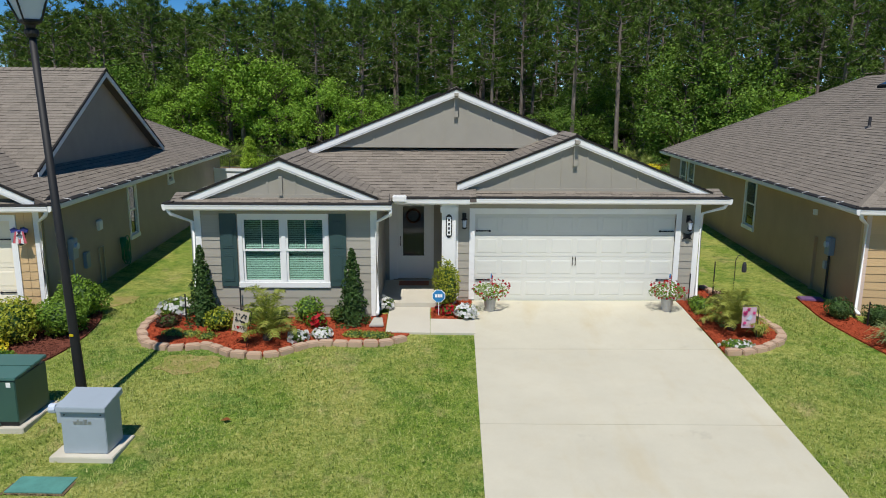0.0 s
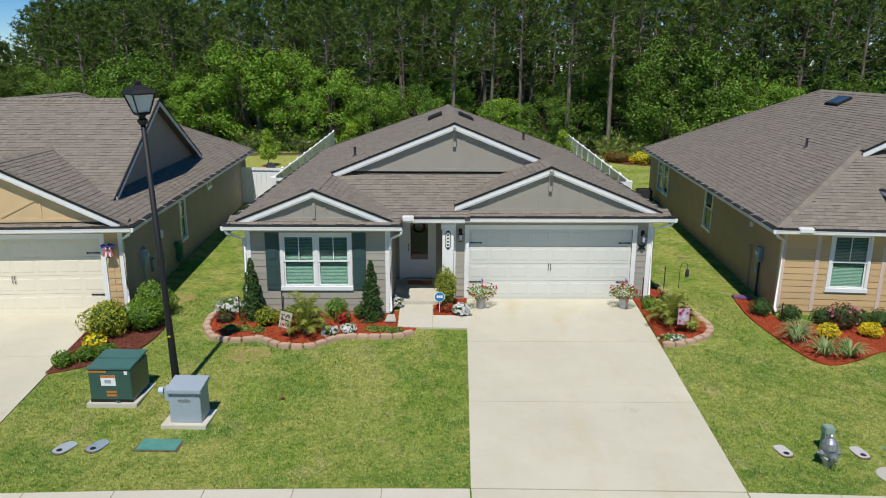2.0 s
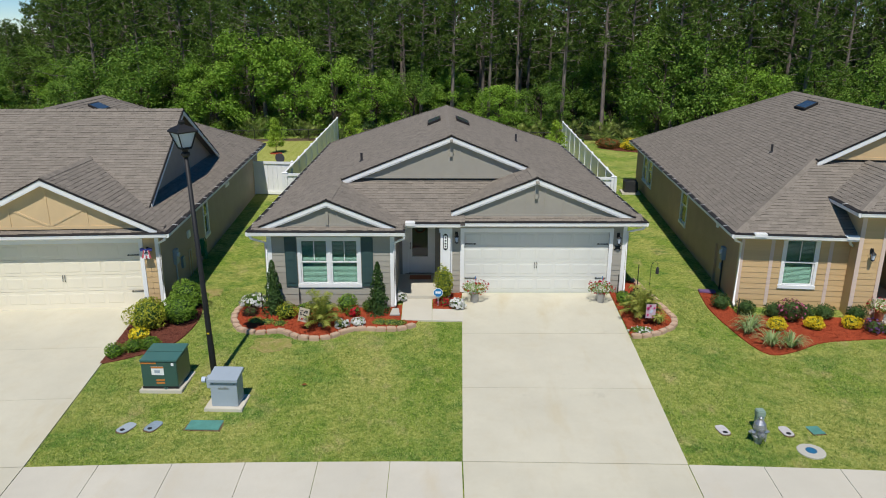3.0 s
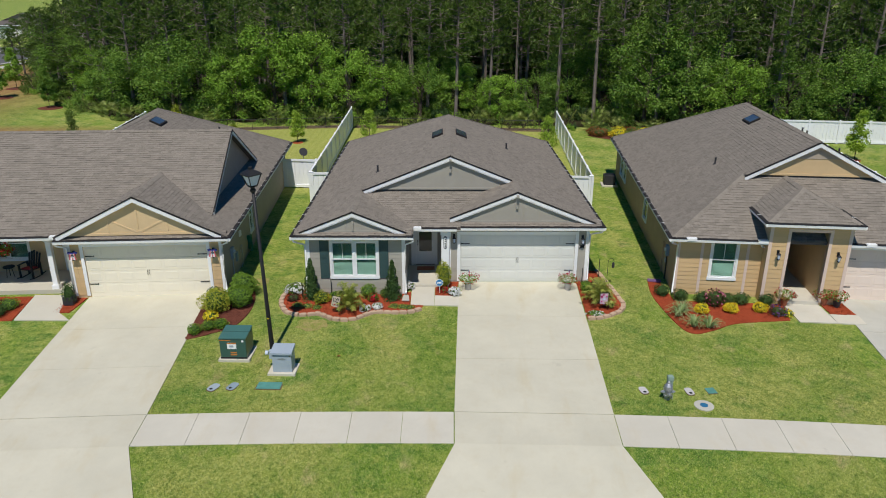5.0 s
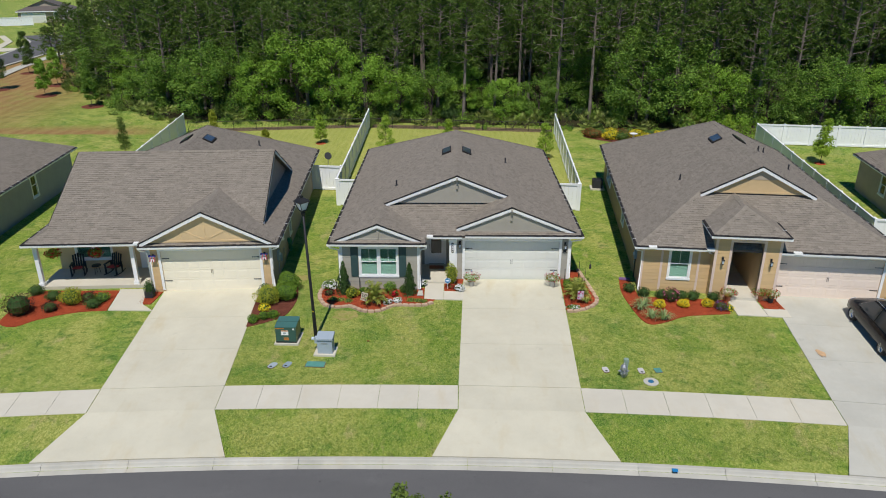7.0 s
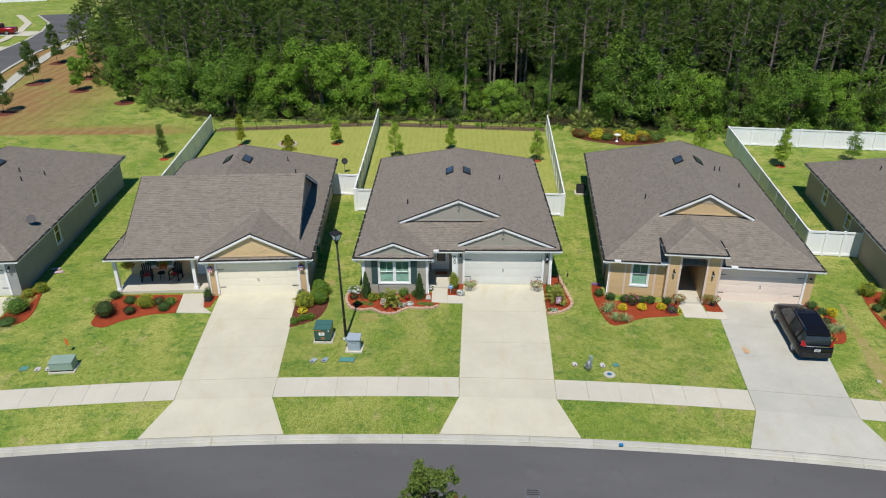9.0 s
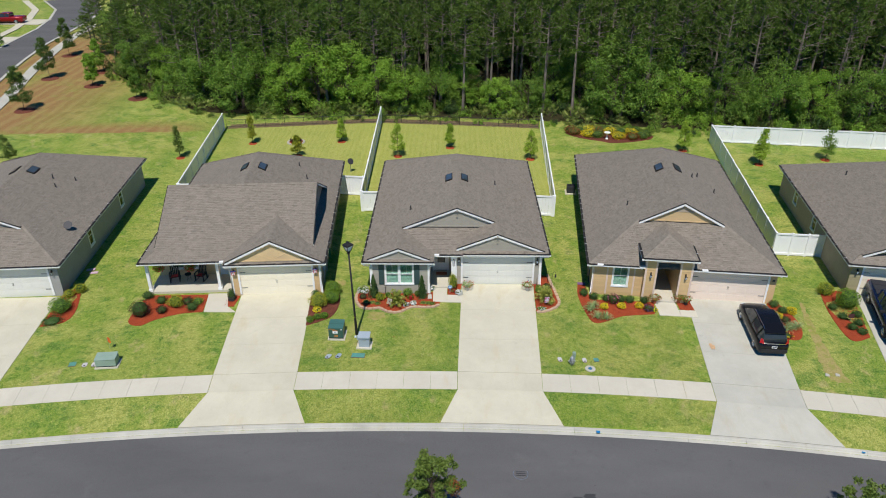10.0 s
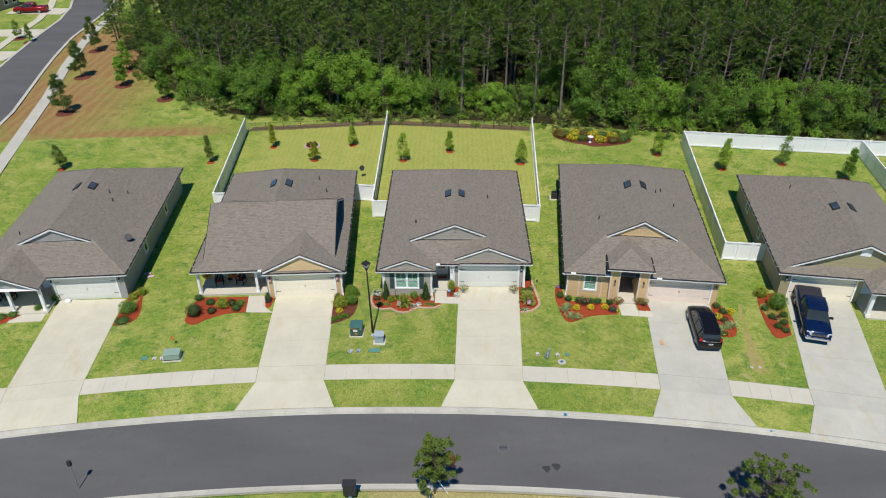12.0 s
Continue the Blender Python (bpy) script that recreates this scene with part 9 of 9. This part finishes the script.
def mailbox(at):
    x, y = at
    T = thing("mailbox", (x, y, gz(x, y)), "dark grey cluster mailbox on a post beside the kerb", "mailbox")
    part("post", MB().box(-0.09, 0.09, -0.09, 0.09, 0, 0.5), "grey_box", T)
    part("cabinet", MB().box(-0.38, 0.38, -0.23, 0.23, 0.45, 1.35), "lead", T, bevel=0.015)
    part("roof", MB().box(-0.42, 0.42, -0.27, 0.27, 1.35, 1.42), "lead", T, bevel=0.02)
    part("door", MB().box(-0.33, 0.33, 0.23, 0.24, 0.55, 1.28), "grey_box", T)


mailbox((-6.8, -20.6))


def street_tree(label, at, h, w, seed, staked, mat="oak"):
    x, y = at
    rng = np.random.default_rng(seed)
    b = thing("street_tree", (x, y, gz(x, y)), label, "tree")
    mb = MB().tube([(0, 0, 0), (0.03, 0, h * 0.3), (0, 0.03, h * 0.9)], [0.06, 0.045, 0.01], 7)
    P, D = [], []
    for k in range(95):
        z = rng.uniform(0.28, 1.0)
        a = rng.uniform(0, math.tau)
        rad = w * math.sqrt(max(0.03, 1 - ((z - 0.58) / 0.45) ** 2)) * rng.uniform(0.25, 1.0)
        c = np.array([math.cos(a) * rad, math.sin(a) * rad, z * h])
        mb.tube([(0, 0, max(0.25, z - 0.22) * h), tuple(c)], [0.02, 0.004], 4)
        q, d = blob_points(95, 0.24, 0.24, 0.19, rng, hollow=0.15)
        P.append(q + c)
        D.append(d)
    part("trunk", mb, "bark", b)
    part("crown", leaf_mesh("crown", mat, np.concatenate(P), np.concatenate(D), 0.068, 0.55, rng), None, b)
    q, d = blob_points(220, 0.3, 0.3, 0.5, rng)
    if staked:
        part("dry_sprig", leaf_mesh("dry_sprig", "rust", q + np.array([w * 0.72, 0, h * 0.62]), d, 0.05, 0.55, rng), None, b, "rust-coloured dry leaves")
        for k in range(3):
            a = k * math.tau / 3
            part("stake", MB().tube([(0.8 * math.cos(a), 0.8 * math.sin(a), 0), (0.05 * math.cos(a), 0.05 * math.sin(a), 1.5)], 0.025, 5), "white", b, "pale timber stake")


street_tree("small staked street tree with a few rusty leaves", (-1.62, -20.2), 4.7, 1.4, 401, True, "hedge_dull")
street_tree("spreading green street tree beside the kerb", (18.5, -21.2), 3.7, 2.7, 402, False, "hedge_dull")
sg = thing("street_sign", (-23.9, -20.0, gz(-23.9, -20.0)), "small dark street marker on a thin post", "sign")
part("post", MB().tube([(0, 0, 0), (0, 0, 2.3)], 0.03, 6), "steel", sg)
part("head", MB().box(-0.12, 0.12, -0.1, 0.1, 2.2, 2.6), "lead", sg, bevel=0.03)

ac = thing("air_conditioner", (9.95, 16.0, gz(9.95, 16.0)), "grey outdoor air conditioner on a concrete pad", "air conditioner", turn=-5)
part("pad", MB().box(-0.5, 0.5, -0.5, 0.5, -0.05, 0.1), "walk", ac, bevel=0.01)
part("casing", MB().box(-0.36, 0.36, -0.36, 0.36, 0.1, 0.72), "lead", ac, bevel=0.03)
part("fan_grille", MB().lathe([(0.30, 0.721), (0.28, 0.74), (0.05, 0.75)], 18), "black", ac)
for x, y, w in ((7.28, -13.62, 0.10), (20.97, -14.98, 0.08)):
    solid("paint_mark", MB().box(-w, w, -0.09, 0.09, 0, 0.003), "blue_sign", "blue paint mark on the kerb top", "paint mark", "kerb marks", at=pose(x, y, road_z(x, y) + 0.140, 0, 0, -4))
rng = random.Random(12)
solid("paint_mark", MB().prism([(0.28 * math.cos(k * 0.45) * rng.uniform(0.4, 1), 0.45 * math.sin(k * 0.45) * rng.uniform(0.4, 1), 0) for k in range(14)], (0, 0, 0.002)), "spray", "faded orange spray mark on the concrete drive", "paint mark", at=pose(15.5, -6.8, gz(15.5, -6.8) + 0.052))

# ---- vehicles ----
M["car_black"] = metal_mat("black_car_paint", (0.012, 0.012, 0.014), 0.18, 0.3)
M["car_blue"] = metal_mat("blue_car_paint", (0.006, 0.02, 0.075), 0.2, 0.35)
M["car_red"] = metal_mat("red_car_paint", (0.28, 0.008, 0.012), 0.25, 0.2)
M["chrome"] = metal_mat("chrome", (0.75, 0.75, 0.76), 0.12, 1.0)
M["tyre"] = painted("tyre_rubber", (0.02, 0.02, 0.02), 0.9)
M["tail_red"] = painted("red_lens", (0.45, 0.01, 0.015), 0.15)
M["head_clear"] = painted("clear_lens", (0.6, 0.62, 0.64), 0.1)


def loft(mb, stations):
    """Skins a row of cross-sections (each a list of (x, z) on the right half, bottom to top) along y, both sides."""
    rings = []
    for y, sec in stations:
        pts = [(x, y, z) for x, z in sec] + [(-x, y, z) for x, z in reversed(sec)]
        k = len(mb.v)
        mb.v += pts
        rings.append((k, len(pts)))
    for (a, n), (b, _) in zip(rings, rings[1:]):
        mb.f += [(a + i, a + (i + 1) % n, b + (i + 1) % n, b + i) for i in range(n)]
    for k, n in (rings[0], rings[-1]):
        mb.f.append(tuple(range(k, k + n)))
    return mb


def wheels(car, half, ys, r):
    for y in ys:
        for s in (-1, 1):
            w = part("wheel", MB().tube([(s * (half - 0.2), y, r), (s * (half - 0.17), y, r), (s * (half - 0.02), y, r), (s * half, y, r)], [r - 0.03, r, r, r - 0.03], 20), "tyre", car, "black tyre")
            part("rim", MB().tube([(s * (half - 0.01), y, r), (s * (half + 0.006), y, r)], [r * 0.66, r * 0.6], 14), "steel", w)
            for k in range(5):
                a = k * math.tau / 5
                part("spoke", MB().tube([(s * (half + 0.008), y, r), (s * (half + 0.008), y + r * 0.58 * math.cos(a), r + r * 0.58 * math.sin(a))], 0.025, 4), "chrome", w)


def suv(at, turn):
    """Compact wagon; its nose points along +y."""
    C = thing("car", (*at, gz(*at) + 0.035), "glossy black compact SUV parked facing the garage", "car", "parked cars", turn=turn)
    C.matrix_basis = pose(*at, gz(*at) + 0.035) @ pose(0, 0, 0, math.degrees(math.atan2(gz(at[0], at[1] + 1.5) - gz(at[0], at[1] - 1.5), 3.0)), 0, 0) @ pose(0, 0, 0, 0, 0, turn)
    low, h = 0.28, 0.92
    body = MB()
    st = []
    for y, w, zt in ((-2.28, 0.78, 0.80), (-2.18, 0.88, 0.98), (-1.7, 0.92, 1.04), (-0.8, 0.925, 1.02), (0.3, 0.925, 1.0), (1.1, 0.92, 0.98), (1.7, 0.90, 0.92), (2.1, 0.84, 0.80), (2.27, 0.70, 0.66)):
        st.append((y, [(w - 0.08, low), (w, low + 0.12), (w + 0.005, 0.62), (w - 0.02, zt - 0.08), (w - 0.12, zt), (w * 0.4, zt + 0.03)]))
    loft(body, st)
    part("body", body.mesh("body", "car_black", 0, True), None, C)
    gl = loft(MB(), [(-2.08, [(0.80, 1.0), (0.66, 1.28)]), (-1.8, [(0.84, 1.02), (0.64, 1.58)]), (-1.2, [(0.86, 1.02), (0.645, 1.66)]), (-0.2, [(0.86, 1.0), (0.65, 1.68)]), (0.45, [(0.85, 0.99), (0.62, 1.60)]), (1.25, [(0.80, 0.97), (0.72, 1.02)])])
    part("glasshouse", gl, "glass", C, "dark tinted glass")
    part("roof_panel", loft(MB(), [(-1.98, [(0.60, 1.56), (0.58, 1.60)]), (-1.2, [(0.66, 1.645), (0.60, 1.70)]), (-0.2, [(0.665, 1.665), (0.60, 1.72)]), (0.42, [(0.63, 1.60), (0.58, 1.64)])]), "car_black", C)
    for s in (-1, 1):
        part("roof_rail", MB().tube([(s * 0.6, -1.7, 1.68), (s * 0.61, -1.5, 1.74), (s * 0.61, 0.1, 1.74), (s * 0.6, 0.3, 1.68)], 0.018, 6), "chrome", C)
        part("tail_light", MB().prism([(s * 0.62, -2.21, 0.95), (s * 0.86, -2.08, 0.95), (s * 0.82, -2.02, 1.25), (s * 0.70, -2.12, 1.22)], (0, -0.04, 0.0)), "tail_red", C, "red tail light")
        part("mirror", MB().box(s * 0.92 - 0.02, s * 0.92 + 0.12 * s + 0.02, 0.72, 0.86, 1.0, 1.13), "car_black", C, bevel=0.03)
        part("headlight", MB().prism([(s * 0.5, 2.22, 0.70), (s * 0.78, 2.02, 0.74), (s * 0.78, 1.98, 0.84), (s * 0.5, 2.16, 0.80)], (0, 0.05, 0)), "head_clear", C)
        part("pillar", MB().tube([(s * 0.86, -0.35, 1.0), (s * 0.655, -0.4, 1.68)], 0.03, 5), "car_black", C)
        part("pillar", MB().tube([(s * 0.845, -1.45, 1.02), (s * 0.645, -1.55, 1.64)], 0.06, 5), "car_black", C)
    part("bumper", MB().box(-0.82, 0.82, -2.36, -2.2, 0.36, 0.62), "tyre", C, bevel=0.04)
    part("number_plate", MB().box(-0.16, 0.16, -2.30, -2.285, 0.70, 0.84), "white", C, "pale plate with a dark bar")
    part("plate_bar", MB().box(-0.12, 0.12, -2.305, -2.301, 0.74, 0.80), "lead", C)
    part("light_bar", MB().box(-0.6, 0.6, -2.26, -2.22, 0.985, 1.02), "chrome", C)
    part("rear_wiper", MB().tube([(0, -2.12, 1.1), (-0.35, -2.06, 1.14)], 0.01, 4), "tyre", C)
    wheels(C, 0.91, (-1.42, 1.42), 0.34)
    return C


def pickup(at, turn, paint="car_blue", label="dark blue crew-cab pickup with a black bed cover", cover=True):
    """Crew-cab pickup; its nose points along -y of the street, here +y of its own frame."""
    C = thing("pickup_truck", (*at, gz(*at) + 0.035), label, "truck", "parked cars", turn=turn)
    C.matrix_basis = pose(*at, gz(*at) + 0.035) @ pose(0, 0, 0, math.degrees(math.atan2(gz(at[0], at[1] + 1.5) - gz(at[0], at[1] - 1.5), 3.0)), 0, 0) @ pose(0, 0, 0, 0, 0, turn)
    st = []
    for y, w, zt in ((-2.9, 0.92, 1.18), (-2.8, 0.98, 1.22), (-0.9, 0.99, 1.22), (-0.7, 0.99, 1.2), (1.1, 0.99, 1.18), (1.5, 0.985, 1.2), (2.5, 0.96, 1.12), (2.82, 0.90, 0.98), (2.9, 0.85, 0.70)):
        st.append((y, [(w - 0.08, 0.42), (w, 0.52), (w + 0.005, 0.9), (w - 0.02, zt - 0.08), (w - 0.10, zt), (w * 0.4, zt + (0.04 if y > 1.2 else 0.0))]))
    part("body", loft(MB(), st).mesh("body", paint, 0, True), None, C)
    part("glasshouse", loft(MB(), [(-0.85, [(0.88, 1.2), (0.74, 1.78)]), (-0.5, [(0.90, 1.2), (0.76, 1.84)]), (0.6, [(0.90, 1.18), (0.76, 1.84)]), (0.85, [(0.90, 1.18), (0.72, 1.74)]), (1.55, [(0.86, 1.17), (0.80, 1.2)])]), "glass", C, "dark tinted glass")
    part("roof_panel", loft(MB(), [(-0.86, [(0.75, 1.76), (0.70, 1.82)]), (-0.4, [(0.775, 1.83), (0.70, 1.88)]), (0.6, [(0.775, 1.83), (0.70, 1.88)]), (0.86, [(0.74, 1.74), (0.68, 1.79)])]), paint, C)
    if cover:
        for i in range(3):
            part("bed_cover", MB().box(-0.84, 0.84, -2.85 + 0.64 * i, -2.23 + 0.64 * i, 1.22, 1.27), "lead", C, "black folding bed cover", bevel=0.012)
    for s in (-1, 1):
        part("pillar", MB().tube([(s * 0.905, -0.1, 1.18), (s * 0.77, -0.12, 1.84)], 0.045, 5), paint, C)
        part("pillar", MB().tube([(s * 0.89, -0.8, 1.2), (s * 0.75, -0.8, 1.8)], 0.06, 5), paint, C)
        part("mirror", MB().box(min(s * 0.90, s * 1.20), max(s * 0.90, s * 1.20), 0.95, 1.1, 1.18, 1.38), "tyre", C, bevel=0.03)
        part("headlight", MB().prism([(s * 0.56, 2.87, 0.86), (s * 0.88, 2.70, 0.86), (s * 0.88, 2.66, 1.06), (s * 0.56, 2.80, 1.08)], (0, 0.05, 0)), "head_clear", C, "clear headlight")
        part("side_step", MB().tube([(s * 1.0, -1.0, 0.42), (s * 1.0, 1.4, 0.42)], 0.04, 6), "tyre", C)
        part("tail_light", MB().box(min(s * 0.8, s * 0.95), max(s * 0.8, s * 0.95), -2.93, -2.86, 0.85, 1.15), "tail_red", C)
    g = part("grille", MB().box(-0.54, 0.54, 2.84, 2.92, 0.78, 1.06), "chrome", C, "chrome grille", bevel=0.02)
    for k in range(3):
        part("grille_bar", MB().box(-0.5, 0.5, 2.921, 2.94, 0.81 + 0.09 * k, 0.86 + 0.09 * k), "lead", g)
    part("bumper", MB().box(-0.9, 0.9, 2.86, 3.02, 0.48, 0.74), "chrome", C, "chrome bumper", bevel=0.05)
    wheels(C, 0.99, (-1.75, 1.95), 0.40)
    return C


suv((18.95, -5.5), -3.5)
pickup((27.8, -4.2), 166.5)
pickup((-80.6, 87.4), 96, "car_red", "red pickup parked on a far driveway", False)


# ---- grass blades on the nearest lawns ----
def grass():
    rng = np.random.default_rng(15)
    n = 110000
    x, y = rng.uniform(-13, 14, n), rng.uniform(-13.2, 0.4, n)
    r = np.hypot(x - CX, y - CY)
    ok = ((r > R_WALK1 + 0.03) | ((r < R_WALK0 - 0.03) & (r > R_KERB + 0.16)))
    t = np.degrees(np.arctan2(x - CX, y - CY))
    for (l, rr), (gl, gr) in ((WALKS[2], (-0.05, 5.0)), (WALKS[1], (-15.3, -10.42)), (WALKS[3], (15.3, 20.5))):
        wl, wrr = polar(R_WALK1, l), polar(R_WALK1, rr)
        k = np.clip((y - wl[1]) / (0 - wl[1]), -0.45, 1)
        lo, hi = wl[0] + (gl - wl[0]) * k, wrr[0] + (gr - wrr[0]) * k
        flare = np.clip((R_WALK0 - r) / (R_WALK0 - R_KERB), 0, 1) * 1.0
        ok &= (x < lo - flare - 0.02) | (x > hi + flare + 0.02)
    ok &= ~((y > -1.7) & (x > -7.4) & (x < 6.6)) & ~((y > -2.3) & (x > -2.1) & (x < 0.1))
    ok &= ~((x > -7.35) & (x < -1.5) & (y > -2.75)) & ~((x > -5.6) & (x < -3.7) & (y > -3.4))
    ok &= ~((x > 4.8) & (x < 6.65) & (y > -3.3)) & ~((x > 7.9) & (y > -3.6)) & ~((x > 8.3) & (x < 10) & (y > -4.5))
    ok &= ~((x < -8.4) & (x > -11.2) & (y > -3.9)) & ~((x < -9.5) & (x > -11.2) & (y > -4.8)) & ~((x < -10) & (y > -1.5))
    for bx, by, br in ((-8.0, -5.75, 0.62), (-6.1, -6.72, 0.62), (-8.35, -7.8, 0.32), (-7.73, -7.74, 0.32), (-6.42, -7.66, 0.5), (5.89, -7.96, 0.3), (7.38, -8.03, 0.3), (8.16, -7.94, 0.32), (7.68, -8.62, 0.46), (6.62, -8.22, 0.2), (6.8, -8.0, 0.2)):
        ok &= np.hypot(x - bx, y - by) > br
    x, y = x[ok], y[ok]
    n = len(x)
    z = np.array([gz(a, b) for a, b in zip(x, y)])
    V, F = [], []
    for j in range(2):
        a = rng.uniform(0, math.tau, n)
        h, lean, w = rng.uniform(0.025, 0.06, n), rng.uniform(0.01, 0.06, n), rng.uniform(0.006, 0.013, n)
        ca, sa = np.cos(a), np.sin(a)
        ox, oy = rng.normal(0, 0.025, n), rng.normal(0, 0.025, n)
        V.append(np.stack([np.stack([x + ox - sa * w, y + oy + ca * w, z - 0.005], 1), np.stack([x + ox + sa * w, y + oy - ca * w, z - 0.005], 1), np.stack([x + ox + ca * lean, y + oy + sa * lean, z + h], 1)], 1).reshape(-1, 3))
    V = np.concatenate(V)
    tagged(new("grass", raw_mesh("grass", V, np.arange(len(V)).reshape(-1, 3), "grass")), "short green and yellow lawn grass blades", "grass", kind="stuff")


grass()

# ---- single shingles on the slope over the entry ----
def single_shingles():
    for verts, parent in SINGLES:
        for i in range(0, len(verts), 6):
            o = Vector(verts[i])
            me = raw_mesh("shingle", [tuple(Vector(v) - o) for v in verts[i:i + 6]], [(0, 1, 2, 3), (0, 4, 5, 1)], "shingle_ob")
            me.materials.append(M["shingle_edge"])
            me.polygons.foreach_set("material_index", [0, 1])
            s = new("shingle", me)
            s.parent = parent
            s.location = o


single_shingles()
